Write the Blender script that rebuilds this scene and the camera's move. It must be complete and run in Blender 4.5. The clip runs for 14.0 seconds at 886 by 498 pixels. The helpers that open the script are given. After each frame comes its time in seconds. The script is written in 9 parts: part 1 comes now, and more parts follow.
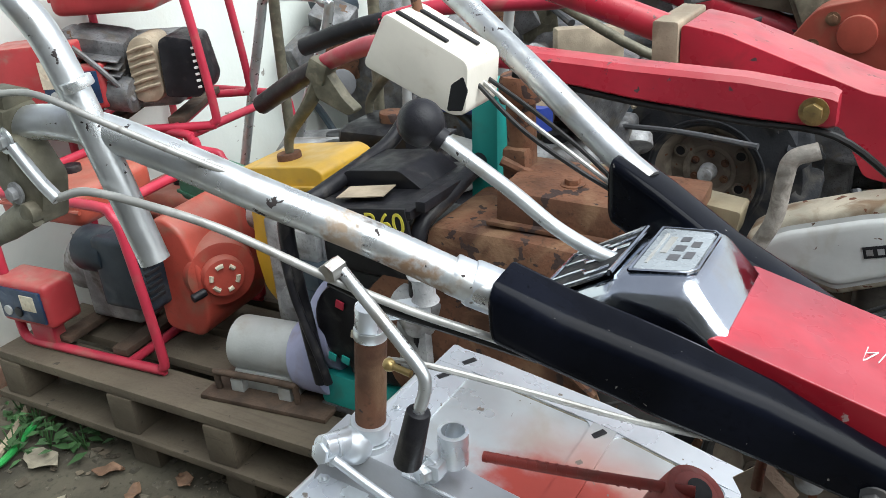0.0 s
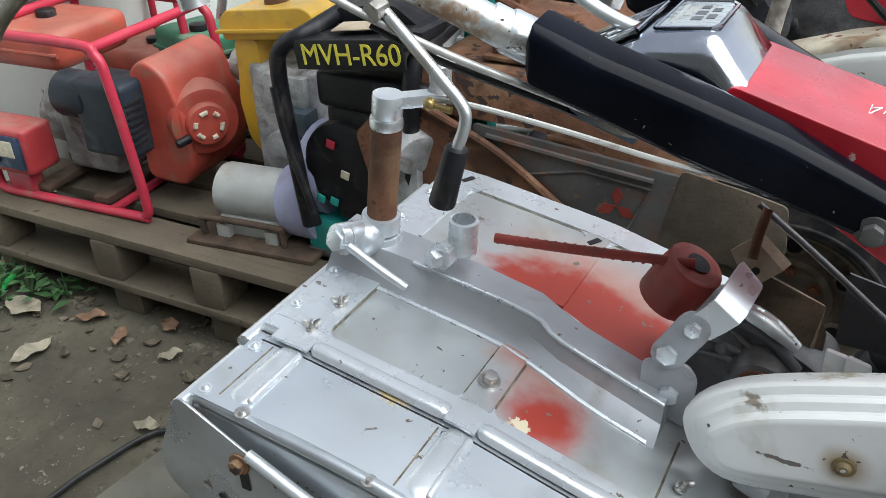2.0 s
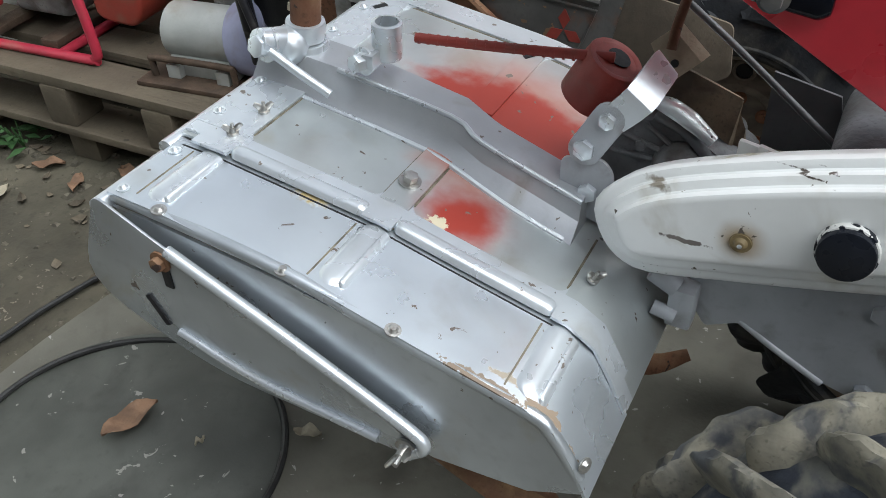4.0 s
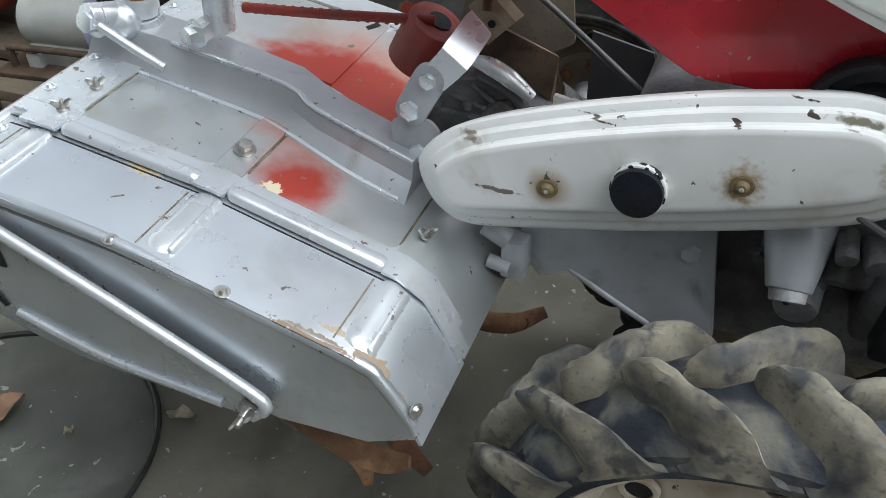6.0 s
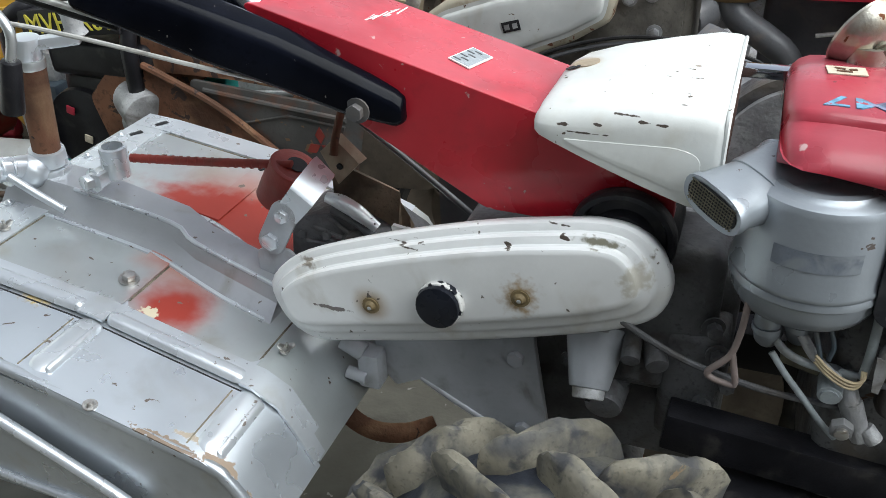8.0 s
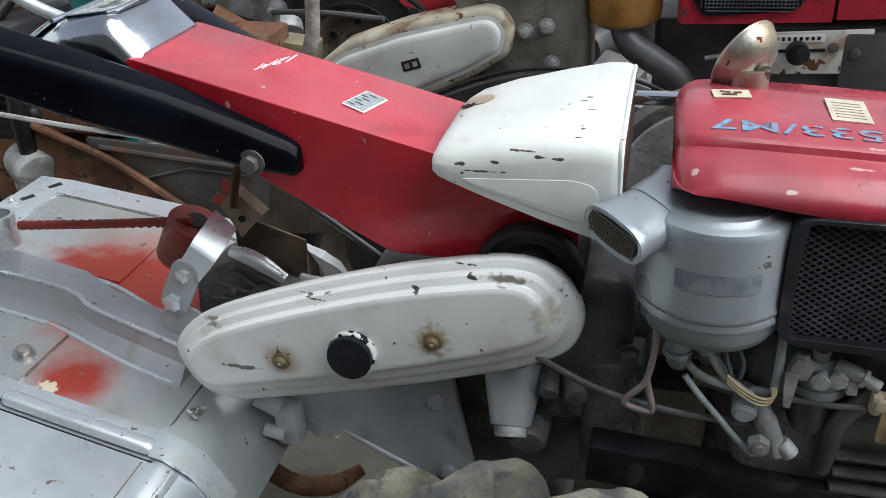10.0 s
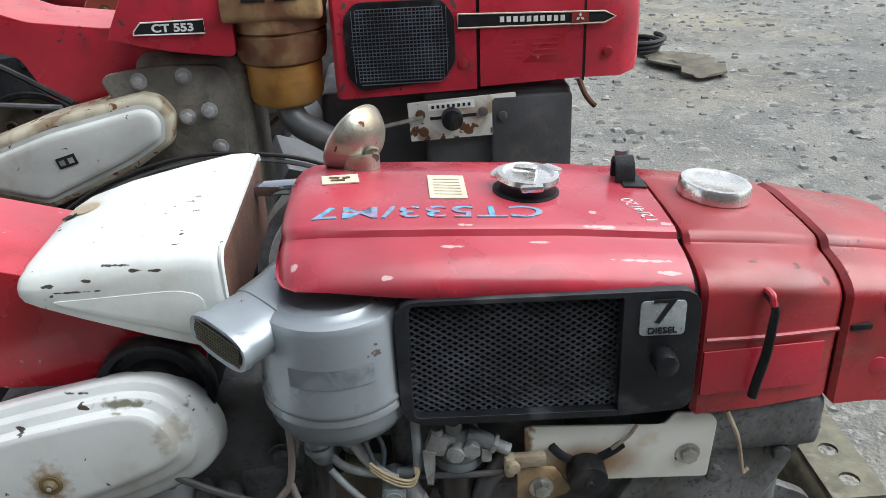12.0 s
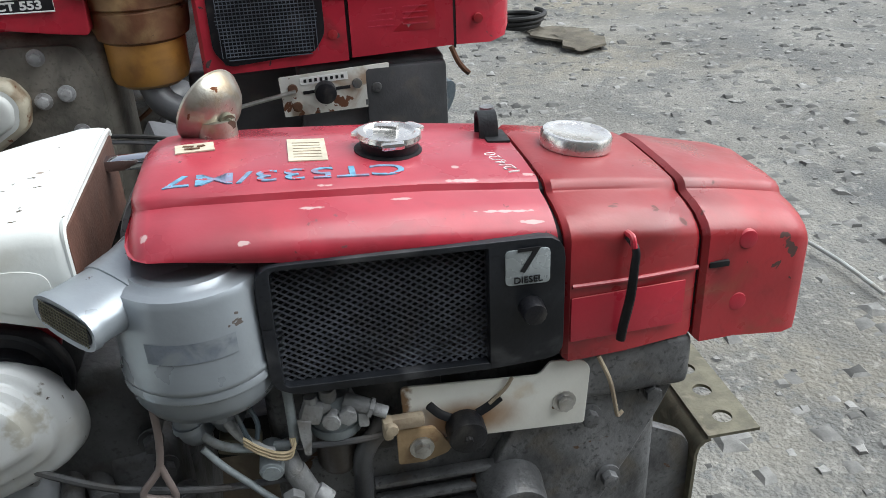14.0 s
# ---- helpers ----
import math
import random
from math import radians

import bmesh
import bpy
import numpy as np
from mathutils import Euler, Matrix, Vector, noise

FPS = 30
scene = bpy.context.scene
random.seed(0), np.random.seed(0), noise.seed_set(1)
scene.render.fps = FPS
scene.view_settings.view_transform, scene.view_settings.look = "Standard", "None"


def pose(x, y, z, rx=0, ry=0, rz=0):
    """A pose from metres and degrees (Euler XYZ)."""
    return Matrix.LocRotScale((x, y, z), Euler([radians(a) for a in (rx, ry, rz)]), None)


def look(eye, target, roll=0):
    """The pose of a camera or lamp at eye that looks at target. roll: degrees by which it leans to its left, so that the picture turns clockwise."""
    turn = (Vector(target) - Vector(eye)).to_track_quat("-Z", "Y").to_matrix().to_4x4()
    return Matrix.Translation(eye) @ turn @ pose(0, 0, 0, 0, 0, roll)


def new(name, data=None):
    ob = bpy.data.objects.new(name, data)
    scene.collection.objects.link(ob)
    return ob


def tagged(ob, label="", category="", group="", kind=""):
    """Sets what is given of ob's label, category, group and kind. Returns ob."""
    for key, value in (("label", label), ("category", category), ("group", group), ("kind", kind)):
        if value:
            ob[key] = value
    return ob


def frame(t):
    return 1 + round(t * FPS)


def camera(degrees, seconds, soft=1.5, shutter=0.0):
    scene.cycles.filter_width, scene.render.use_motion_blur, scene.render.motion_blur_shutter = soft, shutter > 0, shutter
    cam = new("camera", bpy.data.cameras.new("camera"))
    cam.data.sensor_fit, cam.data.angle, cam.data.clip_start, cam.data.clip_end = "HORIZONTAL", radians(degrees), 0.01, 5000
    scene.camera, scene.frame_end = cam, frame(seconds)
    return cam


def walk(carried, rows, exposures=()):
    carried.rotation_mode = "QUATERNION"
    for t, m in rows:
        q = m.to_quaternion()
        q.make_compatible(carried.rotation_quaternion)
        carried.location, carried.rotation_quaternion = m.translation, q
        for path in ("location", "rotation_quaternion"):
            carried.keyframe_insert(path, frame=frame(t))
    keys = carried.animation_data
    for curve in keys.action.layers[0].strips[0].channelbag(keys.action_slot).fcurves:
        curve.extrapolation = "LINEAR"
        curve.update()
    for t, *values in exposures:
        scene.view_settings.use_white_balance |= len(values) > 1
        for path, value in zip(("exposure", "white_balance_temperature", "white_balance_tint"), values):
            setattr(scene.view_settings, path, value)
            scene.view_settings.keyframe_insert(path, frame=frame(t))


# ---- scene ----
cam = camera(55.4, 14.0, soft=0.8)
PATH = [
    (0, (0.088, 0.072, 1.355), (-0.892, 1.598, 0.511), -4.6),
    (0.5, (0.048, 0.013, 1.37), (-0.916, 1.569, 0.564), -4.1),
    (1, (0.054, -0.013, 1.329), (-0.895, 1.551, 0.522), -3.2),
    (1.5, (0.067, -0.029, 1.28), (-0.822, 1.51, 0.363), -2.3),
    (2, (0.072, -0.051, 1.249), (-0.776, 1.436, 0.214), -2.0),
    (2.5, (0.091, -0.059, 1.225), (-0.734, 1.378, 0.106), -1.8),
    (2.7, (0.098, -0.061, 1.218), (-0.719, 1.36, 0.071), -1.9),
    (4.8, (0.201, -0.044, 1.15), (-0.485, 1.286, -0.177), -2.0),
    (5, (0.207, -0.04, 1.146), (-0.449, 1.294, -0.192), -2.0),
    (5.5, (0.223, -0.04, 1.14), (-0.37, 1.316, -0.206), -1.4),
    (6, (0.268, -0.056, 1.159), (-0.313, 1.36, -0.128), -0.8),
    (6.5, (0.378, -0.099, 1.195), (-0.215, 1.364, -0.033), -0.6),
    (7, (0.435, -0.118, 1.213), (-0.183, 1.394, 0.059), -0.7),
    (7.5, (0.464, -0.108, 1.228), (-0.176, 1.455, 0.157), -1.2),
    (7.7, (0.472, -0.1, 1.227), (-0.172, 1.468, 0.166), -1.7),
    (9.8, (0.48, -0.081, 1.231), (0.009, 1.589, 0.237), -4.1),
    (10, (0.488, -0.069, 1.228), (0.017, 1.603, 0.236), -3.5),
    (10.5, (0.526, -0.047, 1.231), (0.167, 1.665, 0.26), -2.8),
    (11, (0.555, -0.034, 1.236), (0.358, 1.722, 0.298), -2.5),
    (11.5, (0.585, -0.024, 1.239), (0.521, 1.758, 0.332), -2.5),
    (12, (0.62, -0.013, 1.24), (0.699, 1.775, 0.348), -2.5),
    (12.5, (0.644, -0.003, 1.238), (0.846, 1.78, 0.355), -2.8),
    (13, (0.65, -0.004, 1.231), (0.918, 1.768, 0.344), -3.2),
    (13.5, (0.653, -0.007, 1.219), (0.95, 1.756, 0.323), -2.9),
    (14, (0.653, -0.015, 1.211), (0.957, 1.728, 0.28), -2.7),
]
walk(cam, [(t, look(eye, target, roll)) for t, eye, target, roll in PATH],
     exposures=[(0.0, 0.30), (7.5, 0.28), (9.4, 0.10), (10.0, 0.03), (10.5, 0.18), (11.0, 0.38), (11.5, 0.42), (12.1, 0.30), (12.5, 0.25), (14.0, 0.27)])

# ---- light: a bright overcast sky, open above the yard ----
world = bpy.data.worlds.new("overcast_sky")
scene.world = world
world.use_nodes = True
wn, wl = world.node_tree.nodes, world.node_tree.links
wn.clear()
sky = wn.new("ShaderNodeTexSky")
sky.sky_type = "NISHITA"
sky.sun_disc = False
sky.sun_elevation, sky.sun_rotation = radians(55), radians(82)
sky.air_density, sky.dust_density, sky.ozone_density = 1.0, 1.5, 1.0
hsv = wn.new("ShaderNodeHueSaturation")
hsv.inputs["Saturation"].default_value = 0.35
bgn = wn.new("ShaderNodeBackground")
bgn.inputs["Strength"].default_value = 0.15
won = wn.new("ShaderNodeOutputWorld")
wl.new(sky.outputs[0], hsv.inputs["Color"])
wl.new(hsv.outputs[0], bgn.inputs["Color"])
wl.new(bgn.outputs[0], won.inputs["Surface"])
sun = new("sun", bpy.data.lights.new("sun", "SUN"))
sun.data.energy, sun.data.angle, sun.data.color = 4.0, radians(70), (0.93, 0.99, 1.0)
sun.matrix_world = look((5.0, 0.1, 7.2), (0, 0, 0))

# ---- materials ----
def mat(name, c, rough=0.5, metal=0.0, var=0.18, vs=7.0, grime=None, chips=None, bump=0.06, bs=260.0, rvar=0.15, coat=0.0, blobs=(), dust_sheen=None, island=0.0, streak=None):
    """A worn surface: two scales of tone, a soft grime, sharp chips, stains of their own shape, dust and painted sheen
    on top, fine relief.
    """
    m = bpy.data.materials.new(name)
    m.use_nodes = True
    n, l = m.node_tree.nodes, m.node_tree.links
    bs_ = n["Principled BSDF"]
    co = n.new("ShaderNodeTexCoord").outputs["Object"]

    def noise_(scale, detail=4.0, dist=0.0, vec=None):
        t = n.new("ShaderNodeTexNoise")
        t.inputs["Scale"].default_value, t.inputs["Detail"].default_value, t.inputs["Distortion"].default_value = scale, detail, dist
        l.new(vec or co, t.inputs["Vector"])
        return t.outputs["Fac"]

    def ramp(v, a, b, lo=0.0, hi=1.0):
        t = n.new("ShaderNodeMapRange")
        t.interpolation_type = "SMOOTHSTEP"
        for k, x in zip(("From Min", "From Max", "To Min", "To Max"), (a, b, lo, hi)):
            t.inputs[k].default_value = x
        l.new(v, t.inputs["Value"])
        return t.outputs["Result"]

    def math_(op, a, b):
        t = n.new("ShaderNodeMath")
        t.operation = op
        for i, x in enumerate((a, b)):
            if isinstance(x, (int, float)):
                t.inputs[i].default_value = x
            else:
                l.new(x, t.inputs[i])
        return t.outputs[0]

    def mix(a, b, f):
        t = n.new("ShaderNodeMix")
        t.data_type = "RGBA"
        for i, x in ((6, a), (7, b)):
            if isinstance(x, tuple):
                t.inputs[i].default_value = (*x, 1.0)
            else:
                l.new(x, t.inputs[i])
        if isinstance(f, (int, float)):
            t.inputs[0].default_value = f
        else:
            l.new(f, t.inputs[0])
        return t.outputs[2]

    dark = tuple(x * (1 - var * 1.6) for x in c)
    lite = tuple(min(1.0, x * (1 + var)) for x in c)
    col = mix(dark, lite, ramp(noise_(vs, 5), 0.3, 0.7))
    fine = noise_(vs * 14, 4)
    col = mix(col, dark, ramp(fine, 0.52, 0.75, 0.0, var * 2.2))
    if island:
        g = n.new("ShaderNodeNewGeometry").outputs["Random Per Island"]
        col = mix(col, tuple(x * (1 - island) for x in c), g)
    if grime:
        gc, amount, gs = grime
        col = mix(col, gc, ramp(noise_(gs, 6, 0.6), 0.62 - amount * 0.3, 0.80 - amount * 0.2, 0.0, min(1.0, 0.55 + amount * 0.5)))
    rough_out = ramp(noise_(vs * 3, 4), 0.3, 0.7, max(0.02, rough - rvar * 0.5), min(1.0, rough + rvar * 0.5))
    metal_out = None
    for centre, radii, bc, edge in blobs:
        mp = n.new("ShaderNodeMapping")
        mp.inputs["Location"].default_value = tuple(-a / b for a, b in zip(centre, radii))
        mp.inputs["Scale"].default_value = tuple(1 / b for b in radii)
        l.new(co, mp.inputs["Vector"])
        ln = n.new("ShaderNodeVectorMath")
        ln.operation = "LENGTH"
        l.new(mp.outputs[0], ln.inputs[0])
        d = math_("ADD", ln.outputs["Value"], math_("MULTIPLY", math_("SUBTRACT", noise_(26 if min(radii) > 0.015 else 130, 6), 0.5), 0.9 if min(radii) > 0.015 else 2.6))
        f = ramp(d, 1.0 + edge, 1.0 - edge)
        col = mix(col, bc, f)
        if metal > 0.3:
            metal_out = math_("MULTIPLY", metal_out if metal_out else metal, math_("SUBTRACT", 1.0, f))
            rough_out = math_("MAXIMUM", rough_out, math_("MULTIPLY", f, 0.55))
    if streak:
        sc, sa, ss = streak
        mp = n.new("ShaderNodeMapping")
        mp.inputs["Scale"].default_value = ss
        l.new(co, mp.inputs["Vector"])
        col = mix(col, sc, ramp(noise_(1.0, 5, 0.3, mp.outputs[0]), 0.72 - sa * 0.3, 0.80 - sa * 0.2, 0.0, 0.8))
    if chips:
        cc, amount, cs = chips
        f = ramp(math_("ADD", math_("MULTIPLY", noise_(cs, 8, 0.4), 0.7), math_("MULTIPLY", noise_(cs * 0.22, 3), 0.3)), 0.655 - amount * 0.6, 0.67 - amount * 0.6)
        col = mix(col, cc, f)
        rough_out = math_("MAXIMUM", rough_out, math_("MULTIPLY", f, 0.75))
    # Upward faces take this tone: dust, and on tractor red painted sky sheen.
    if dust_sheen:
        dc, amount = dust_sheen
        sx = n.new("ShaderNodeSeparateXYZ")
        l.new(n.new("ShaderNodeNewGeometry").outputs["Normal"], sx.inputs[0])
        f = math_("MULTIPLY", ramp(sx.outputs["Z"], 0.2, 0.95), ramp(noise_(vs * 2.5, 6), 0.25, 0.75, amount * 0.35, amount))
        col = mix(col, dc, f)
        rough_out = math_("MAXIMUM", rough_out, math_("MULTIPLY", f, 0.8))
    l.new(col, bs_.inputs["Base Color"])
    l.new(rough_out, bs_.inputs["Roughness"])
    if metal_out:
        l.new(metal_out, bs_.inputs["Metallic"])
    else:
        bs_.inputs["Metallic"].default_value = metal
    bs_.inputs["Specular IOR Level"].default_value = 0.5 if metal or max(c) > 0.05 or rough < 0.3 else 0.28
    bs_.inputs["Coat Weight"].default_value = coat
    bs_.inputs["Coat Roughness"].default_value = 0.12
    if bump:
        b = n.new("ShaderNodeBump")
        b.inputs["Strength"].default_value, b.inputs["Distance"].default_value = bump, 0.004
        l.new(math_("ADD", noise_(bs, 3), math_("MULTIPLY", noise_(bs * 0.1, 4), 2.0)), b.inputs["Height"])
        l.new(b.outputs[0], bs_.inputs["Normal"])
    return m


RUST = (0.16, 0.062, 0.03)
SPRAY = (0.33, 0.036, 0.022)
DUST = (0.34, 0.29, 0.22)
BLOBS = [((-0.185, 0.612, 0.60), (0.046, 0.044, 0.2), SPRAY, 0.55), ((-0.202, 0.585, 0.60), (0.011, 0.010, 0.2), (0.62, 0.55, 0.40), 0.1), ((-0.20, 0.89, 0.64), (0.12, 0.055, 0.2), (0.38, 0.20, 0.17), 0.9), ((-0.19, 0.822, 0.64), (0.185, 0.064, 0.2), SPRAY, 0.3), ((-0.225, 0.70, 0.60), (0.05, 0.05, 0.1), (0.40, 0.16, 0.12), 0.7)]
M = {
    "hood_silver": mat("silver_paint", (0.54, 0.58, 0.62), 0.32, 0.72, 0.16, 4, ((0.36, 0.32, 0.24), 0.22, 9), ((0.20, 0.17, 0.15), 0.012, 60), 0.04, 90, 0.14),
    # Paler than the hood panels: the strips' sky highlights are put into the colour.
    "silver": mat("silver_sheet", (0.66, 0.70, 0.74), 0.30, 0.62, 0.08, 5, ((0.48, 0.48, 0.45), 0.20, 10), ((0.22, 0.19, 0.17), 0.014, 70), 0.03, 100, 0.14),
    "greypaint": mat("grey_paint", (0.42, 0.44, 0.47), 0.42, 0.15, 0.14, 7, ((0.15, 0.13, 0.11), 0.3, 14), None, 0.08, 180),
    "chrome": mat("worn_chrome", (0.64, 0.67, 0.68), 0.33, 0.75, 0.14, 12, ((0.42, 0.39, 0.34), 0.34, 22), ((0.07, 0.06, 0.06), 0.05, 85), 0.04, 200),
    "chrome_clean": mat("chrome", (0.56, 0.60, 0.66), 0.13, 1.0, 0.08, 9, ((0.50, 0.50, 0.50), 0.2, 20), None, 0.02, 160),
    "steel": mat("bolt_steel", (0.50, 0.49, 0.47), 0.35, 0.9, 0.15, 60, ((0.25, 0.2, 0.15), 0.3, 90), None, 0.05, 400),
    "white": mat("worn_white_paint", (0.74, 0.75, 0.72), 0.42, 0.0, 0.08, 6, ((0.42, 0.38, 0.30), 0.30, 11), ((0.09, 0.07, 0.055), 0.012, 95), 0.06, 200),
    # Pinker tops: dust and the sky's reflection, both put into the colour.
    "red": mat("tractor_red_paint", (0.46, 0.016, 0.030), 0.33, 0.0, 0.20, 5, ((0.20, 0.016, 0.022), 0.34, 9), ((0.45, 0.29, 0.27), 0.004, 80), 0.03, 200, 0.30, 0.15, dust_sheen=((0.52, 0.17, 0.20), 0.38)),
    "red_dirty": mat("grimy_red_paint", (0.38, 0.024, 0.032), 0.38, 0.0, 0.22, 5, ((0.13, 0.018, 0.018), 0.42, 8), ((0.07, 0.03, 0.025), 0.02, 60), 0.05, 200, 0.3, 0.1, dust_sheen=((0.44, 0.12, 0.12), 0.28), streak=((0.27, 0.065, 0.04), 0.45, (9, 9, 14))),
    "cap_metal": mat("mottled_cap_metal", (0.76, 0.75, 0.73), 0.25, 0.9, 0.05, 20, ((0.58, 0.53, 0.46), 0.3, 40), None, 0.015),
    "red_old": mat("faded_red_paint", (0.53, 0.026, 0.050), 0.34, 0.0, 0.16, 5, ((0.22, 0.03, 0.035), 0.3, 10), ((0.08, 0.05, 0.05), 0.03, 46), 0.05, 200, 0.2, 0.1, dust_sheen=((0.52, 0.20, 0.19), 0.60)),
    "black": mat("gloss_black_paint", (0.004, 0.005, 0.009), 0.16, 0.0, 0.3, 12, None, ((0.16, 0.15, 0.14), -0.02, 140), 0.008, 160, 0.08, 0.0),
    "blackmatt": mat("black_plastic", (0.013, 0.013, 0.016), 0.42, 0.0, 0.3, 14, ((0.07, 0.065, 0.06), 0.25, 20), None, 0.1, 400),
    "rubber": mat("dusty_rubber", (0.024, 0.026, 0.030), 0.75, 0.0, 0.3, 9, ((0.10, 0.09, 0.075), 0.45, 11), None, 0.3, 160),
    "mud": mat("muddy_rubber", (0.034, 0.040, 0.054), 0.66, 0.0, 0.3, 16, ((0.165, 0.158, 0.13), 0.58, 16), ((0.02, 0.022, 0.028), 0.08, 30), 0.5, 90),
    "lug_mud": mat("mud_caked_lugs", (0.225, 0.208, 0.163), 0.85, 0.0, 0.35, 12, ((0.058, 0.061, 0.068), 0.68, 17), ((0.23, 0.165, 0.10), 0.03, 22), 0.6, 45, streak=((0.030, 0.034, 0.044), 0.62, (30, 30, 30))),
    "engine": mat("oily_engine_casting", (0.155, 0.157, 0.162), 0.48, 0.2, 0.4, 14, ((0.13, 0.11, 0.085), 0.45, 18), ((0.11, 0.065, 0.04), 0.02, 30), 0.4, 120),
    "cast": mat("dirty_grey_casting", (0.40, 0.405, 0.41), 0.6, 0.2, 0.3, 14, ((0.10, 0.08, 0.06), 0.5, 16), None, 0.4, 130),
    "rust": mat("rusty_steel", (0.17, 0.075, 0.04), 0.8, 0.1, 0.35, 8, ((0.27, 0.16, 0.09), 0.45, 12), ((0.05, 0.03, 0.025), 0.12, 30), 0.35, 140),
    "redprimer": mat("red_primer", (0.26, 0.034, 0.024), 0.55, 0.0, 0.2, 12, ((0.16, 0.05, 0.035), 0.35, 20), None, 0.1, 200),
    "amber": mat("rusty_amber_plastic", (0.50, 0.25, 0.06), 0.4, 0.0, 0.2, 9, (RUST, 0.3, 10), None, 0.08, 140),
    "amber_rust": mat("flaking_amber_paint", (0.44, 0.29, 0.14), 0.6, 0.0, 0.2, 9, (RUST, 0.85, 9), ((0.09, 0.045, 0.03), 0.075, 30), 0.2, 140),
    "yellow": mat("yellow_paint", (0.62, 0.36, 0.03), 0.38, 0.0, 0.1, 8, ((0.30, 0.19, 0.07), 0.25, 14), None, 0.06, 160, dust_sheen=(DUST, 0.25)),
    "orange": mat("faded_orange_paint", (0.38, 0.070, 0.045), 0.48, 0.0, 0.14, 8, ((0.30, 0.12, 0.07), 0.3, 12), None, 0.06, 160, dust_sheen=(DUST, 0.3)),
    "pinkred": mat("dusty_red_tube_paint", (0.46, 0.030, 0.060), 0.4, 0.0, 0.14, 8, ((0.34, 0.12, 0.10), 0.25, 14), None, 0.05, 160),
    "teal": mat("teal_paint", (0.02, 0.36, 0.32), 0.42, 0.0, 0.12, 8, ((0.05, 0.2, 0.17), 0.25, 14), None, 0.05, 160),
    "green": mat("dusty_green_plastic", (0.05, 0.20, 0.12), 0.5, 0.0, 0.14, 8, (DUST, 0.3, 10), None, 0.05, 160),
    "bluegrey": mat("blue_grey_casting", (0.055, 0.078, 0.098), 0.5, 0.1, 0.2, 10, ((0.15, 0.14, 0.12), 0.3, 14), None, 0.15, 160),
    "lightgrey": mat("light_grey_paint", (0.42, 0.43, 0.42), 0.45, 0.1, 0.12, 8, ((0.26, 0.22, 0.16), 0.35, 12), None, 0.1, 160),
    "violet": mat("violet_grey_paint", (0.32, 0.33, 0.48), 0.5, 0.0, 0.12, 8, ((0.25, 0.22, 0.22), 0.3, 14), None, 0.08, 160),
    "blue": mat("blue_plastic", (0.03, 0.06, 0.30), 0.35, 0.0, 0.15, 10, None, None, 0.08, 160),
    "wood": mat("grey_weathered_wood", (0.125, 0.100, 0.070), 0.85, 0.0, 0.28, 4, ((0.085, 0.066, 0.048), 0.45, 6), ((0.05, 0.04, 0.03), 0.02, 40), 0.5, 90, island=0.25, streak=((0.085, 0.066, 0.046), 0.55, (3, 70, 70))),
    "wall": mat("whitewashed_wall", (0.70, 0.745, 0.70), 0.9, 0.0, 0.06, 2.2, ((0.66, 0.67, 0.60), 0.25, 2.5), ((0.26, 0.25, 0.22), 0.015, 22), 0.2, 60),
    "label": mat("faded_label", (0.60, 0.54, 0.42), 0.6, 0.0, 0.12, 60, ((0.40, 0.28, 0.20), 0.3, 60), None, 0.02, 200),
    # Dark print; also flat black painted in for shade inside holes and slots.
    "ink_shade": mat("dark_print_and_shade", (0.02, 0.02, 0.022), 0.5, 0.0, 0.1, 50, None, None, 0.0),
    "print_white": mat("white_print", (0.80, 0.80, 0.78), 0.5, 0.0, 0.05, 50, None, None, 0.0),
    "print_yellow": mat("yellow_print", (0.75, 0.66, 0.08), 0.5, 0.0, 0.08, 50, None, None, 0.0),
    "crayon_blue": mat("blue_crayon", (0.14, 0.34, 0.50), 0.8, 0.0, 0.2, 120, ((0.30, 0.13, 0.20), 0.55, 40), ((0.42, 0.06, 0.085), 0.12, 120), 0.0),
    "cable": mat("grey_cable_sheath", (0.42, 0.42, 0.40), 0.35, 0.3, 0.12, 30, ((0.2, 0.18, 0.16), 0.3, 60), None, 0.0),
    "cable_black": mat("black_cable_sheath", (0.02, 0.02, 0.02), 0.45, 0.0, 0.2, 30, None, None, 0.0),
    "brass": mat("dull_brass", (0.45, 0.33, 0.14), 0.4, 0.8, 0.2, 40, ((0.2, 0.14, 0.08), 0.4, 60), None, 0.05),
    "olive": mat("olive_cast_lever", (0.15, 0.14, 0.10), 0.55, 0.3, 0.2, 30, ((0.25, 0.22, 0.16), 0.3, 50), None, 0.1),
    "cream": mat("cream_plastic", (0.76, 0.72, 0.63), 0.42, 0.0, 0.05, 14, ((0.50, 0.42, 0.30), 0.18, 22), ((0.12, 0.09, 0.07), 0.01, 60), 0.04),
    "tan": mat("dusty_tan_sheet", (0.40, 0.33, 0.24), 0.7, 0.1, 0.2, 12, ((0.22, 0.16, 0.11), 0.4, 16), None, 0.2),
    "panelgrey": mat("grey_instrument_face", (0.42, 0.46, 0.48), 0.28, 0.3, 0.08, 30, None, None, 0.02),
    "dkgrey": mat("dark_grey_paint", (0.09, 0.092, 0.098), 0.45, 0.1, 0.2, 10, ((0.16, 0.14, 0.12), 0.3, 15), None, 0.1),
}


for k_, v_ in (("black", 0.10), ("ink_shade", 0.2), ("engine", 0.5), ("rubber", 0.3), ("mud", 0.3)):
    M[k_].node_tree.nodes["Principled BSDF"].inputs["Specular IOR Level"].default_value = v_


# ---- mesh building ----
I4 = Matrix.Identity(4)
ORIGIN = {}


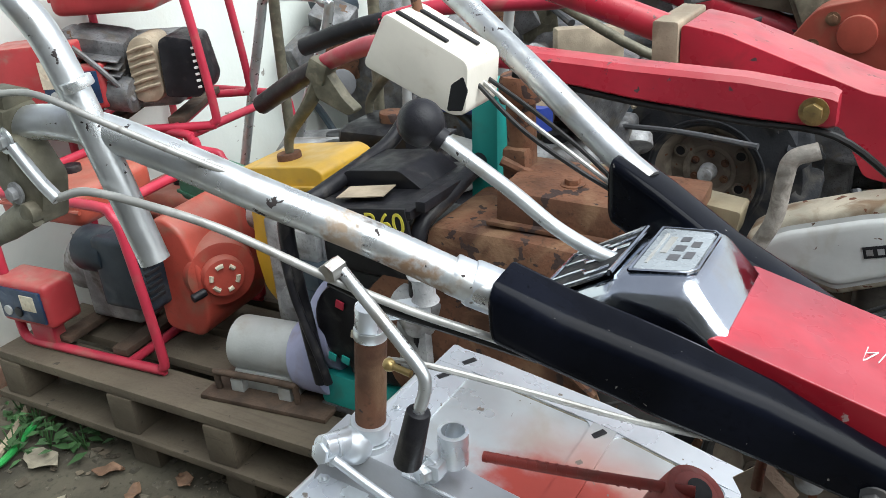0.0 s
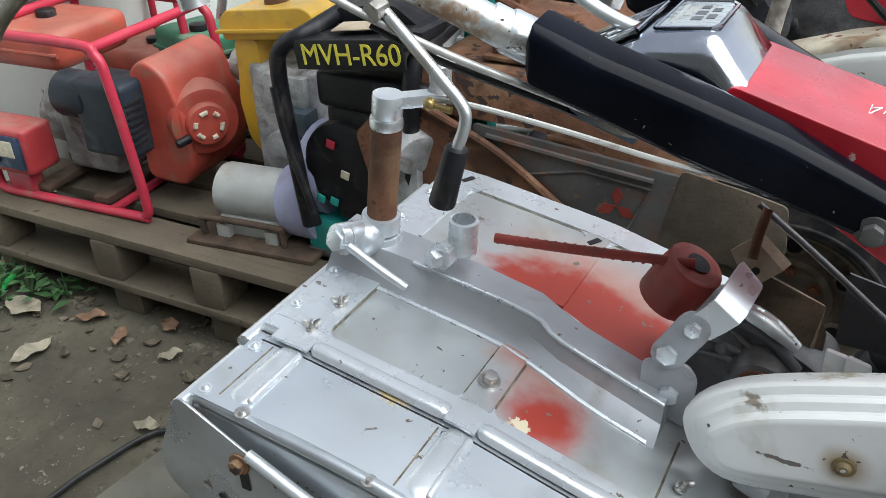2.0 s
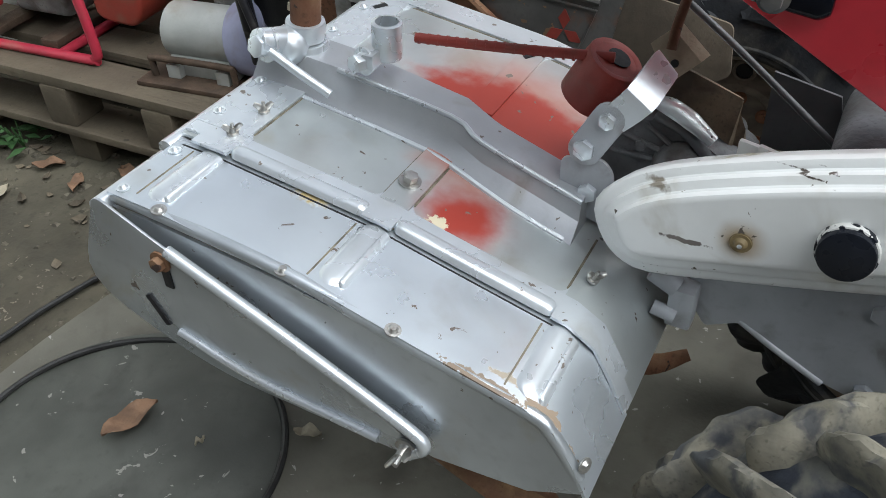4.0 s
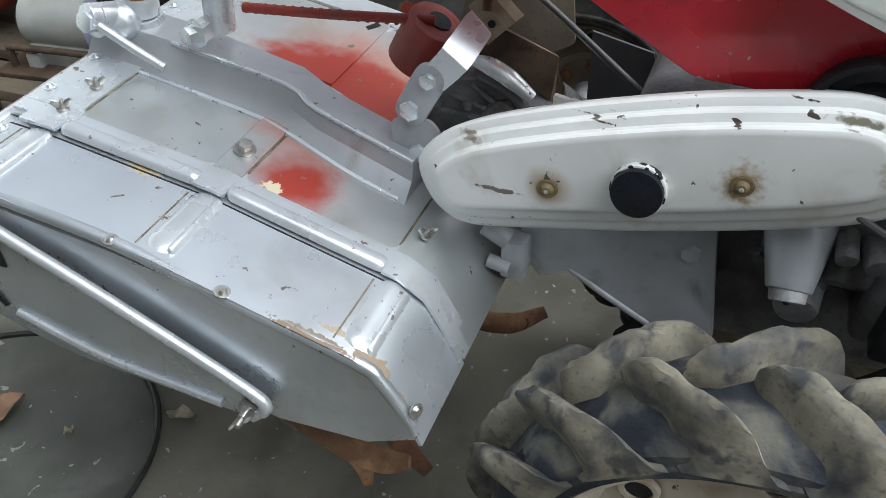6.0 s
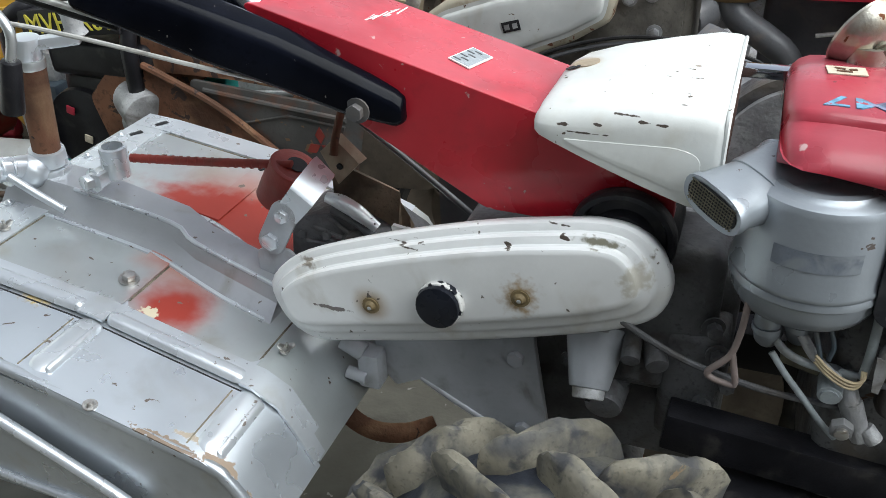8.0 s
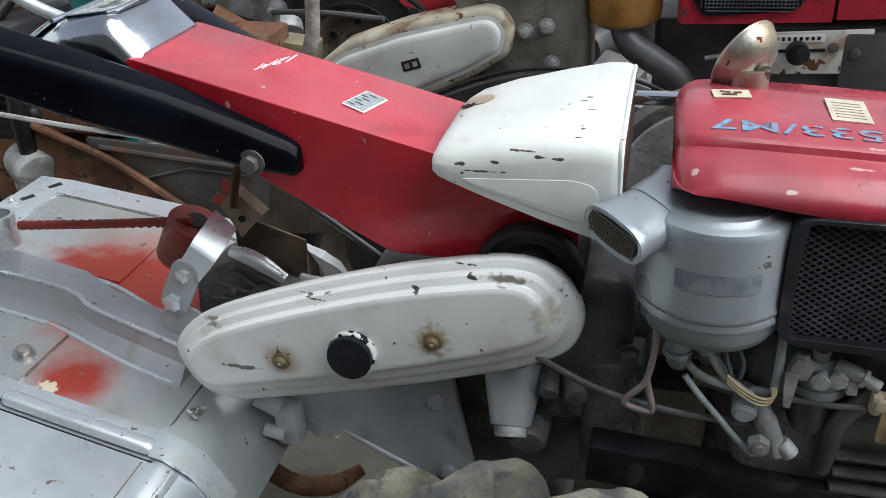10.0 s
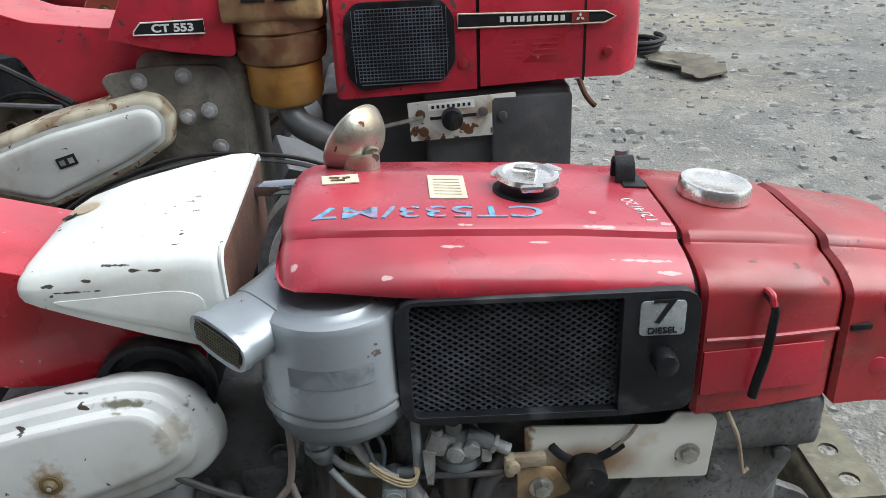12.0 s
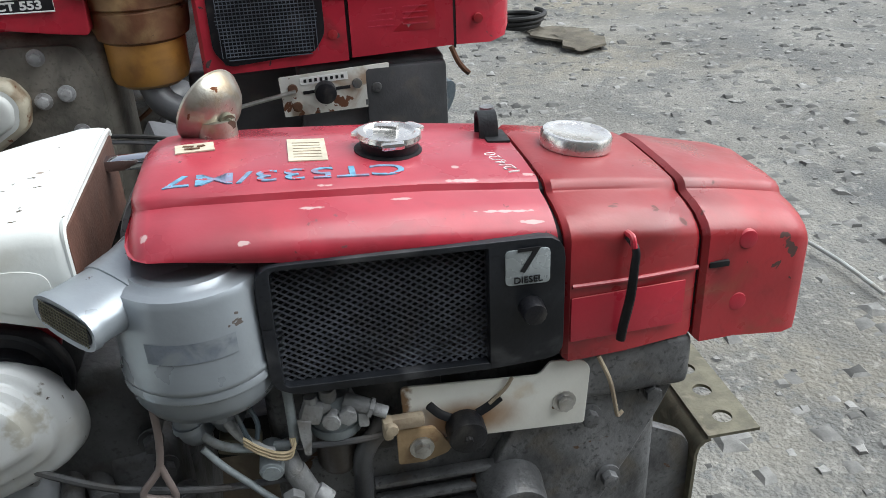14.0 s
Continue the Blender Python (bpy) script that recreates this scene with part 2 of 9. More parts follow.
def thing(name, at, label, category, group="", kind=""):
    ob = new(name)
    ob.location = at
    ob.empty_display_size = 0.05
    ORIGIN[ob] = Vector(at)
    return tagged(ob, label, category, group, kind)


def finish(bm, angle=38):
    bmesh.ops.recalc_face_normals(bm, faces=bm.faces)
    for fc in bm.faces:
        fc.smooth = True
    for e in bm.edges:
        e.smooth = len(e.link_faces) == 2 and e.calc_face_angle(0) < radians(angle)


def part(name, bm, material, parent, label=""):
    """A bmesh in world places becomes one mesh under a thing or a part."""
    at = ORIGIN[parent]
    finish(bm)
    bmesh.ops.translate(bm, verts=bm.verts, vec=-at)
    me = bpy.data.meshes.new(name)
    bm.to_mesh(me)
    bm.free()
    me.materials.append(M[material] if isinstance(material, str) else material)
    ob = new(name, me)
    ob.parent = parent
    ORIGIN[ob] = at
    return tagged(ob, label)


def solo(name, bm, material, label, category, group="", kind="", at=(0, 0, 0)):
    """A thing of one mesh."""
    finish(bm)
    bmesh.ops.translate(bm, verts=bm.verts, vec=-Vector(at))
    me = bpy.data.meshes.new(name)
    bm.to_mesh(me)
    bm.free()
    me.materials.append(M[material] if isinstance(material, str) else material)
    ob = new(name, me)
    ob.location = at
    ORIGIN[ob] = Vector(at)
    return tagged(ob, label, category, group, kind)


def join(*bms):
    out = bms[0]
    for b in bms[1:]:
        me = bpy.data.meshes.new("tmp")
        b.to_mesh(me)
        b.free()
        out.from_mesh(me)
        bpy.data.meshes.remove(me)
    return out


def bevel(bm, w, seg=2, angle=25):
    if w <= 0:
        return bm
    bmesh.ops.recalc_face_normals(bm, faces=bm.faces)
    es = [e for e in bm.edges if len(e.link_faces) == 2 and e.calc_face_angle(0) > radians(angle)]
    bmesh.ops.bevel(bm, geom=es, offset=w, segments=seg, profile=0.6, affect="EDGES", clamp_overlap=True)
    return bm


def box(c, s, bev=0.0, seg=2, rot=(0, 0, 0)):
    bm = bmesh.new()
    bmesh.ops.create_cube(bm, size=1.0)
    bmesh.ops.scale(bm, vec=s, verts=bm.verts)
    bevel(bm, bev, seg)
    bmesh.ops.transform(bm, matrix=pose(*c, *rot), verts=bm.verts)
    return bm


def along(a, b):
    """A matrix at a whose z axis points to b."""
    d = Vector(b) - Vector(a)
    return Matrix.Translation(a) @ d.to_track_quat("Z", "Y").to_matrix().to_4x4()


def cyl(a, b, r, r2=None, n=20, bev=0.0):
    bm = bmesh.new()
    d = (Vector(b) - Vector(a)).length
    bmesh.ops.create_cone(bm, cap_ends=True, segments=n, radius1=r, radius2=r if r2 is None else r2, depth=d)
    bmesh.ops.translate(bm, vec=(0, 0, d / 2), verts=bm.verts)
    bevel(bm, bev, 2, 50)
    bmesh.ops.transform(bm, matrix=along(a, b), verts=bm.verts)
    return bm


def ball(c, r, s=(1, 1, 1), n=20):
    bm = bmesh.new()
    bmesh.ops.create_uvsphere(bm, u_segments=n, v_segments=n // 2 + 2, radius=r)
    bmesh.ops.transform(bm, matrix=Matrix.Translation(c) @ Matrix.Diagonal((*s, 1)), verts=bm.verts)
    return bm


def lathe(profile, m=I4, n=32, cap=True):
    """Rings of (radius, height) about the local z axis."""
    bm = bmesh.new()
    rings = [[bm.verts.new((r * math.cos(2 * math.pi * i / n), r * math.sin(2 * math.pi * i / n), z)) for i in range(n)] for r, z in profile]
    for a, b in zip(rings, rings[1:]):
        for i in range(n):
            bm.faces.new((a[i], a[(i + 1) % n], b[(i + 1) % n], b[i]))
    if cap:
        bm.faces.new(rings[0][::-1])
        bm.faces.new(rings[-1])
    bmesh.ops.transform(bm, matrix=m, verts=bm.verts)
    return bm


def smooth_path(pts, per=6):
    """Catmull-Rom through the points."""
    p = [Vector(x) for x in pts]
    if len(p) < 3:
        return p
    p = [p[0] * 2 - p[1], *p, p[-1] * 2 - p[-2]]
    out = []
    for i in range(1, len(p) - 2):
        a, b, c, d = p[i - 1:i + 3]
        for k in range(per):
            t = k / per
            out.append(0.5 * ((2 * b) + (c - a) * t + (2 * a - 5 * b + 4 * c - d) * t * t + (3 * b - a - 3 * c + d) * t ** 3))
    return out + [p[-2]]


def tube(pts, r, n=12, per=6, flat=1.0):
    """A pipe through the points; r may be one radius or one for each point."""
    p = smooth_path(pts, per)
    rs = [r] * len(p) if isinstance(r, (int, float)) else [float(v) for v in np.interp(np.linspace(0, len(r) - 1, len(p)), range(len(r)), r)]
    bm = bmesh.new()
    up, rings = None, []
    for i, q in enumerate(p):
        d = (p[min(i + 1, len(p) - 1)] - p[max(i - 1, 0)]).normalized()
        if up is None:
            up = d.orthogonal().normalized()
        up = (up - d * up.dot(d)).normalized()
        side = d.cross(up)
        rings.append([bm.verts.new(q + rs[i] * (math.cos(2 * math.pi * k / n) * up + flat * math.sin(2 * math.pi * k / n) * side)) for k in range(n)])
    for a, b in zip(rings, rings[1:]):
        for i in range(n):
            bm.faces.new((a[i], a[(i + 1) % n], b[(i + 1) % n], b[i]))
    bm.faces.new(rings[0][::-1])
    bm.faces.new(rings[-1])
    return bm


def rounded(poly, r, seg=4):
    """A polygon with its corners rounded; r may be one radius or one for each corner."""
    out, k = [], len(poly)
    for i, q in enumerate(poly):
        rr = r if isinstance(r, (int, float)) else r[i]
        b, a, c = Vector(q), Vector(poly[i - 1]), Vector(poly[(i + 1) % k])
        if rr <= 0:
            out.append(tuple(b))
            continue
        u, v = (a - b), (c - b)
        d = min(rr, u.length * 0.48, v.length * 0.48)
        s, e = b + u.normalized() * d, b + v.normalized() * d
        for j in range(seg + 1):
            t = j / seg
            out.append(tuple((1 - t) ** 2 * s + 2 * t * (1 - t) * b + t * t * e))
    return out


def prism(poly, depth, m=I4, bev=0.0, seg=2):
    """A polygon in the local xy plane, drawn out along local z from 0 to depth."""
    bm = bmesh.new()
    vs = [bm.verts.new((x, y, 0)) for x, y in poly]
    fc = bm.faces.new(vs)
    r = bmesh.ops.extrude_face_region(bm, geom=[fc])
    bmesh.ops.translate(bm, vec=(0, 0, depth), verts=[v for v in r["geom"] if isinstance(v, bmesh.types.BMVert)])
    bevel(bm, bev, seg)
    bmesh.ops.transform(bm, matrix=m, verts=bm.verts)
    return bm


def side(y):
    """Local (x, y, z) becomes world x, world z and towards the camera's side from the plane at y."""
    return Matrix.Translation((0, y, 0)) @ pose(0, 0, 0, 90, 0, 0)


def loft(rings, cap=True, closed=True):
    """Rings of equally many places, skinned one to the next."""
    bm = bmesh.new()
    vs = [[bm.verts.new(p) for p in ring] for ring in rings]
    k = len(vs[0])
    for a, b in zip(vs, vs[1:]):
        for i in range(k if closed else k - 1):
            bm.faces.new((a[i], a[(i + 1) % k], b[(i + 1) % k], b[i]))
    if cap and closed:
        bm.faces.new(vs[0][::-1])
        bm.faces.new(vs[-1])
    return bm


def sheet(bm, t):
    """Gives an open skin its thickness."""
    bmesh.ops.recalc_face_normals(bm, faces=bm.faces)
    r = bmesh.ops.solidify(bm, geom=list(bm.faces), thickness=t)
    return bm


def ribbon(pts, wide, t, per=5):
    """A strap of the given width, as a vector, bent along the points."""
    p = smooth_path(pts, per)
    w = Vector(wide)
    rings = []
    for i, q in enumerate(p):
        d = (p[min(i + 1, len(p) - 1)] - p[max(i - 1, 0)]).normalized()
        nrm = d.cross(w).normalized() * t / 2
        rings.append([q - w / 2 - nrm, q + w / 2 - nrm, q + w / 2 + nrm, q - w / 2 + nrm])
    return loft(rings)


def capsule(a, b, r, n=9):
    """The outline of a link with round ends."""
    a, b = Vector(a), Vector(b)
    t0 = math.atan2((b - a).y, (b - a).x)
    out = [tuple(b + r * Vector((math.cos(t0 - math.pi / 2 + math.pi * k / n), math.sin(t0 - math.pi / 2 + math.pi * k / n)))) for k in range(n + 1)]
    return out + [tuple(a + r * Vector((math.cos(t0 + math.pi / 2 + math.pi * k / n), math.sin(t0 + math.pi / 2 + math.pi * k / n)))) for k in range(n + 1)]


def hexbolt(parent, at, way, r=0.009, h=0.007, material="steel", washer=True, name="bolt"):
    a, d = Vector(at), Vector(way).normalized()
    bms = []
    if washer:
        bms.append(cyl(a, a + d * 0.0025, r * 1.5, n=16))
        a = a + d * 0.0025
    bms.append(cyl(a, a + d * h, r, n=6, bev=0.0008))
    return part(name, join(*bms), material, parent)


def wingnut(parent, at, way, s=0.66):
    a, d = Vector(at), Vector(way).normalized()
    u = d.orthogonal().normalized()
    b = [cyl(a, a + d * 0.003, 0.011 * s, n=14), cyl(a + d * 0.003, a + d * 0.013 * s, 0.007 * s, 0.005 * s, n=12), cyl(a + d * 0.01 * s, a + d * 0.022 * s, 0.0032 * s, n=8)]
    v = d.cross(u)
    for k in (-1, 1):
        c0, c1 = a + d * 0.006 * s + u * k * 0.004 * s, a + d * 0.019 * s + u * k * 0.017 * s
        b.append(tube([c0, (c0 + c1) / 2 + d * 0.001, c1], [0.0055 * s, 0.0062 * s, 0.004 * s], 8, 3, flat=0.35))
    return part("wing_nut", join(*b), "steel", parent)


def screw(parent, at, way, r=0.006, name="screw", material="steel"):
    a, d = Vector(at), Vector(way).normalized()
    return part(name, join(cyl(a, a + d * 0.0015, r * 1.45, n=14), cyl(a + d * 0.0015, a + d * 0.005, r, r * 0.55, n=14)), material, parent)


def text_mesh(words, size, m, extrude=0.0006, material="print_white", parent=None, name="lettering", thin=0.0):
    cu = bpy.data.curves.new("tmp_text", "FONT")
    cu.body, cu.size, cu.extrude, cu.offset, cu.align_x, cu.align_y = words, size, extrude, thin, "CENTER", "CENTER"
    tmp = bpy.data.objects.new("tmp_text", cu)
    scene.collection.objects.link(tmp)
    me = bpy.data.meshes.new_from_object(tmp.evaluated_get(bpy.context.evaluated_depsgraph_get()))
    bpy.data.objects.remove(tmp)
    bpy.data.curves.remove(cu)
    bm = bmesh.new()
    bm.from_mesh(me)
    bpy.data.meshes.remove(me)
    bmesh.ops.transform(bm, matrix=m, verts=bm.verts)
    return part(name, bm, material, parent)

# ---- the yard ----
def ground_material():
    m = bpy.data.materials.new("yard_ground")
    m.use_nodes = True
    n, l = m.node_tree.nodes, m.node_tree.links
    b = n["Principled BSDF"]
    co = n.new("ShaderNodeTexCoord").outputs["Object"]

    def noise_(s, d=6.0, w=0.0):
        t = n.new("ShaderNodeTexNoise")
        t.inputs["Scale"].default_value, t.inputs["Detail"].default_value, t.inputs["Distortion"].default_value = s, d, w
        l.new(co, t.inputs["Vector"])
        return t.outputs["Fac"]

    def ramp(v, a, c, lo=0.0, hi=1.0):
        t = n.new("ShaderNodeMapRange")
        t.interpolation_type = "SMOOTHSTEP"
        for k, x in zip(("From Min", "From Max", "To Min", "To Max"), (a, c, lo, hi)):
            t.inputs[k].default_value = x
        l.new(v, t.inputs["Value"])
        return t.outputs["Result"]

    def mix(a, c, f):
        t = n.new("ShaderNodeMix")
        t.data_type = "RGBA"
        for i, x in ((6, a), (7, c)):
            if isinstance(x, tuple):
                t.inputs[i].default_value = (*x, 1)
            else:
                l.new(x, t.inputs[i])
        if isinstance(f, float):
            t.inputs[0].default_value = f
        else:
            l.new(f, t.inputs[0])
        return t.outputs[2]

    col = mix((0.155, 0.153, 0.143), (0.245, 0.238, 0.217), ramp(noise_(1.6), 0.3, 0.7))
    col = mix(col, (0.31, 0.275, 0.205), ramp(noise_(0.55, 4), 0.48, 0.70, 0.0, 0.8))
    col = mix(col, (0.105, 0.108, 0.110), ramp(noise_(1.1, 5, 0.5), 0.50, 0.66, 0.0, 0.55))
    col = mix(col, (0.125, 0.128, 0.128), ramp(noise_(4.5, 8, 0.8), 0.48, 0.66, 0.0, 0.65))
    col = mix(col, (0.36, 0.35, 0.32), ramp(noise_(9, 8, 1.2), 0.58, 0.68, 0.0, 0.5))
    col = mix(col, (0.14, 0.145, 0.145), ramp(noise_(26, 8, 0.6), 0.58, 0.66, 0.0, 0.6))
    col = mix(col, (0.38, 0.365, 0.33), ramp(noise_(38, 5), 0.58, 0.72, 0.0, 0.6))
    col = mix(col, (0.10, 0.095, 0.09), ramp(noise_(70, 3), 0.62, 0.74, 0.0, 0.6))
    l.new(col, b.inputs["Base Color"])
    b.inputs["Roughness"].default_value = 0.92
    bp = n.new("ShaderNodeBump")
    bp.inputs["Strength"].default_value, bp.inputs["Distance"].default_value = 0.7, 0.02
    ad = n.new("ShaderNodeMath")
    ad.operation = "ADD"
    l.new(noise_(14, 8), ad.inputs[0])
    l.new(noise_(90, 4), ad.inputs[1])
    l.new(ad.outputs[0], bp.inputs["Height"])
    l.new(bp.outputs[0], b.inputs["Normal"])
    return m


M["ground"] = ground_material()
M["stone"] = mat("grey_stone", (0.30, 0.297, 0.285), 0.9, 0, 0.25, 20, None, None, 0.3, 160, island=0.72)
M["concrete"] = mat("stained_concrete", (0.128, 0.121, 0.100), 0.85, 0, 0.18, 3.5, ((0.058, 0.053, 0.043), 0.45, 5), ((0.30, 0.29, 0.27), 0.03, 60), 0.25, 120)
M["dirt"] = mat("olive_brown_dirt", (0.078, 0.069, 0.049), 0.95, 0, 0.32, 4, ((0.055, 0.047, 0.034), 0.5, 7), ((0.17, 0.15, 0.115), 0.02, 70), 0.6, 70)


def ground_sheet():
    """One sheet to the horizon, finer and slightly uneven near the machines."""
    bm = bmesh.new()
    axis = sorted({round(float(v), 3) for v in (*np.linspace(-3, 6, 76), *np.linspace(6, 14, 21), -600, -150, -40, -15, -8, -5, 20, 30, 60, 150, 600)})
    ay = sorted({round(float(v), 3) for v in (*np.linspace(-2, 9, 89), *np.linspace(9, 18, 19), -600, -150, -40, -15, -8, -4, 25, 40, 80, 200, 600)})
    grid = []
    for y in ay:
        row = []
        for x in axis:
            far = min(1.0, max(0.0, (x - 1.3) / 1.2) + max(0.0, (y - 2.4) / 1.2))
            z = -0.012 + far * (0.03 * noise.noise((x * 0.9, y * 0.9, 0)) + 0.018 * noise.noise((x * 3.1, y * 3.1, 4)))
            row.append(bm.verts.new((x, y, z if max(abs(x), abs(y)) < 15 else -0.012)))
        grid.append(row)
    for a, b in zip(grid, grid[1:]):
        for i in range(len(a) - 1):
            bm.faces.new((a[i], a[i + 1], b[i + 1], b[i]))
    return solo("ground", bm, "ground", "grey packed dirt and gravel yard with pale dusty patches", "ground", kind="structure")


ground_sheet()

# Southern part is unseen, added to keep reflections and bounced light dark.
slab = rounded([(-1.12, -2.08), (0.80, -2.08), (0.88, 0.6), (0.95, 2.3), (0.2, 2.5), (-0.75, 2.4), (-0.98, 1.5), (-1.12, 0.6)], 0.12)
solo("pavement", prism(slab, 0.016, Matrix.Translation((0, 0, -0.016))), "concrete", "stained grey concrete floor under the machines", "floor", kind="structure")

wall = box((-2.40, 2.0, 1.1), (0.2, 5.2, 2.3), 0.01)
solo("wall_west", wall, "wall", "whitewashed masonry wall with grey water stains and chips", "wall", kind="structure")
# Unseen wall, added behind the camera to darken near sides and reflections.
M["wall_grey"] = mat("shade_wall_grey", (0.11, 0.11, 0.105), 0.9, 0, 0.12, 1.5, ((0.18, 0.18, 0.17), 0.4, 2), None, 0.2, 60)
solo("unseen_wall_south", box((1.0, -2.2, 1.8), (9.0, 0.2, 3.6), 0.01), "wall_grey", "plain unseen grey wall added to cut light from the south", "wall", kind="structure")

# ---- the silver and red walking tractor in front ----
Y0 = 0.76
tractor = thing("walking_tractor", (0.30, Y0, 0.0), "red and white two-wheel walking tractor with repainted silver tiller hood", "walking tractor", "walking tractors")


# tiller hood: a sheet bent over the blades
def hood_z(x):
    return float(np.interp(x, [-0.60, -0.53, -0.46, -0.25, -0.17, -0.03, 0.0, 0.02, 0.05], [0.652, 0.652, 0.646, 0.612, 0.590, 0.553, 0.533, 0.497, 0.43]))


def hood_tilt(x):
    return math.atan2(hood_z(x + 0.01) - hood_z(x - 0.01), 0.02)


def bent(xs, y0, y1, lift=0.0, ny=1):
    """A strip of the hood's sheet between two widths."""
    bm = bmesh.new()
    rows = [[bm.verts.new((x, y0 + (y1 - y0) * j / ny, hood_z(x) + lift)) for j in range(ny + 1)] for x in xs]
    for a, b in zip(rows, rows[1:]):
        for j in range(ny):
            bm.faces.new((a[j], a[j + 1], b[j + 1], b[j]))
    return sheet(bm, -0.004)


M["panel_silver"] = mat("scuffed_silver_paint", (0.64, 0.69, 0.74), 0.31, 0.72, 0.07, 4, ((0.46, 0.47, 0.46), 0.16, 9), ((0.18, 0.15, 0.13), 0.012, 60), 0.025, 90, 0.12,
    blobs=[((-0.375, -0.329, 0.56), (0.05, 0.006, 0.02), (0.20, 0.15, 0.11), 0.10), ((-0.315, -0.322, 0.54), (0.024, 0.011, 0.02), (0.24, 0.18, 0.13), 0.10), ((-0.35, -0.31, 0.545), (0.03, 0.006, 0.02), (0.32, 0.27, 0.21), 0.2), ((-0.275, -0.325, 0.50), (0.010, 0.006, 0.02), (0.22, 0.17, 0.12), 0.10), ((-0.64, -0.215, 0.63), (0.022, 0.012, 0.03), (0.42, 0.33, 0.16), 0.5)])
XS = [-0.525, -0.5, -0.46, -0.42, -0.38, -0.34, -0.30, -0.25, -0.21, -0.17, -0.13, -0.08, -0.03, -0.015, 0.0, 0.01, 0.02, 0.032, 0.04]
hood = part("tiller_hood", bent(XS, 0.55, 1.033), mat("hood_paint", (0.54, 0.575, 0.58), 0.33, 0.68, 0.09, 5, ((0.38, 0.35, 0.27), 0.28, 7), ((0.17, 0.14, 0.12), 0.018, 60), 0.03, 90, 0.12,
            blobs=[(tuple(a - b for a, b in zip(c, (0.30, Y0, 0.0))), r, k, e) for c, r, k, e in BLOBS]), tractor, "silver sheet hood with red spray marks")
near_panel = part("extension_panel", bent(XS, 0.427, 0.549, -0.006), "panel_silver", tractor, "silver hood extension with scuffed corner")

# rolled rear edge
part("rear_flap", join(tube([(-0.535, 0.53, 0.640), (-0.535, 0.97, 0.640)], 0.012, 10), tube([(-0.535, 0.415, 0.632), (-0.535, 0.525, 0.632)], 0.010, 10)), "silver", tractor)


def rib(x0, x1, y0, y1, lift=0.0, h=0.004, w=0.012):
    """A pressed ridge on the hood: flat crown, rounded shoulders, ends that run out."""
    long_x = abs(x1 - x0) > abs(y1 - y0)
    span = max(abs(x1 - x0), abs(y1 - y0))
    run = min(0.45, 0.5 * w / span)
    n = max(2, int(span / 0.03))
    ts = [(run * k / 4, math.sqrt(1 - (1 - k / 4) ** 2)) for k in range(4)]
    ts = ts + [(run + (1 - 2 * run) * i / n, 1.0) for i in range(n + 1)] + [(1 - t, g) for t, g in reversed(ts)]
    rings = []
    for t, g in ts:
        x, y = x0 + (x1 - x0) * t, y0 + (y1 - y0) * t
        ring = []
        for k in range(9):
            a = -1 + k * 0.25
            off, up = a * w / 2 * max(g, 0.15), h * g * (1 - abs(a) ** 3) ** 0.7
            px, py = (x, y + off) if long_x else (x + off, y)
            ring.append((px, py, hood_z(px) + lift + up))
        rings.append(ring)
    return loft(rings, cap=False, closed=False)


# long seam strips over the joint between the sheets
for xa, xb in ((-0.452, -0.268), (-0.237, -0.045)):
    part("seam_strip", rib(xa, xb, 0.5535, 0.5535, 0.002, 0.009, 0.024), "silver", tractor)
# Black strip painting the shadow line below the upper sheet's edge.
part("panel_gap", rib(-0.515, 0.03, 0.5375, 0.5375, -0.0034, 0.0018, 0.0045), "ink_shade", tractor)
for xs_ in ([-0.50, -0.48, -0.46, -0.45], [-0.272, -0.25, -0.235], [-0.048, -0.03, -0.015, 0.0, 0.02, 0.04]):
    part("seam_flange", bent(xs_, 0.539, 0.564, 0.0045), "silver", tractor)


def band(x0, x1, y0, y1, lift=0.0035):
    """A strip that stands proud of the sunken panels of the hood."""
    n = max(1, int((x1 - x0) / 0.03))
    return bent([x0 + (x1 - x0) * i / n for i in range(n + 1)], y0, y1, lift)


for x0, x1, y0, y1 in ((-0.523, 0.028, 0.556, 0.577), (-0.523, -0.450, 0.5775, 0.701), (-0.271, -0.235, 0.5775, 0.706), (-0.047, 0.006, 0.5775, 0.685),
                       (-0.523, -0.462, 0.79, 0.984), (-0.272, -0.238, 0.80, 0.984), (-0.085, -0.02, 0.80, 0.984), (-0.523, -0.02, 0.9845, 1.031)):
    sprayed = -0.28 < x0 < -0.26
    part("raised_band", band(x0, x1, y0, y1), hood.data.materials[0] if sprayed else "silver", tractor, "silver strip with red overspray" if sprayed else "")


def corner_fillet(x, y, sx, sy, r=0.016):
    """The rounded inner corner of a pressed frame, level with its strips."""
    bm = bmesh.new()
    pts = [(x, y)] + [(x + sx * r * (1 - math.sin(a)), y + sy * r * (1 - math.cos(a))) for a in [math.pi / 2 * k / 6 for k in range(7)]]
    vs_ = [bm.verts.new((px, py, hood_z(px) + 0.0032)) for px, py in pts]
    for k in range(1, 7):
        bm.faces.new((vs_[0], vs_[k], vs_[k + 1]))
    bmesh.ops.recalc_face_normals(bm, faces=bm.faces)
    if bm.faces[:][0].normal.z < 0:
        bmesh.ops.reverse_faces(bm, faces=bm.faces)
    return sheet(bm, -0.003)


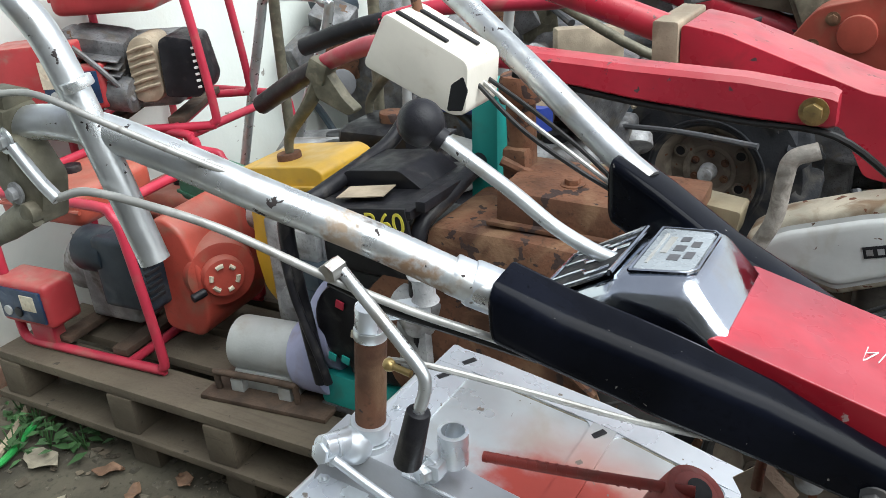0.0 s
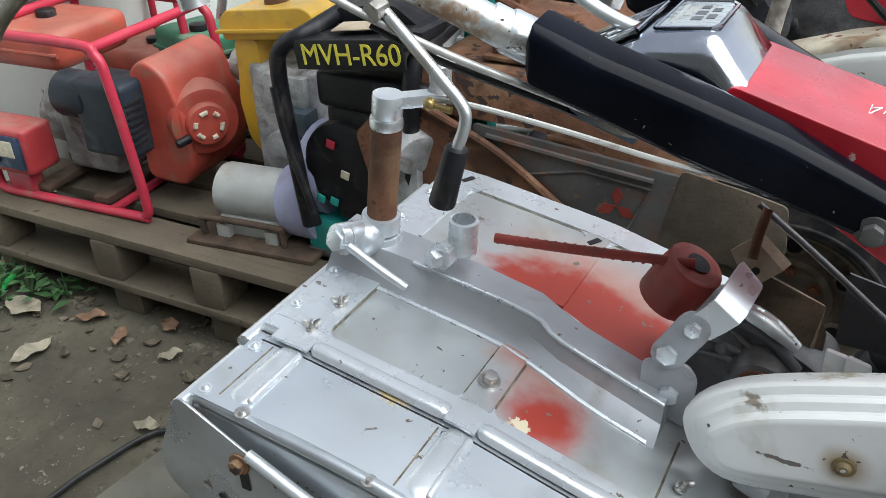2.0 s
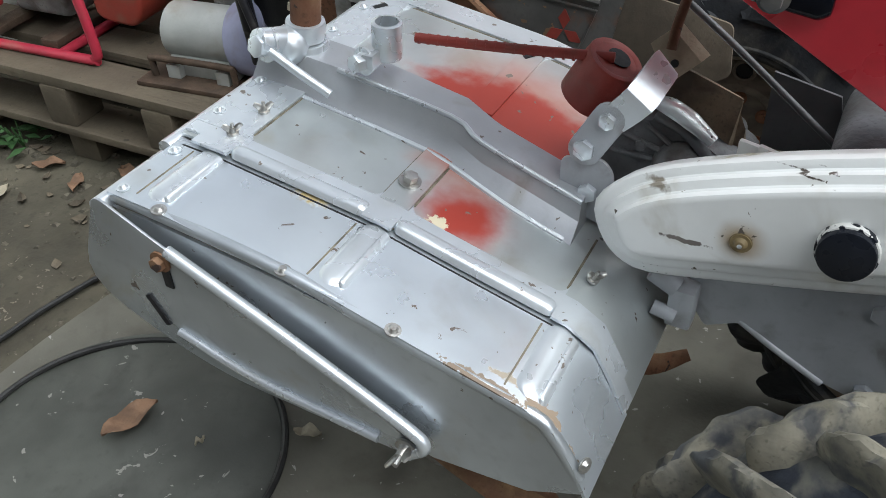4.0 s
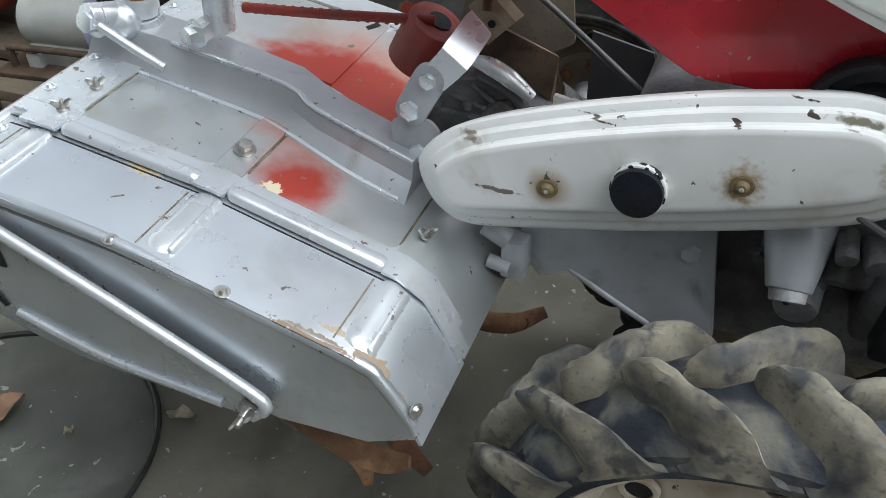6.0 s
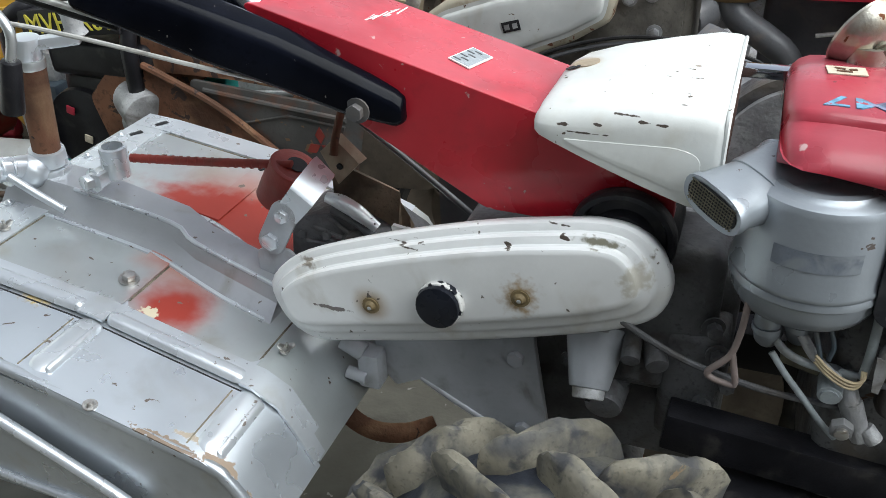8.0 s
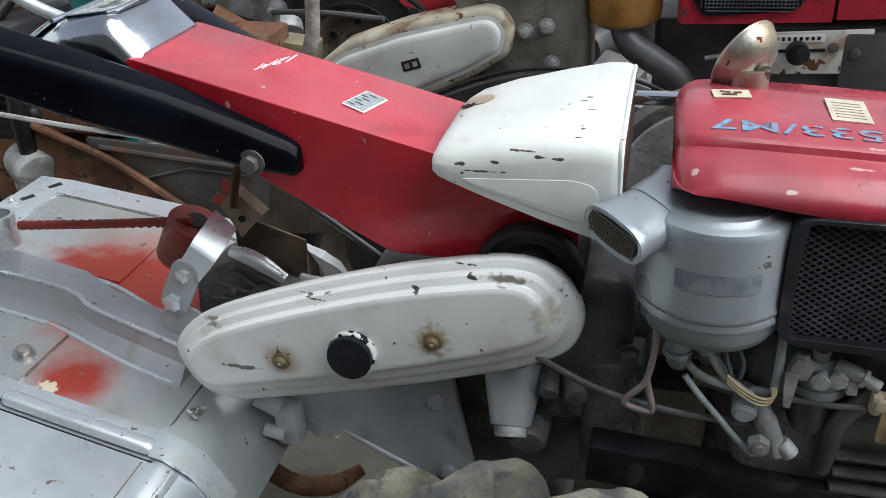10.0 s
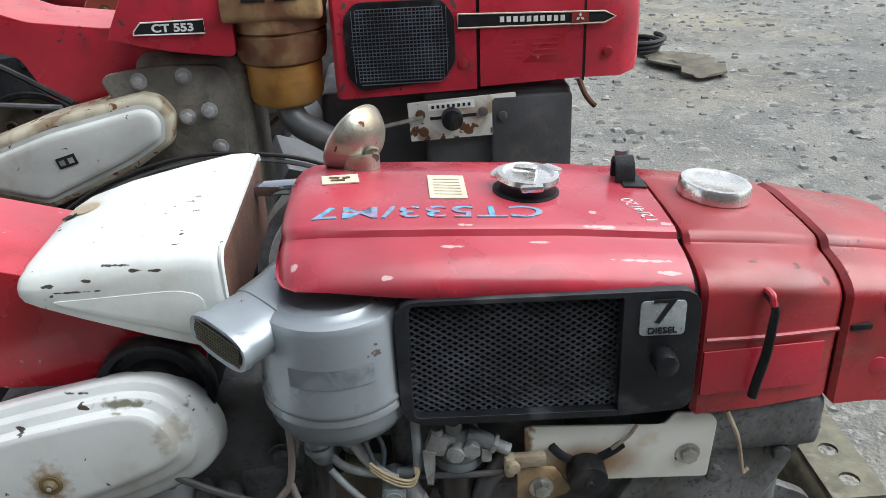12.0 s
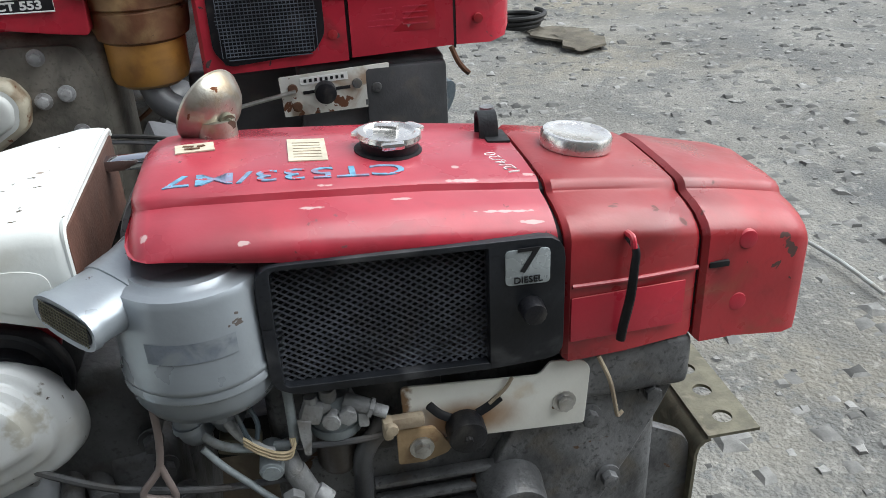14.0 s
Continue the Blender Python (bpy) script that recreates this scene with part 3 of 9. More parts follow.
PANELS = ((-0.450, -0.271, 0.577, 0.700), (-0.235, -0.047, 0.577, 0.684), (-0.462, -0.272, 0.80, 0.984), (-0.238, -0.085, 0.80, 0.984))
for x0, x1, y0, y1 in PANELS:
    for x, y, sx, sy in ((x0, y1, 1, -1), (x1, y1, -1, -1)) if y1 > 0.9 else ((x0, y0, 1, 1), (x1, y0, -1, 1)):
        part("frame_corner", corner_fillet(x, y, sx, sy), "silver", tractor)
for xa in (-0.47, -0.2505, -0.03):
    part("pressed_channel", join(rib(xa, xa, 0.440, 0.545, -0.0022, 0.0045, 0.036), rib(xa + 0.013, xa + 0.013, 0.444, 0.538, -0.0022, 0.0070, 0.009)), "silver", tractor)


def on_hood(x, y, lift=0.0):
    return (x, y, hood_z(x) + lift)


def hood_up(x):
    t = hood_tilt(x)
    return (-math.sin(t), 0, math.cos(t))


for x, y in ((-0.468, 0.575), (-0.466, 0.632), (-0.030, 0.617)):
    wingnut(tractor, on_hood(x, y, 0.0074), hood_up(x))
hexbolt(tractor, on_hood(-0.256, 0.62, 0.0074), hood_up(-0.246), 0.009, 0.008)
for x in (-0.297, -0.17, -0.455):
    screw(tractor, on_hood(x, 0.431, -0.002), hood_up(x))
screw(tractor, (0.034, 0.436, 0.49), (1, -0.4, 0.3))
for i in range(7):
    screw(tractor, on_hood(-0.513, 0.44 + i * 0.083, -0.002 if i < 2 else 0.0074), (0, 0, 1), 0.0055, "rivet", "silver")
for x, y in ((-0.495, 0.955), (-0.48, 1.005), (-0.256, 0.965)):
    part("slot", box(on_hood(x, y, 0.0076), (0.022, 0.010, 0.002), 0.0009, rot=(0, 0, 60)), "ink_shade", tractor)

for x in (-0.262, -0.040):
    part("slot", prism(capsule((x - 0.004, 0.5285), (x + 0.004, 0.5285), 0.0035), 0.001, Matrix.Translation((0, 0, hood_z(x) - 0.0018))), "ink_shade", tractor)
M["grime"] = mat("dried_grime", (0.16, 0.14, 0.10), 0.85, 0, 0.35, 60, None, None, 0.1)
for x0, x1, y0, y1 in PANELS:
    e = 0.0012
    lines = ((x0 + e, x1 - e, y1 - e, y1 - e),) if y1 > 0.9 else ((x0 + 0.012, x1 - 0.012, y0 + e, y0 + e), (x0 + e, x0 + e, y0 + 0.012, y1 - e), (x1 - e, x1 - e, y0 + 0.012, y1 - e))
    for a in lines:
        part("grime_line", rib(*a, 0.0040, 0.0007, 0.0028), "grime", hood)
for xa in (-0.494, -0.2745, -0.054):
    part("grime_line", rib(xa, xa, 0.440, 0.534, -0.0020, 0.0007, 0.0022), "grime", near_panel)
# near side: skirt below the sheet and the diagonal side plate
skirt = [(-0.525, 0.630), (-0.46, 0.625), (-0.30, 0.605), (-0.17, 0.580), (-0.03, 0.543), (0.0, 0.525), (0.022, 0.49), (0.036, 0.455), (-0.02, 0.425), (-0.13, 0.415), (-0.2, 0.43)]
part("hood_skirt", prism(skirt, 0.004, side(0.431)), "hood_silver", tractor)
part("corner_radius", tube([(-0.52, 0.432, 0.641), (-0.46, 0.432, 0.636), (-0.30, 0.432, 0.615), (-0.17, 0.432, 0.580), (-0.03, 0.432, 0.543), (0.0, 0.432, 0.523), (0.03, 0.434, 0.47)], 0.0075, 10), "hood_silver", tractor)
plate_poly = rounded([(-0.535, 0.650), (-0.60, 0.51), (-0.50, 0.455), (-0.40, 0.425), (-0.155, 0.418), (-0.125, 0.448), (-0.16, 0.478), (-0.45, 0.607)], [0.015, 0.06, 0.05, 0.05, 0.02, 0.02, 0.02, 0.01])
side_plate = part("side_plate", prism(plate_poly, 0.0035, side(0.418), 0.001), "hood_silver", tractor, "silver depth plate bolted to the hood side")
part("folded_edge", tube([(-0.44, 0.413, 0.605), (-0.30, 0.411, 0.545), (-0.16, 0.411, 0.476), (-0.131, 0.411, 0.452), (-0.15, 0.411, 0.428)], 0.0075, 10), "silver", side_plate)
part("pressed_ridge", tube([(-0.46, 0.414, 0.475), (-0.35, 0.413, 0.445), (-0.19, 0.413, 0.430)], 0.006, 10), "silver", side_plate)
wingnut(tractor, (-0.152, 0.410, 0.440), (0, -1, 0), 1.2)
hexbolt(tractor, (-0.455, 0.414, 0.585), (0, -1, 0), 0.009, 0.008, "rust")
part("slot", box((-0.452, 0.4135, 0.565), (0.012, 0.003, 0.034), 0.001), "ink_shade", side_plate)
part("slot", box((-0.485, 0.4135, 0.50), (0.009, 0.003, 0.045), 0.001, rot=(0, -28, 0)), "ink_shade", side_plate)
part("far_skirt", prism(skirt, 0.004, side(1.037)), "hood_silver", tractor)
part("far_side_plate", prism(plate_poly, 0.0035, side(1.053), 0.001), "hood_silver", tractor)

# blades under the hood
M["ochre_rust"] = mat("ochre_rust_steel", (0.27, 0.155, 0.08), 0.8, 0.1, 0.35, 18, ((0.13, 0.06, 0.035), 0.45, 22), None, 0.3)
part("tiller_shaft", cyl((-0.17, 0.50, 0.31), (-0.17, 1.06, 0.31), 0.022), "engine", tractor)
for i in range(9):
    a = i * 2.3 + 0.35
    y = 0.545 + i * 0.062
    c = Vector((-0.17, y, 0.30))
    d = Vector((math.cos(a), 0, math.sin(a)))
    e = Vector((-math.sin(a), 0, math.cos(a)))
    k = 1 if i % 2 else -1
    pts = [c + d * 0.03, c + d * 0.14, c + d * 0.20 + e * 0.03 + Vector((0, k * 0.02, 0)), c + d * 0.225 + e * 0.08 + Vector((0, k * 0.045, 0))]
    part("blade", tube(pts, [0.016, 0.017, 0.018, 0.010], 8, flat=0.25), "rust", tractor)

part("blade", tube([(-0.20, 0.50, 0.335), (-0.13, 0.48, 0.345), (-0.06, 0.47, 0.336), (-0.02, 0.465, 0.342), (0.012, 0.46, 0.362)], [0.010, 0.016, 0.018, 0.015, 0.008], 10, flat=0.3), "ochre_rust", tractor, "curved rusty tiller blade")
part("blade", tube([(-0.075, 0.475, 0.335), (-0.055, 0.47, 0.31), (-0.048, 0.465, 0.28)], [0.014, 0.012, 0.006], 10, flat=0.35), "ochre_rust", tractor)

# beam along the hood
beam_pts = [(-0.53, 0.745), (-0.41, 0.745), (-0.25, 0.738), (-0.20, 0.72), (-0.07, 0.705)]
rings = []
for x, y in beam_pts:
    z0 = hood_z(x)
    h, w = 0.046, 0.035 if x > -0.3 else 0.042
    rings.append([(x, y - 0.056, z0 + 0.001), (x, y - 0.051, z0 + 0.006), (x, y - w * 0.86, z0 + 0.022), (x, y - w * 0.70, z0 + h - 0.004), (x, y - w * 0.62, z0 + h), (x, y + w * 0.62, z0 + h), (x, y + w * 0.70, z0 + h - 0.004), (x, y + w, z0 + 0.002)])
part("hood_beam", loft(rings), mat("beam_paint", (0.46, 0.475, 0.50), 0.36, 0.55, 0.12, 5, ((0.30, 0.28, 0.24), 0.2, 12), ((0.20, 0.17, 0.15), 0.03, 60), 0.05,
     blobs=[((-0.43, 0.03, 0.69), (0.10, 0.022, 0.2), SPRAY, 0.4)]), tractor, "grey-silver pressed steel beam")
for j, s in enumerate((-1, 1)):
    part("beam_weld", tube([(-0.45, 0.745 + s * 0.054, hood_z(-0.45) + 0.002), (-0.30, 0.742 + s * 0.054, hood_z(-0.30) + 0.003), (-0.235, 0.735 + s * 0.056, hood_z(-0.235) + 0.004), (-0.15, 0.715 + s * 0.052, hood_z(-0.15) + 0.003), (-0.08, 0.706 + s * 0.05, hood_z(-0.08) + 0.003)], 0.0045, 8), "silver", tractor)

part("beam_lip", tube([(x, y - (0.035 if x > -0.3 else 0.042) * 0.66, hood_z(x) + 0.0445) for x, y in beam_pts[1:]], 0.0032, 8, 4), "silver", tractor)

# depth screw: clamp, tube, top lever
part("screw_tube", cyl((-0.476, 0.745, 0.69), (-0.4535, 0.745, 0.858), 0.0195, n=24), "rust", tractor, "rusty brown depth screw tube")
part("tube_band", cyl((-0.4550, 0.745, 0.849), (-0.4535, 0.745, 0.863), 0.0212, 0.0205, n=24, bev=0.003), "chrome", tractor, "bare worn metal band")
part("screw_cap", join(cyl((-0.453, 0.745, 0.862), (-0.4495, 0.745, 0.893), 0.019, n=24, bev=0.004), box((-0.425, 0.765, 0.882), (0.075, 0.024, 0.016), 0.004, rot=(0, -3, 32))), "silver", tractor, "silver crank boss on the depth screw")
part("crank_knob", lathe([(0.012, 0), (0.017, 0.004), (0.013, 0.012), (0.014, 0.03), (0.019, 0.038), (0.014, 0.044), (0.004, 0.045)], pose(-0.40, 0.785, 0.885)), "cast", tractor)
part("tube_clamp", join(cyl((-0.479, 0.745, 0.655), (-0.475, 0.745, 0.700), 0.033, 0.029, n=24, bev=0.006), cyl((-0.475, 0.745, 0.702), (-0.472, 0.745, 0.726), 0.0265, 0.0255, n=24, bev=0.004), cyl((-0.48, 0.74, 0.70), (-0.495, 0.675, 0.722), 0.018, 0.016, n=16, bev=0.003), ball((-0.482, 0.72, 0.70), 0.025)), "silver", tractor, "silver tube clamp")
hexbolt(tractor, (-0.492, 0.688, 0.712), (-0.15, -1, 0.3), 0.014, 0.018, "silver", True, "clamp_nut")
part("t_bar", tube([(-0.475, 0.672, 0.715), (-0.44, 0.678, 0.69), (-0.401, 0.683, 0.667)], 0.0058, 12), "silver", tractor, "silver clamping bar")
part("socket", join(lathe([(0.0125, 0.0), (0.019, 0.0), (0.019, 0.045), (0.0145, 0.046), (0.0135, 0.02), (0.001, 0.02)], pose(-0.357, 0.75, 0.697, 0, 4, 0), 24, False), box((-0.366, 0.728, 0.703), (0.022, 0.03, 0.02), 0.003)), "silver", tractor, "open silver tube socket")
hexbolt(tractor, (-0.372, 0.722, 0.70), (-0.3, -1, 0.1), 0.012, 0.016, "silver", True, "socket_bolt")
part("rebar", tube([(-0.298, 0.722, 0.745), (-0.2, 0.74, 0.7445), (-0.074, 0.764, 0.747)], 0.0060, 10), "redprimer", tractor, "red-primed ribbed rod")
part("rebar_ribs", join(*[cyl((-0.295 + i * 0.011, 0.7225 + i * 0.00205, 0.7448), (-0.292 + i * 0.011, 0.723 + i * 0.00205, 0.7448), 0.0064, n=10) for i in range(19)]), "redprimer", tractor)

# front hitch of the tiller: primed cup, silver strap, brackets and the gear case behind
cup = part("hitch_cup", tube([(-0.104, 0.772, 0.688), (-0.094, 0.772, 0.706), (-0.083, 0.771, 0.726), (-0.075, 0.770, 0.740)], [0.0345, 0.035, 0.0345, 0.033], 24), "redprimer", tractor, "torn red-primed sheet cup")
cup_m = along((-0.0750, 0.770, 0.7400), (-0.061, 0.769, 0.766)) @ Matrix.Scale(0.94, 4)
part("cup_lip", lathe([(0.0265, -0.004), (0.0350, -0.004), (0.0356, 0.001), (0.0345, 0.003), (0.0300, 0.0035), (0.0265, 0.002)], cup_m, 24, False), "redprimer", cup)
part("cup_top", lathe([(0.0, 0.0000), (0.0300, 0.0000), (0.0300, 0.0020), (0.0, 0.0020)], cup_m, 18, False), "redprimer", cup)
part("cup_mouth", lathe([(0.0, 0.0022), (0.0150, 0.0022), (0.0150, 0.0030), (0.0, 0.0030)], Matrix.Translation((0.002, 0.004, 0.0005)) @ cup_m, 16, False), "ink_shade", cup)
part("strap", sheet(loft([[(-0.062, 0.694, 0.722), (-0.036, 0.694, 0.702)], [(-0.047, 0.694, 0.740), (-0.020, 0.694, 0.719)], [(-0.038, 0.695, 0.752), (-0.010, 0.695, 0.731)], [(-0.034, 0.702, 0.759), (-0.006, 0.702, 0.737)], [(-0.024, 0.736, 0.776), (0.001, 0.738, 0.752)], [(-0.022, 0.741, 0.777), (0.000, 0.742, 0.754)]], cap=False, closed=False), 0.004), "silver", tractor, "bent silver strap")
part("link_plate", prism(capsule((-0.077, 0.668), (-0.053, 0.712), 0.0190), 0.006, side(0.700), 0.0015), "greypaint", tractor, "grey link plate with two bolts")
part("beam_end", prism(rounded([(-0.105, 0.585), (-0.045, 0.568), (-0.042, 0.640), (-0.056, 0.658), (-0.105, 0.650)], 0.010), 0.005, side(0.7045), 0.0012), "greypaint", tractor)
for x, z, r in ((-0.077, 0.670, 0.0125), (-0.054, 0.711, 0.0095), (-0.070, 0.612, 0.0115)):
    hexbolt(tractor, (x, 0.696 if z > 0.65 else 0.700, z), (0, -1, 0), r, 0.008, "silver", False)
tanp = part("dust_sheet", sheet(loft([[(-0.043, 0.786, 0.760), (-0.017, 0.780, 0.719)], [(-0.022, 0.790, 0.780), (0.014, 0.783, 0.751)], [(-0.016, 0.800, 0.784), (0.020, 0.795, 0.755)]], cap=False, closed=False), 0.003), "tan", tractor, "dusty tan sheet guard")
part("sheet_hole", cyl((-0.013, 0.7815, 0.745), (-0.013, 0.7795, 0.745), 0.0045, n=12), "ink_shade", tanp)
part("linkage_rod", tube([(-0.018, 0.776, 0.762), (-0.0175, 0.786, 0.785), (-0.014, 0.80, 0.812)], 0.0055, 10), "rust", tractor)
M["cast_dark"] = mat("oily_grey_casting", (0.155, 0.158, 0.166), 0.55, 0.2, 0.3, 14, ((0.06, 0.05, 0.04), 0.5, 16), None, 0.4, 130)
M["brown_dust"] = mat("oily_brown_dust", (0.25, 0.19, 0.13), 0.8, 0.1, 0.3, 18, ((0.06, 0.045, 0.035), 0.5, 22), None, 0.25)
part("case_guard", sheet(loft([[(-0.035, 0.800, 0.745), (-0.035, 0.800, 0.62)], [(0.020, 0.800, 0.726), (0.015, 0.800, 0.62)], [(0.060, 0.802, 0.710), (0.050, 0.802, 0.62)], [(0.056, 0.806, 0.695), (0.056, 0.806, 0.62)], [(0.066, 0.812, 0.668), (0.066, 0.812, 0.62)], [(0.067, 0.82, 0.65), (0.067, 0.82, 0.62)]], cap=False, closed=False), 0.004), "brown_dust", tractor, "oily brown sheet guard over the gear case")
part("guard_plate", prism([(0.078, 0.70), (0.155, 0.684), (0.175, 0.60), (0.08, 0.60)], 0.004, side(0.90)), "dkgrey", tractor)
part("brake_rod", tube([(-0.03, 0.85, 0.790), (0.06, 0.85, 0.726), (0.20, 0.85, 0.620)], 0.0042, 10), "dkgrey", tractor)
part("shield_ridge", tube([(-0.026, 0.760, 0.709), (-0.004, 0.757, 0.706), (0.020, 0.756, 0.695), (0.046, 0.757, 0.676)], [0.007, 0.0105, 0.0105, 0.007], 10, flat=0.6), "chrome", tractor, "scratched silver shield edge")
part("shield_ridge", tube([(-0.020, 0.762, 0.690), (0.004, 0.760, 0.684), (0.024, 0.760, 0.672), (0.050, 0.760, 0.645)], 0.007, 10), "dkgrey", tractor)
gearcase = part("tiller_gear_case", join(prism(rounded([(-0.10, 0.56), (0.10, 0.57), (0.085, 0.635), (0.050, 0.655), (0.028, 0.668), (-0.008, 0.682), (-0.05, 0.676), (-0.088, 0.660)], 0.014), 0.085, side(0.852), 0.006), cyl((0.016, 0.775, 0.628), (0.016, 0.745, 0.622), 0.036, 0.032, n=28, bev=0.004)), "cast_dark", tractor, "grey cast gear case with oily stains")
part("case_boss", cyl((0.016, 0.747, 0.622), (0.016, 0.742, 0.621), 0.024, n=24, bev=0.002), "rust", gearcase)
for k in range(3):
    a = 2.0 + 0.42 * k
    part("case_rib", cyl((0.016 + 0.035 * math.cos(a), 0.764, 0.622 + 0.035 * math.sin(a)), (0.016 + 0.085 * math.cos(a + 0.15), 0.767, 0.622 + 0.062 * math.sin(a + 0.15)), 0.0035, n=8), "cast_dark", gearcase)
for x, z in ((-0.069, 0.644), (-0.032, 0.649), (0.05, 0.63)):
    hexbolt(tractor, (x, 0.762, z), (0, -1, 0.2), 0.0065, 0.008, "cast_dark", False)
part("chipped_lug", join(prism(rounded([(0.073, 0.694), (0.096, 0.690), (0.096, 0.645), (0.075, 0.645)], 0.004), 0.006, side(0.748), 0.001), prism(rounded([(0.094, 0.696), (0.118, 0.690), (0.124, 0.650), (0.094, 0.645)], 0.004), 0.006, side(0.742), 0.001)), "white", tractor, "chipped white bracket ears")

# white chain cover: stepped oval
COVER = [(-0.040, 0.672), (-0.012, 0.709), (0.033, 0.736), (0.106, 0.764), (0.174, 0.786), (0.238, 0.804), (0.298, 0.817), (0.354, 0.826), (0.390, 0.821), (0.415, 0.800), (0.429, 0.770), (0.428, 0.739), (0.410, 0.713), (0.367, 0.691), (0.307, 0.670), (0.242, 0.650), (0.172, 0.631), (0.098, 0.613), (0.024, 0.597), (-0.011, 0.606), (-0.033, 0.634)]


def oval(grow, y_):
    """The cover's outline, drawn in or out by grow, leaning back with its depth."""
    k = len(COVER)
    ring = smooth_path([Vector((*COVER[(i - 1) % k], 0)) for i in range(k + 3)], 3)[3:3 + 3 * k]
    out = []
    for i, q in enumerate(ring):
        d = (ring[(i + 1) % len(ring)] - ring[i - 1]).normalized()
        out.append((q.x - d.y * grow, y_, q.y + d.x * grow - (y_ - 0.596) * 0.45))
    return out


CHIP, STAIN = (0.07, 0.055, 0.045), (0.34, 0.23, 0.11)
M["cover_paint"] = mat("chipped_white_paint", (0.75, 0.765, 0.765), 0.36, 0.0, 0.07, 6, ((0.46, 0.43, 0.36), 0.28, 11), ((0.10, 0.085, 0.07), 0.012, 95), 0.05, 200,
    blobs=[((x - 0.30, y - Y0, z), r, k, e) for (x, y, z), r, k, e in (
        ((0.111, 0.596, 0.677), (0.016, 0.03, 0.017), STAIN, 0.8), ((0.284, 0.596, 0.724), (0.015, 0.03, 0.016), STAIN, 0.8),
        ((0.265, 0.607, 0.789), (0.006, 0.012, 0.0022), CHIP, 0.06), ((0.266, 0.607, 0.779), (0.006, 0.012, 0.0022), CHIP, 0.06), ((0.163, 0.608, 0.759), (0.010, 0.014, 0.0014), CHIP, 0.1),
        ((0.211, 0.61, 0.778), (0.017, 0.014, 0.0012), CHIP, 0.1), ((0.357, 0.607, 0.797), (0.018, 0.012, 0.0035), (0.22, 0.21, 0.16), 0.4), ((0.323, 0.607, 0.795), (0.005, 0.012, 0.002), CHIP, 0.1),
        ((0.06, 0.60, 0.662), (0.022, 0.02, 0.003), (0.16, 0.14, 0.13), 0.15), ((0.13, 0.61, 0.752), (0.030, 0.014, 0.0012), CHIP, 0.2), ((0.30, 0.61, 0.802), (0.036, 0.014, 0.0011), CHIP, 0.2), ((0.41, 0.61, 0.790), (0.006, 0.014, 0.010), (0.20, 0.18, 0.14), 0.3), ((0.02, 0.61, 0.705), (0.012, 0.014, 0.004), (0.24, 0.21, 0.17), 0.4), ((0.40, 0.60, 0.765), (0.014, 0.02, 0.016), (0.50, 0.48, 0.42), 0.5), ((0.05, 0.66, 0.735), (0.06, 0.02, 0.008), (0.36, 0.33, 0.22), 0.5))])
cover = part("chain_cover", loft([oval(-a, b) for a, b in ((0.0, 0.665), (0.0, 0.634), (0.0012, 0.6285), (0.004, 0.6245), (0.008, 0.6225), (0.0125, 0.6215), (0.0148, 0.6195), (0.0158, 0.6145), (0.0178, 0.6115), (0.0215, 0.6100), (0.0265, 0.6085), (0.0290, 0.6060), (0.0302, 0.6010), (0.0320, 0.5975), (0.0350, 0.5960), (0.0390, 0.5955))]), "cover_paint", tractor, "chipped white stepped oval cover")
cap = part("hub_cap", cyl((0.197, 0.598, 0.701), (0.197, 0.578, 0.703), 0.0245, n=28, bev=0.003), mat("chipped_cap_paint", (0.010, 0.012, 0.018), 0.3, 0, 0.2, 20, None, ((0.62, 0.62, 0.60), 0.02, 90), 0.03), cover, "black round cap with chipped white rim")
part("cap_rim", cyl((0.197, 0.597, 0.701), (0.197, 0.5845, 0.7025), 0.0262, n=28, bev=0.001), mat("chipped_rim_paint", (0.010, 0.012, 0.018), 0.35, 0, 0.2, 20, None, ((0.62, 0.62, 0.60), 0.30, 110), 0.03), cap, "black rim with white chips")
M["rust_stain"] = mat("rust_stain", (0.17, 0.125, 0.06), 0.7, 0, 0.2, 40, None, None, 0.05)
for x, z in ((0.111, 0.677), (0.284, 0.724)):
    part("rust_ring", lathe([(0.0, 0.0), (0.0095, 0.0), (0.0105, 0.0006), (0.009, 0.0012), (0.0, 0.0012)], pose(x, 0.5960, z, 90, 0, 0), 20, False), "rust_stain", cover)
    screw(cover, (x, 0.595, z), (0, -1, 0.05), 0.0068, "screw", "rust_stain")
    part("screw_head", ball((x, 0.5925, z - 0.001), 0.0035), "chrome", cover)
# mounting plate below the cover and the grey castings behind
part("mount_plate", prism(rounded([(0.055, 0.62), (0.27, 0.64), (0.276, 0.579), (0.298, 0.437), (0.262, 0.428), (0.214, 0.441), (0.122, 0.490), (0.085, 0.470), (0.06, 0.505)], 0.006), 0.012, side(0.708), 0.002), "greypaint", tractor, "grey painted mounting plate")
part("plate_fold", tube([(0.122, 0.700, 0.492), (0.165, 0.698, 0.468), (0.222, 0.698, 0.438)], 0.005, 10), "greypaint", tractor)
hexbolt(tractor, (0.253, 0.700, 0.560), (0, -1, 0), 0.011, 0.009, "greypaint")
hexbolt(tractor, (0.264, 0.700, 0.446), (0, -1, 0), 0.011, 0.009, "greypaint")
part("hinge_block", join(box((0.058, 0.685, 0.505), (0.03, 0.03, 0.055), 0.004), cyl((0.02, 0.68, 0.545), (0.05, 0.68, 0.53), 0.013, n=16, bev=0.002), cyl((0.028, 0.67, 0.50), (0.055, 0.67, 0.495), 0.009, n=12)), "greypaint", tractor)
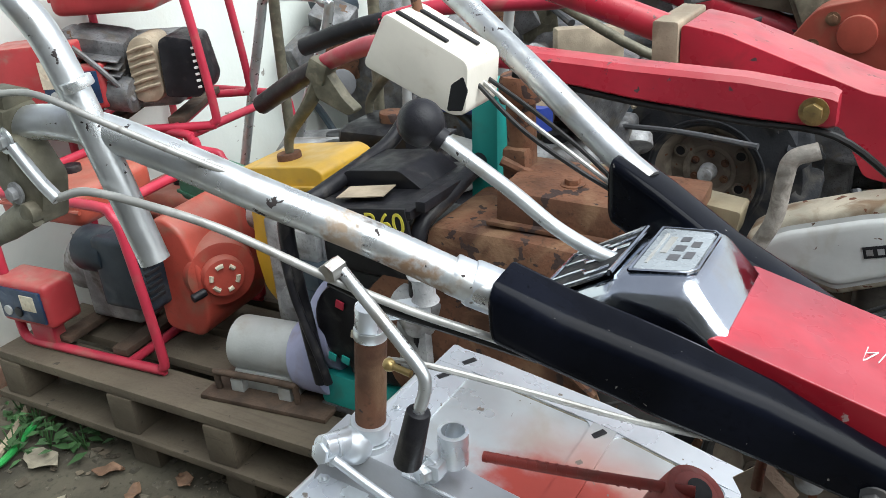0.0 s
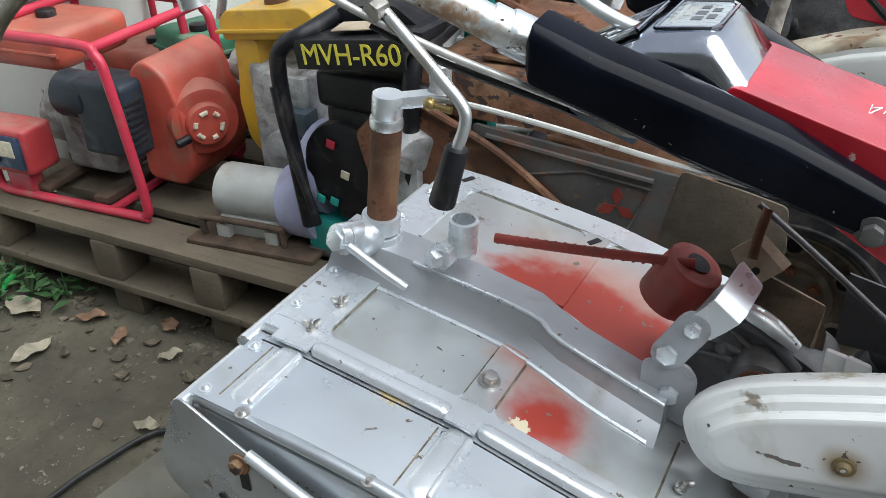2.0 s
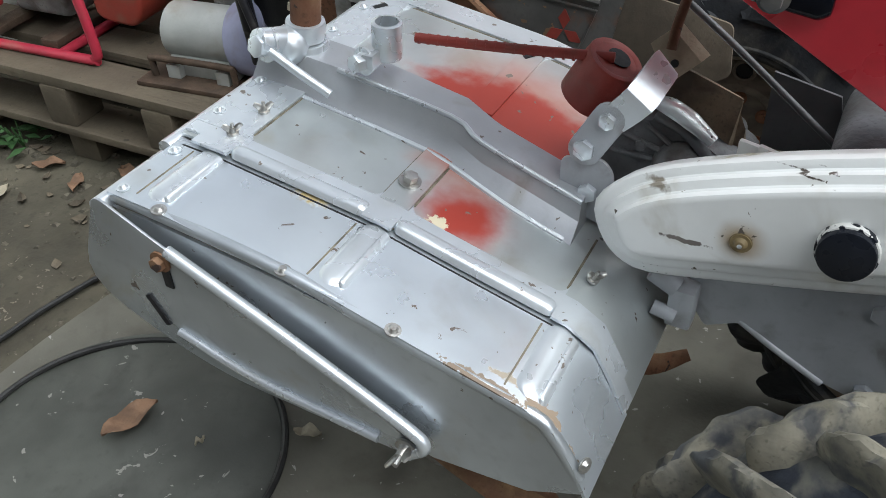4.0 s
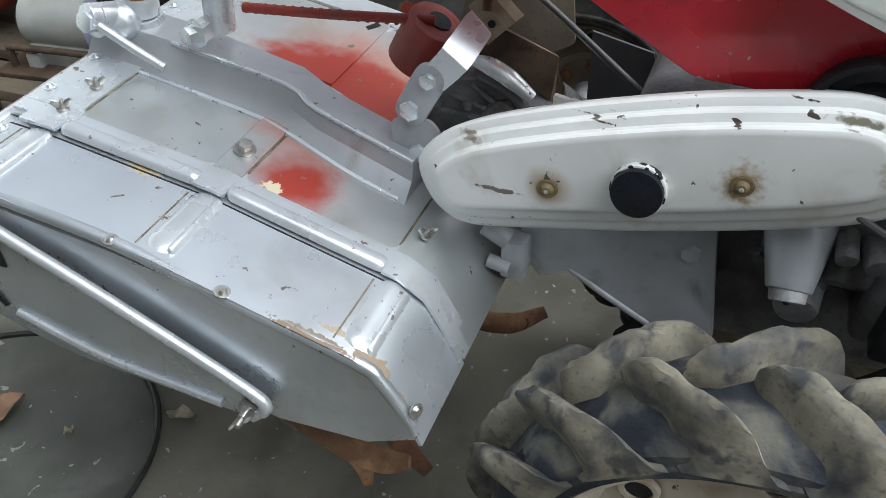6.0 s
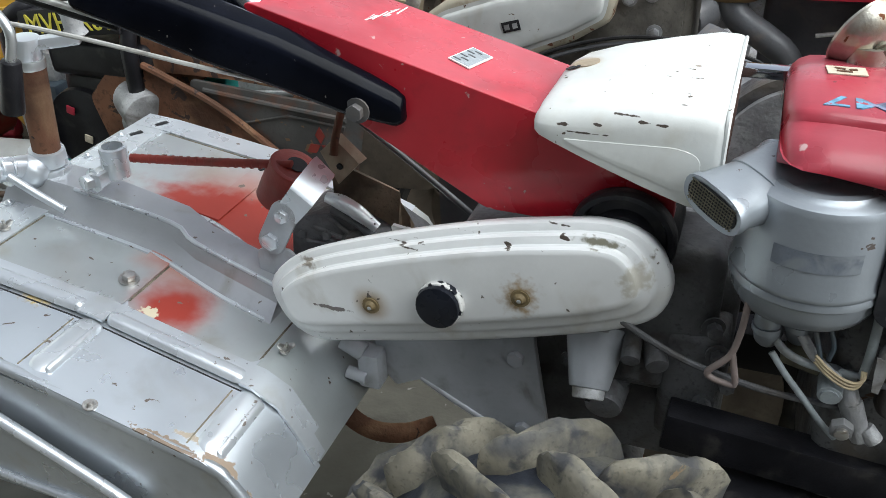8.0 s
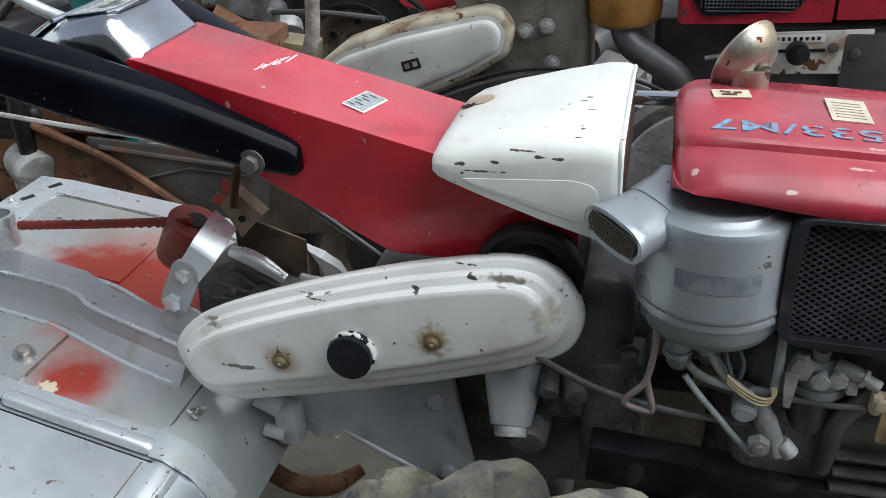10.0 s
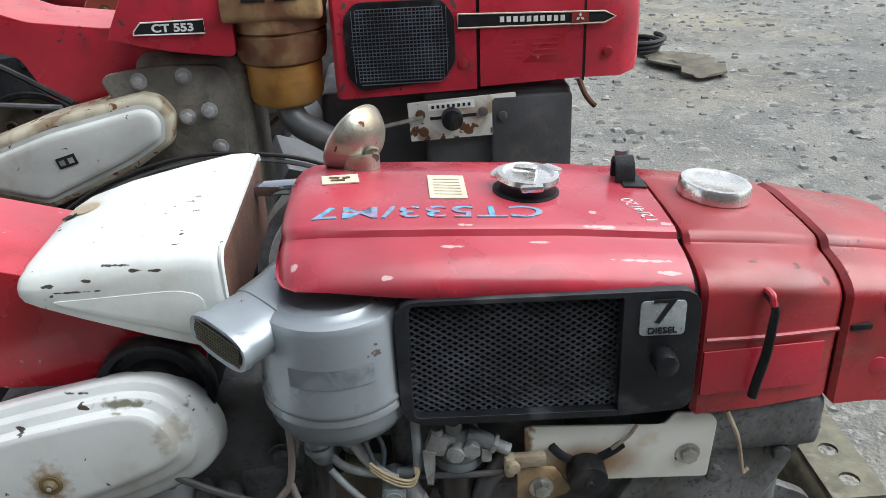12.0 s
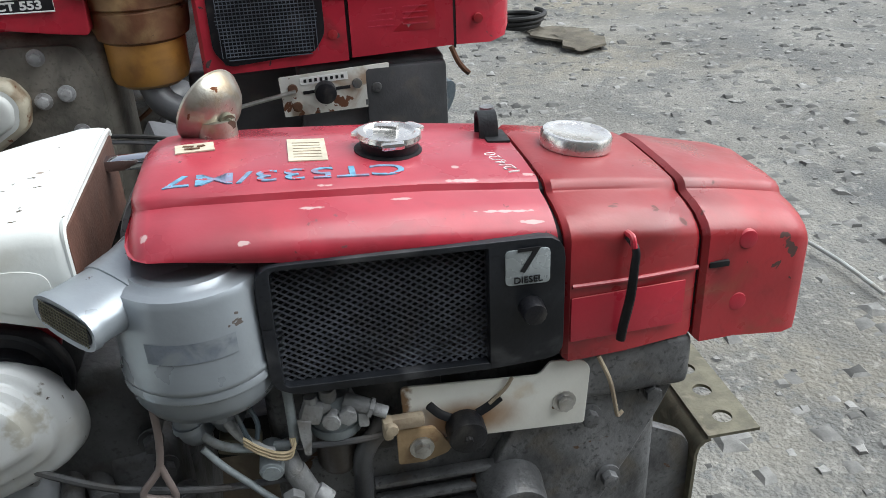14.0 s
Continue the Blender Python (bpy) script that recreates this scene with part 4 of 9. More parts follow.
part("transmission_case", join(box((0.33, 0.82, 0.56), (0.34, 0.18, 0.30), 0.03, 3), box((0.40, 0.73, 0.66), (0.16, 0.10, 0.20), 0.025, 3), box((0.46, 0.72, 0.58), (0.07, 0.09, 0.16), 0.02, 3)), "cast_dark", tractor, "dirty dark grey cast transmission case")
for k in range(6):
    hexbolt(tractor, (0.485 + 0.012 * math.cos(k * 2), 0.675, 0.50 + k * 0.035), (0.3, -1, 0), 0.0085, 0.012, "cast_dark")
part("cap_seat", cyl((0.350, 0.715, 0.645), (0.351, 0.688, 0.630), 0.041, 0.038, n=28, bev=0.005), "cast_dark", tractor)
scap = part("shaft_cap", join(cyl((0.3505, 0.692, 0.632), (0.353, 0.645, 0.580), 0.0365, 0.0225, n=32, bev=0.003)), "greypaint", tractor, "grey conical shaft nose cap")
part("cap_end", cyl((0.353, 0.647, 0.582), (0.354, 0.637, 0.571), 0.0190, 0.0180, n=28, bev=0.003), "cast", scap)
part("shaft_eye", cyl((0.354, 0.6375, 0.5702), (0.354, 0.6362, 0.5686), 0.0032, n=10), "ink_shade", tractor)
part("cap_flange", prism(rounded([(0.337, 0.655), (0.340, 0.676), (0.360, 0.680), (0.372, 0.668), (0.368, 0.648)], 0.006), 0.006, side(0.668), 0.0015), "cast", tractor)
for x, z in ((0.352, 0.660), (0.363, 0.668), (0.362, 0.657)):
    part("flange_hole", cyl((x, 0.6625, z), (x, 0.6605, z), 0.0034, n=10), "ink_shade", tractor)
part("drain_boss", join(cyl((0.368, 0.71, 0.552), (0.368, 0.662, 0.540), 0.027, 0.022, n=24, bev=0.006), box((0.405, 0.69, 0.60), (0.05, 0.03, 0.05), 0.010, 3), cyl((0.412, 0.69, 0.632), (0.425, 0.655, 0.622), 0.013, n=14, bev=0.003), cyl((0.392, 0.69, 0.640), (0.395, 0.652, 0.625), 0.011, n=14, bev=0.003)), "cast_dark", tractor)
for k, (dx, dz) in enumerate(((-0.04, 0.03), (0.045, 0.02), (0.03, -0.045), (-0.035, -0.03))):
    hexbolt(tractor, (0.355 + dx, 0.692, 0.610 + dz), (0, -1, 0), 0.007, 0.007, "cast_dark")
part("clutch_pulley", lathe([(0.002, 0.0), (0.016, 0.0), (0.018, 0.012), (0.030, 0.012), (0.034, 0.002), (0.044, 0.000), (0.048, 0.010), (0.054, 0.012), (0.056, 0.008), (0.056, -0.004), (0.050, -0.014), (0.056, -0.024), (0.056, -0.07), (0.002, -0.07)], pose(0.372, 0.668, 0.772, 90, 0, 0), 44, False), "blackmatt", tractor, "dark ribbed clutch pulley")
part("clutch_cable", tube([(0.345, 0.64, 0.715), (0.372, 0.63, 0.703), (0.397, 0.622, 0.693), (0.44, 0.615, 0.676), (0.479, 0.615, 0.663), (0.54, 0.615, 0.652), (0.62, 0.62, 0.646)], 0.0036, 8), "cast_dark", tractor, "stiff dark grey clutch cable")

# wheels
def wheel_rim(c, s, rr):
    """A dished steel rim with a rolled lip."""
    prof = [(0.005, -0.047), (0.40 * rr, -0.047), (0.44 * rr, -0.040), (0.52 * rr, -0.038), (0.58 * rr, -0.046), (0.78 * rr, -0.050), (0.84 * rr, -0.032), (0.90 * rr, -0.006), (0.96 * rr, 0.012), (rr, 0.017), (rr + 0.004, 0.010), (rr, -0.010), (0.98 * rr, -0.09), (0.005, -0.09)]
    return lathe(prof, pose(*c, 90 * s, 0, 0), 56, False)


LUG = [(-1.7, 0.0), (-1.3, 0.10), (-1.08, 0.30), (-0.98, 0.58), (-0.84, 0.82), (-0.60, 0.95), (-0.3, 0.99), (0.0, 1.0), (0.3, 0.99), (0.60, 0.95), (0.84, 0.82), (0.98, 0.58), (1.08, 0.30), (1.3, 0.10), (1.7, 0.0)]


def wheel(parent, x, y, z, R, s, tyre_mat="mud", spin=0.0, n=12, rr=0.165):
    """A tractor wheel; s is +1 where its outer face looks to -y; rr is the rim's radius."""
    w = 0.062
    prof = [(rr - 0.004, -w * 0.75), (rr + 0.010, -w), (rr + 0.040, -w * 1.02), (R - 0.058, -w * 0.88), (R - 0.046, -w * 0.5), (R - 0.042, 0), (R - 0.046, w * 0.5), (R - 0.058, w * 0.88), (rr + 0.040, w * 1.02), (rr + 0.010, w), (rr - 0.004, w * 0.75)]
    tyre = part("tyre", lathe(prof, pose(x, y, z, 90, 0, 0), 56, False), tyre_mat, parent, "worn black tyre caked with dry mud")
    part("bead_ring", join(*[lathe([(rr + 0.018, k * w * 1.005), (rr + 0.020, k * w * 1.06), (rr + 0.024, k * w * 1.06), (rr + 0.027, k * w * 1.01)], pose(x, y, z, 90, 0, 0), 56, False) for k in (-1, 1)]), tyre_mat, tyre)
    caked = tyre_mat == "mud"
    for i in range(n * 2):
        k = 1 if i % 2 else -1
        a0 = 2 * math.pi * (i / 2) / n + spin
        rings = []
        for j in range(14):
            t = j / 13
            yy = k * (-0.006 + (w * 1.10 + 0.006) * t)
            a = a0 - 0.34 * t
            end = math.sqrt(max(0.0, 1 - ((t - 0.84) / 0.165) ** 2)) if t > 0.84 else 1.0
            start = math.sqrt(max(0.0, 1 - ((0.20 - t) / 0.22) ** 2)) if t < 0.20 else 1.0
            top = R - 0.004 - 0.016 * t * t - 0.036 * (1 - end) - 0.030 * (1 - start) + 0.007 * noise.noise((i * 2.3, j * 0.45, 7))
            low = R - 0.054 - 0.030 * t * t
            wd = (0.0195 + 0.006 * t + 0.006 * noise.noise((i * 1.7, j * 0.35, 3))) * (0.6 + 0.4 * start)
            ring = []
            for m, (u, g) in enumerate(LUG):
                r = low + (top - low) * g + (0.0050 * noise.noise((i * 1.9 + m * 0.3, j * 0.5, m * 0.5)) if abs(u) < 1.3 else -0.004)
                off = u * wd
                ring.append((x + r * math.cos(a) - off * math.sin(a), y + yy, z + r * math.sin(a) + off * math.cos(a)))
            rings.append(ring)
        part("lug", loft(rings), "lug_mud" if caked else tyre_mat, tyre)
    fy = y - s * (w * 0.55 - 0.047)
    rim = part("rim", wheel_rim((x, y - s * w * 0.55, z), s, rr), "rim_paint" if caked else "rim_dark", parent, "rusty cream steel rim" if caked else "dull brown steel rim")
    for i in range(6):
        a = i * math.pi / 3 + 0.5
        hexbolt(rim, (x + 0.055 * math.cos(a), fy, z + 0.055 * math.sin(a)), (0, -s, 0), 0.009, 0.008, "rust")
        b_ = a + 0.02
        hx, hz = x + 0.68 * rr * math.cos(b_), z + 0.68 * rr * math.sin(b_)
        part("rim_hole", cyl((hx, fy, hz), (hx, fy - s * 0.0040, hz), 0.016, n=18), "ink_shade", rim)
        part("hole_collar", lathe([(0.0155, -0.004), (0.0155, 0.006), (0.021, 0.006), (0.023, 0.0)], pose(hx, fy - s * 0.002, hz, 90 * s, 0, 0), 18, False), "rim_paint" if caked else "rim_dark", rim)
    part("hub", cyl((x, y, z), (x, y - s * (w * 0.55 + 0.02), z), 0.03, 0.024, n=24, bev=0.004), "cast", rim)
    return tyre


M["rim_dark"] = mat("dull_brown_rim", (0.16, 0.13, 0.10), 0.65, 0.1, 0.2, 12, ((0.30, 0.26, 0.20), 0.35, 14), (RUST, 0.06, 30), 0.15)
M["rim_paint"] = mat("rusty_cream_rim", (0.55, 0.50, 0.42), 0.55, 0.0, 0.1, 12, ((0.30, 0.19, 0.11), 0.4, 16), ((0.10, 0.05, 0.03), 0.05, 45), 0.12)
wheel(tractor, 0.385, 0.487, 0.322, 0.322, 1, "mud", 0.03, 15, 0.213)
# Far rim is darkened: shade below the engine is put into its colour.
wheel(tractor, 0.385, 1.033, 0.322, 0.322, -1, "rubber", 0.0, 15, 0.213)
part("axle", cyl((0.385, 0.53, 0.322), (0.385, 0.99, 0.322), 0.025), "cast", tractor)

# ---- handle column, arms and bars of the front tractor ----
col_poly = [(-0.055, 0.985), (0.42, 0.853), (0.42, 0.785), (0.33, 0.772), (0.22, 0.774), (0.10, 0.842), (-0.055, 0.93)]
housing = part("handle_column", prism(rounded(col_poly, 0.012), 0.146, side(0.826), 0.016, 4), "red", tractor, "glossy red pressed steel handle column")
plate2 = pose(0.182, 0.745, 0.9196, 0, 15.6, 0) @ pose(0, 0, 0, 0, 0, -14)
b = box((0, 0, 0.0008), (0.028, 0.050, 0.0016), 0.0004)
bmesh.ops.transform(b, matrix=plate2, verts=b.verts)
rating = part("rating_plate", b, "print_white", housing, "small white rating plate")
b = box((0, 0, 0.0012), (0.024, 0.046, 0.0016), 0.0)
bmesh.ops.transform(b, matrix=plate2, verts=b.verts)
part("plate_field", b, "panelgrey", rating)
for i in range(6):
    b = box((-0.007 + (0.006 if i % 2 else 0.0), -0.018 + i * 0.007, 0.0022), (0.009, 0.0018, 0.0006))
    bmesh.ops.transform(b, matrix=plate2, verts=b.verts)
    part("print_bar", b, "dkgrey", rating)
text_mesh("12/4/20", 0.040, pose(0.062, 0.755, 0.9536, 0, 15.6, 176) @ Matrix.Diagonal((0.80, 1.05, 1, 1)), 0.0006, "print_white", housing, thin=-0.0011)

M["bar_chrome"] = mat("rust_stained_bar_chrome", (0.64, 0.67, 0.68), 0.33, 0.75, 0.14, 12, ((0.42, 0.39, 0.34), 0.34, 22), ((0.07, 0.06, 0.06), 0.045, 85), 0.04, 200,
    blobs=[((x - 0.30, y - Y0, z), r, k, 0.6) for (x, y, z), r, k in (((-0.325, 0.565, 1.068), (0.014, 0.04, 0.03), (0.34, 0.26, 0.19)), ((-0.285, 0.578, 1.045), (0.035, 0.03, 0.012), (0.24, 0.15, 0.09)), ((-0.262, 0.60, 1.030), (0.02, 0.03, 0.012), (0.28, 0.20, 0.13)), ((-0.30, 0.59, 1.088), (0.012, 0.02, 0.006), (0.14, 0.12, 0.11)))])
# bright metal console
con = []
YC = 0.752
for x, zt, zb, hw in ((-0.222, 0.966, 0.945, 0.058), (-0.19, 0.986, 0.930, 0.066), (-0.150, 1.008, 0.92, 0.071), (-0.137, 1.014, 0.92, 0.072), (-0.128, 1.0165, 0.92, 0.072), (-0.080, 1.022, 0.905, 0.072), (-0.072, 1.020, 0.90, 0.072), (-0.066, 1.015, 0.90, 0.072), (-0.040, 0.984, 0.895, 0.076)):
    con.append([(x, YC - hw - 0.002, zb), (x, YC - hw - 0.001, zt - 0.034), (x, YC - hw + 0.002, zt - 0.022), (x, YC - hw + 0.007, zt - 0.012), (x, YC - hw + 0.014, zt - 0.004), (x, YC - hw + 0.022, zt), (x, YC + hw - 0.022, zt), (x, YC + hw - 0.014, zt - 0.004), (x, YC + hw - 0.007, zt - 0.012), (x, YC + hw - 0.002, zt - 0.022), (x, YC + hw + 0.001, zt - 0.034), (x, YC + hw + 0.002, zb)])
console = part("console", loft(con), "chrome_clean", tractor, "bright chromed lever console")
plate_m = pose(-0.101, 0.752, 1.0195, 0, -5.8, 0)
gpl = part("gate_plate", prism(rounded([(-0.026, -0.046), (-0.026, 0.046), (0.020, 0.042), (0.025, 0.035), (0.025, -0.035), (0.020, -0.042)], 0.005), 0.003, plate_m, 0.0008), "panelgrey", console, "grey shift pattern plate")
for dx, dy, w_, l_ in ((-0.018, 0.0, 0.003, 0.066), (-0.010, 0.008, 0.006, 0.036), (0.002, -0.018, 0.010, 0.012), (0.002, 0.002, 0.010, 0.012), (0.014, -0.012, 0.008, 0.014), (0.014, 0.012, 0.008, 0.012), (0.002, 0.022, 0.008, 0.010)):
    b = box((0, 0, 0.0032), (w_, l_, 0.0006))
    bmesh.ops.transform(b, matrix=plate_m @ Matrix.Translation((dx, dy, 0)), verts=b.verts)
    part("print_bar", b, "dkgrey" if l_ < 0.03 else "lightgrey", gpl)
slope_m = pose(-0.176, 0.752, 0.9945, 0, -29.0, 0)
part("gate_opening", prism(rounded([(-0.044, -0.046), (0.036, -0.052), (0.036, 0.052), (-0.044, 0.046)], 0.010), 0.0020, slope_m @ Matrix.Translation((0, 0, 0.0008)), 0.0), "ink_shade", console)
for pts_ in (((-0.044, -0.048), (-0.02, -0.049), (0.036, -0.052)), ((-0.044, 0.048), (-0.02, 0.049), (0.036, 0.052)), ((-0.040, -0.020), (-0.006, -0.020), (0.004, -0.034), (0.030, -0.034)), ((-0.040, 0.012), (-0.018, 0.012), (-0.010, 0.0), (0.012, 0.0), (0.018, 0.012), (0.034, 0.012)), ((-0.034, 0.034), (0.0, 0.034), (0.008, 0.026), (0.034, 0.030)), ((-0.046, -0.046), (-0.046, 0.0), (-0.046, 0.046)), ((0.037, -0.052), (0.037, 0.0), (0.037, 0.052))):
    part("gate_rib", tube([slope_m @ Vector((a, b, 0.003)) for a, b in pts_], 0.0026, 8, 2), "chrome_clean", console)
part("plate_rim", tube([plate_m @ Vector((a, b, 0.002)) for a, b in ((-0.028, -0.048), (-0.028, 0.048), (0.022, 0.045), (0.028, 0.036), (0.028, -0.036), (0.022, -0.045), (-0.028, -0.048))], 0.0020, 6, 1), "chrome_clean", console)
part("console_bolt", cyl((-0.112, 0.681, 0.978), (-0.112, 0.674, 0.978), 0.009, n=16, bev=0.002), "chrome_clean", console)

lever = part("gear_lever", tube([(-0.132, 0.752, 0.998), (-0.17, 0.75, 1.005), (-0.215, 0.746, 1.027), (-0.26, 0.74, 1.062), (-0.325, 0.732, 1.107)], 0.0075, 10, flat=0.8), "chrome", tractor, "bent chromed gear lever")
part("ball_knob", join(ball((-0.347, 0.728, 1.124), 0.0235, n=28), cyl((-0.335, 0.731, 1.112), (-0.325, 0.733, 1.105), 0.012, n=16)), "blackmatt", lever, "black plastic ball knob")


def arm_rings(sg):
    """The pressed arm beside the column; sg is -1 on the near side."""
    out = []
    lift, wide = (0.012, 0.012) if sg > 0 else (0.0, 0.0)
    for x, yo, zb, zt, w in ((-0.208, 0.160, 0.998, 1.036, 0.040), (-0.203, 0.165, 0.988, 1.048, 0.050), (-0.148, 0.152, 0.964, 1.022, 0.050), (-0.075, 0.134, 0.932, 0.994, 0.048), (0.003, 0.114, 0.902, 0.962, 0.040), (0.068, 0.100, 0.876, 0.930, 0.030), (0.122, 0.088, 0.863, 0.903, 0.026), (0.131, 0.086, 0.868, 0.896, 0.020)):
        yo_ = 0.752 + sg * yo
        yi = 0.752 + sg * (yo - w - wide)
        zt += lift if x < -0.1 else 0.0
        out.append([(x, yo_, zb + 0.006), (x, yo_, zt - 0.012), (x, yo_ - sg * 0.008, zt - 0.003), (x, yi + sg * 0.006, zt), (x, yi, zt - 0.006), (x, yi, zb + 0.004), (x, yi + sg * 0.006, zb), (x, yo_ - sg * 0.006, zb)])
    return out


for sg in (-1, 1):
    arm = part("handle_arm", bevel(loft(arm_rings(sg)), 0.0035, 2, 20), "black", tractor, "glossy black painted handle arm")
    hexbolt(arm, (0.085, 0.752 + sg * 0.096, 0.884), (0, sg, 0), 0.0095, 0.009, "dkgrey")
    f = lambda x, y, z: (x, Y0 + (y - Y0) * -sg, z)
    bar = part("handlebar", tube([f(-0.19, 0.622, 1.012), f(-0.226, 0.612, 1.026), f(-0.307, 0.585, 1.067), f(-0.386, 0.547, 1.110), f(-0.430, 0.532, 1.131), f(-0.477, 0.520, 1.150), f(-0.527, 0.508, 1.166), f(-0.58, 0.499, 1.171), f(-0.64, 0.490, 1.163)] if sg < 0 else
               [f(-0.17, 0.640, 1.03), f(-0.21, 0.627, 1.052), f(-0.29, 0.600, 1.104), f(-0.385, 0.556, 1.157), f(-0.45, 0.530, 1.196), f(-0.52, 0.510, 1.235), f(-0.62, 0.495, 1.262), f(-0.70, 0.490, 1.265)], 0.0158, 20, 8), "bar_chrome", tractor, "scratched chromed handlebar tube")
    if sg < 0:
        part("collar", join(cyl(f(-0.236, 0.613, 1.030), f(-0.205, 0.628, 1.013), 0.0205, n=24, bev=0.004), cyl(f(-0.25, 0.607, 1.038), f(-0.234, 0.614, 1.029), 0.018, n=24, bev=0.003)), "silver", bar)
        prof = [(0.012, 0.0), (0.0205, 0.0), (0.0205, 0.026), (0.0175, 0.029)]
        for k in range(9):
            prof += [(0.0175, 0.036 + k * 0.0125), (0.0192, 0.038 + k * 0.0125), (0.0192, 0.043 + k * 0.0125), (0.0175, 0.045 + k * 0.0125)]
        part("grip", lathe(prof + [(0.0175, 0.155), (0.014, 0.159), (0.001, 0.160)], along((-0.648, 0.490, 1.162), (-0.80, 0.470, 1.118)), 20, False), "blackmatt", bar, "black rubber grip")

# clutch lever bracket on the near bar
br = part("lever_bracket", join(box((-0.622, 0.490, 1.165), (0.03, 0.036, 0.05), 0.005, rot=(0, 15, 0)), prism(rounded([(-0.655, 1.155), (-0.60, 1.165), (-0.575, 1.125), (-0.592, 1.08), (-0.625, 1.085), (-0.648, 1.12)], 0.008), 0.028, side(0.502), 0.003)), "olive", tractor, "cast clutch lever bracket")
part("bracket_top", box((-0.622, 0.49, 1.192), (0.034, 0.034, 0.014), 0.004, rot=(0, 8, 10)), "olive", br)
hexbolt(br, (-0.607, 0.472, 1.160), (0, -1, 0), 0.008, 0.006, "chrome")
hexbolt(br, (-0.615, 0.473, 1.11), (0, -1, 0), 0.007, 0.006, "cast")
part("clutch_lever", tube([(-0.595, 0.476, 1.095), (-0.635, 0.475, 1.078), (-0.68, 0.474, 1.055), (-0.725, 0.472, 1.02), (-0.755, 0.47, 0.985), (-0.765, 0.469, 0.965)], [0.016, 0.018, 0.014, 0.011, 0.009, 0.007], 12, flat=0.55), "olive", br, "curved cast clutch lever")
for i in range(7):
    part("print_bar", box((-0.648 - i * 0.0065, 0.4665, 1.0745 - i * 0.0035), (0.0035, 0.001, 0.008), rot=(0, -28, 0)), "tan", br)
part("lever_pivot", cyl((-0.597, 0.48, 1.095), (-0.597, 0.464, 1.095), 0.010, n=14, bev=0.002), "olive", br)
part("adjuster", tube([(-0.60, 0.472, 1.155), (-0.575, 0.472, 1.128), (-0.557, 0.473, 1.112)], 0.006, 10), "chrome", br)

# loop pipe through the near bar
part("loop_pipe", tube([(-0.492, 0.506, 1.050), (-0.515, 0.502, 1.136), (-0.533, 0.498, 1.205), (-0.548, 0.494, 1.250), (-0.572, 0.490, 1.281), (-0.602, 0.496, 1.298), (-0.600, 0.53, 1.304), (-0.56, 0.60, 1.302), (-0.51, 0.74, 1.30), (-0.52, 0.9, 1.29), (-0.54, 0.98, 1.265), (-0.53, 1.005, 1.24)], 0.0135, 18, 6), "chrome", tractor, "bent chromed loop pipe between the handlebars")
part("pipe_joint", cyl((-0.5225, 0.4965, 1.205), (-0.524, 0.495, 1.213), 0.0138, n=18, bev=0.001), "chrome", tractor)

# hanging hand lever with its black sleeve and the cables
hl = part("hand_lever", tube([(-0.330, 0.555, 1.058), (-0.298, 0.548, 1.034), (-0.258, 0.540, 1.002), (-0.238, 0.535, 0.985), (-0.236, 0.533, 0.97), (-0.243, 0.531, 0.948)], 0.0055, 10), "chrome", tractor, "bent hand lever below the handlebar")
part("sleeve", join(cyl((-0.2425, 0.531, 0.950), (-0.258, 0.528, 0.893), 0.0105, 0.0125, n=16, bev=0.003)), "blackmatt", hl, "scuffed black plastic sleeve")
part("lever_bolt", cyl((-0.325, 0.556, 1.055), (-0.327, 0.54, 1.053), 0.009, n=6), "steel", hl)
part("brass_stop", join(ball((-0.272, 0.538, 0.982), 0.006), cyl((-0.272, 0.538, 0.982), (-0.25, 0.536, 0.98), 0.003)), "brass", hl)
part("lower_cable", tube([(-0.275, 0.54, 0.985), (-0.24, 0.55, 0.982), (-0.17, 0.575, 0.963), (-0.09, 0.61, 0.935), (-0.02, 0.655, 0.905)], 0.0027, 8), "cable", tractor)
part("bar_cable", tube([(-0.557, 0.474, 1.113), (-0.52, 0.478, 1.122), (-0.46, 0.49, 1.113), (-0.40, 0.51, 1.092), (-0.33, 0.545, 1.047), (-0.27, 0.575, 1.013), (-0.215, 0.605, 0.985), (-0.15, 0.635, 0.955)], 0.0038, 10), "cable", tractor, "grey clutch cable")
part("bar_cable", tube([(-0.335, 0.55, 1.04), (-0.29, 0.57, 1.012), (-0.24, 0.60, 0.985), (-0.18, 0.625, 0.96)], 0.0035, 8), "cable_black", tractor)
part("bar_cable", tube([(-0.605, 0.478, 1.20), (-0.55, 0.476, 1.203), (-0.49, 0.490, 1.180), (-0.44, 0.51, 1.155), (-0.41, 0.53, 1.135)], 0.0030, 10), "cable", tractor, "grey clutch cable")

# cream gate box on the far bar
gate = part("gate_box", bevel(prism([(x, z) for x, z in rounded([(-0.502, 1.143), (-0.464, 1.204), (-0.361, 1.153), (-0.368, 1.095), (-0.385, 1.092)], 0.010)], 0.075, side(0.925)), 0.004, 2), "cream", tractor, "cream plastic throttle gate box with two slots")
for dx, dy, ln in ((0.0, 0.865, 0.07), (0.01, 0.90, 0.09)):
    part("slot", box((-0.425 + dx, dy, 1.1865 - dx * 0.49), (ln, 0.007, 0.003), 0.0012, rot=(0, 26, 0)), "ink_shade", gate)
part("broken_corner", prism(rounded([(-0.392, 1.098), (-0.372, 1.099), (-0.364, 1.122), (-0.368, 1.138), (-0.384, 1.128)], 0.003), 0.0016, side(0.8515)), "ink_shade", gate)
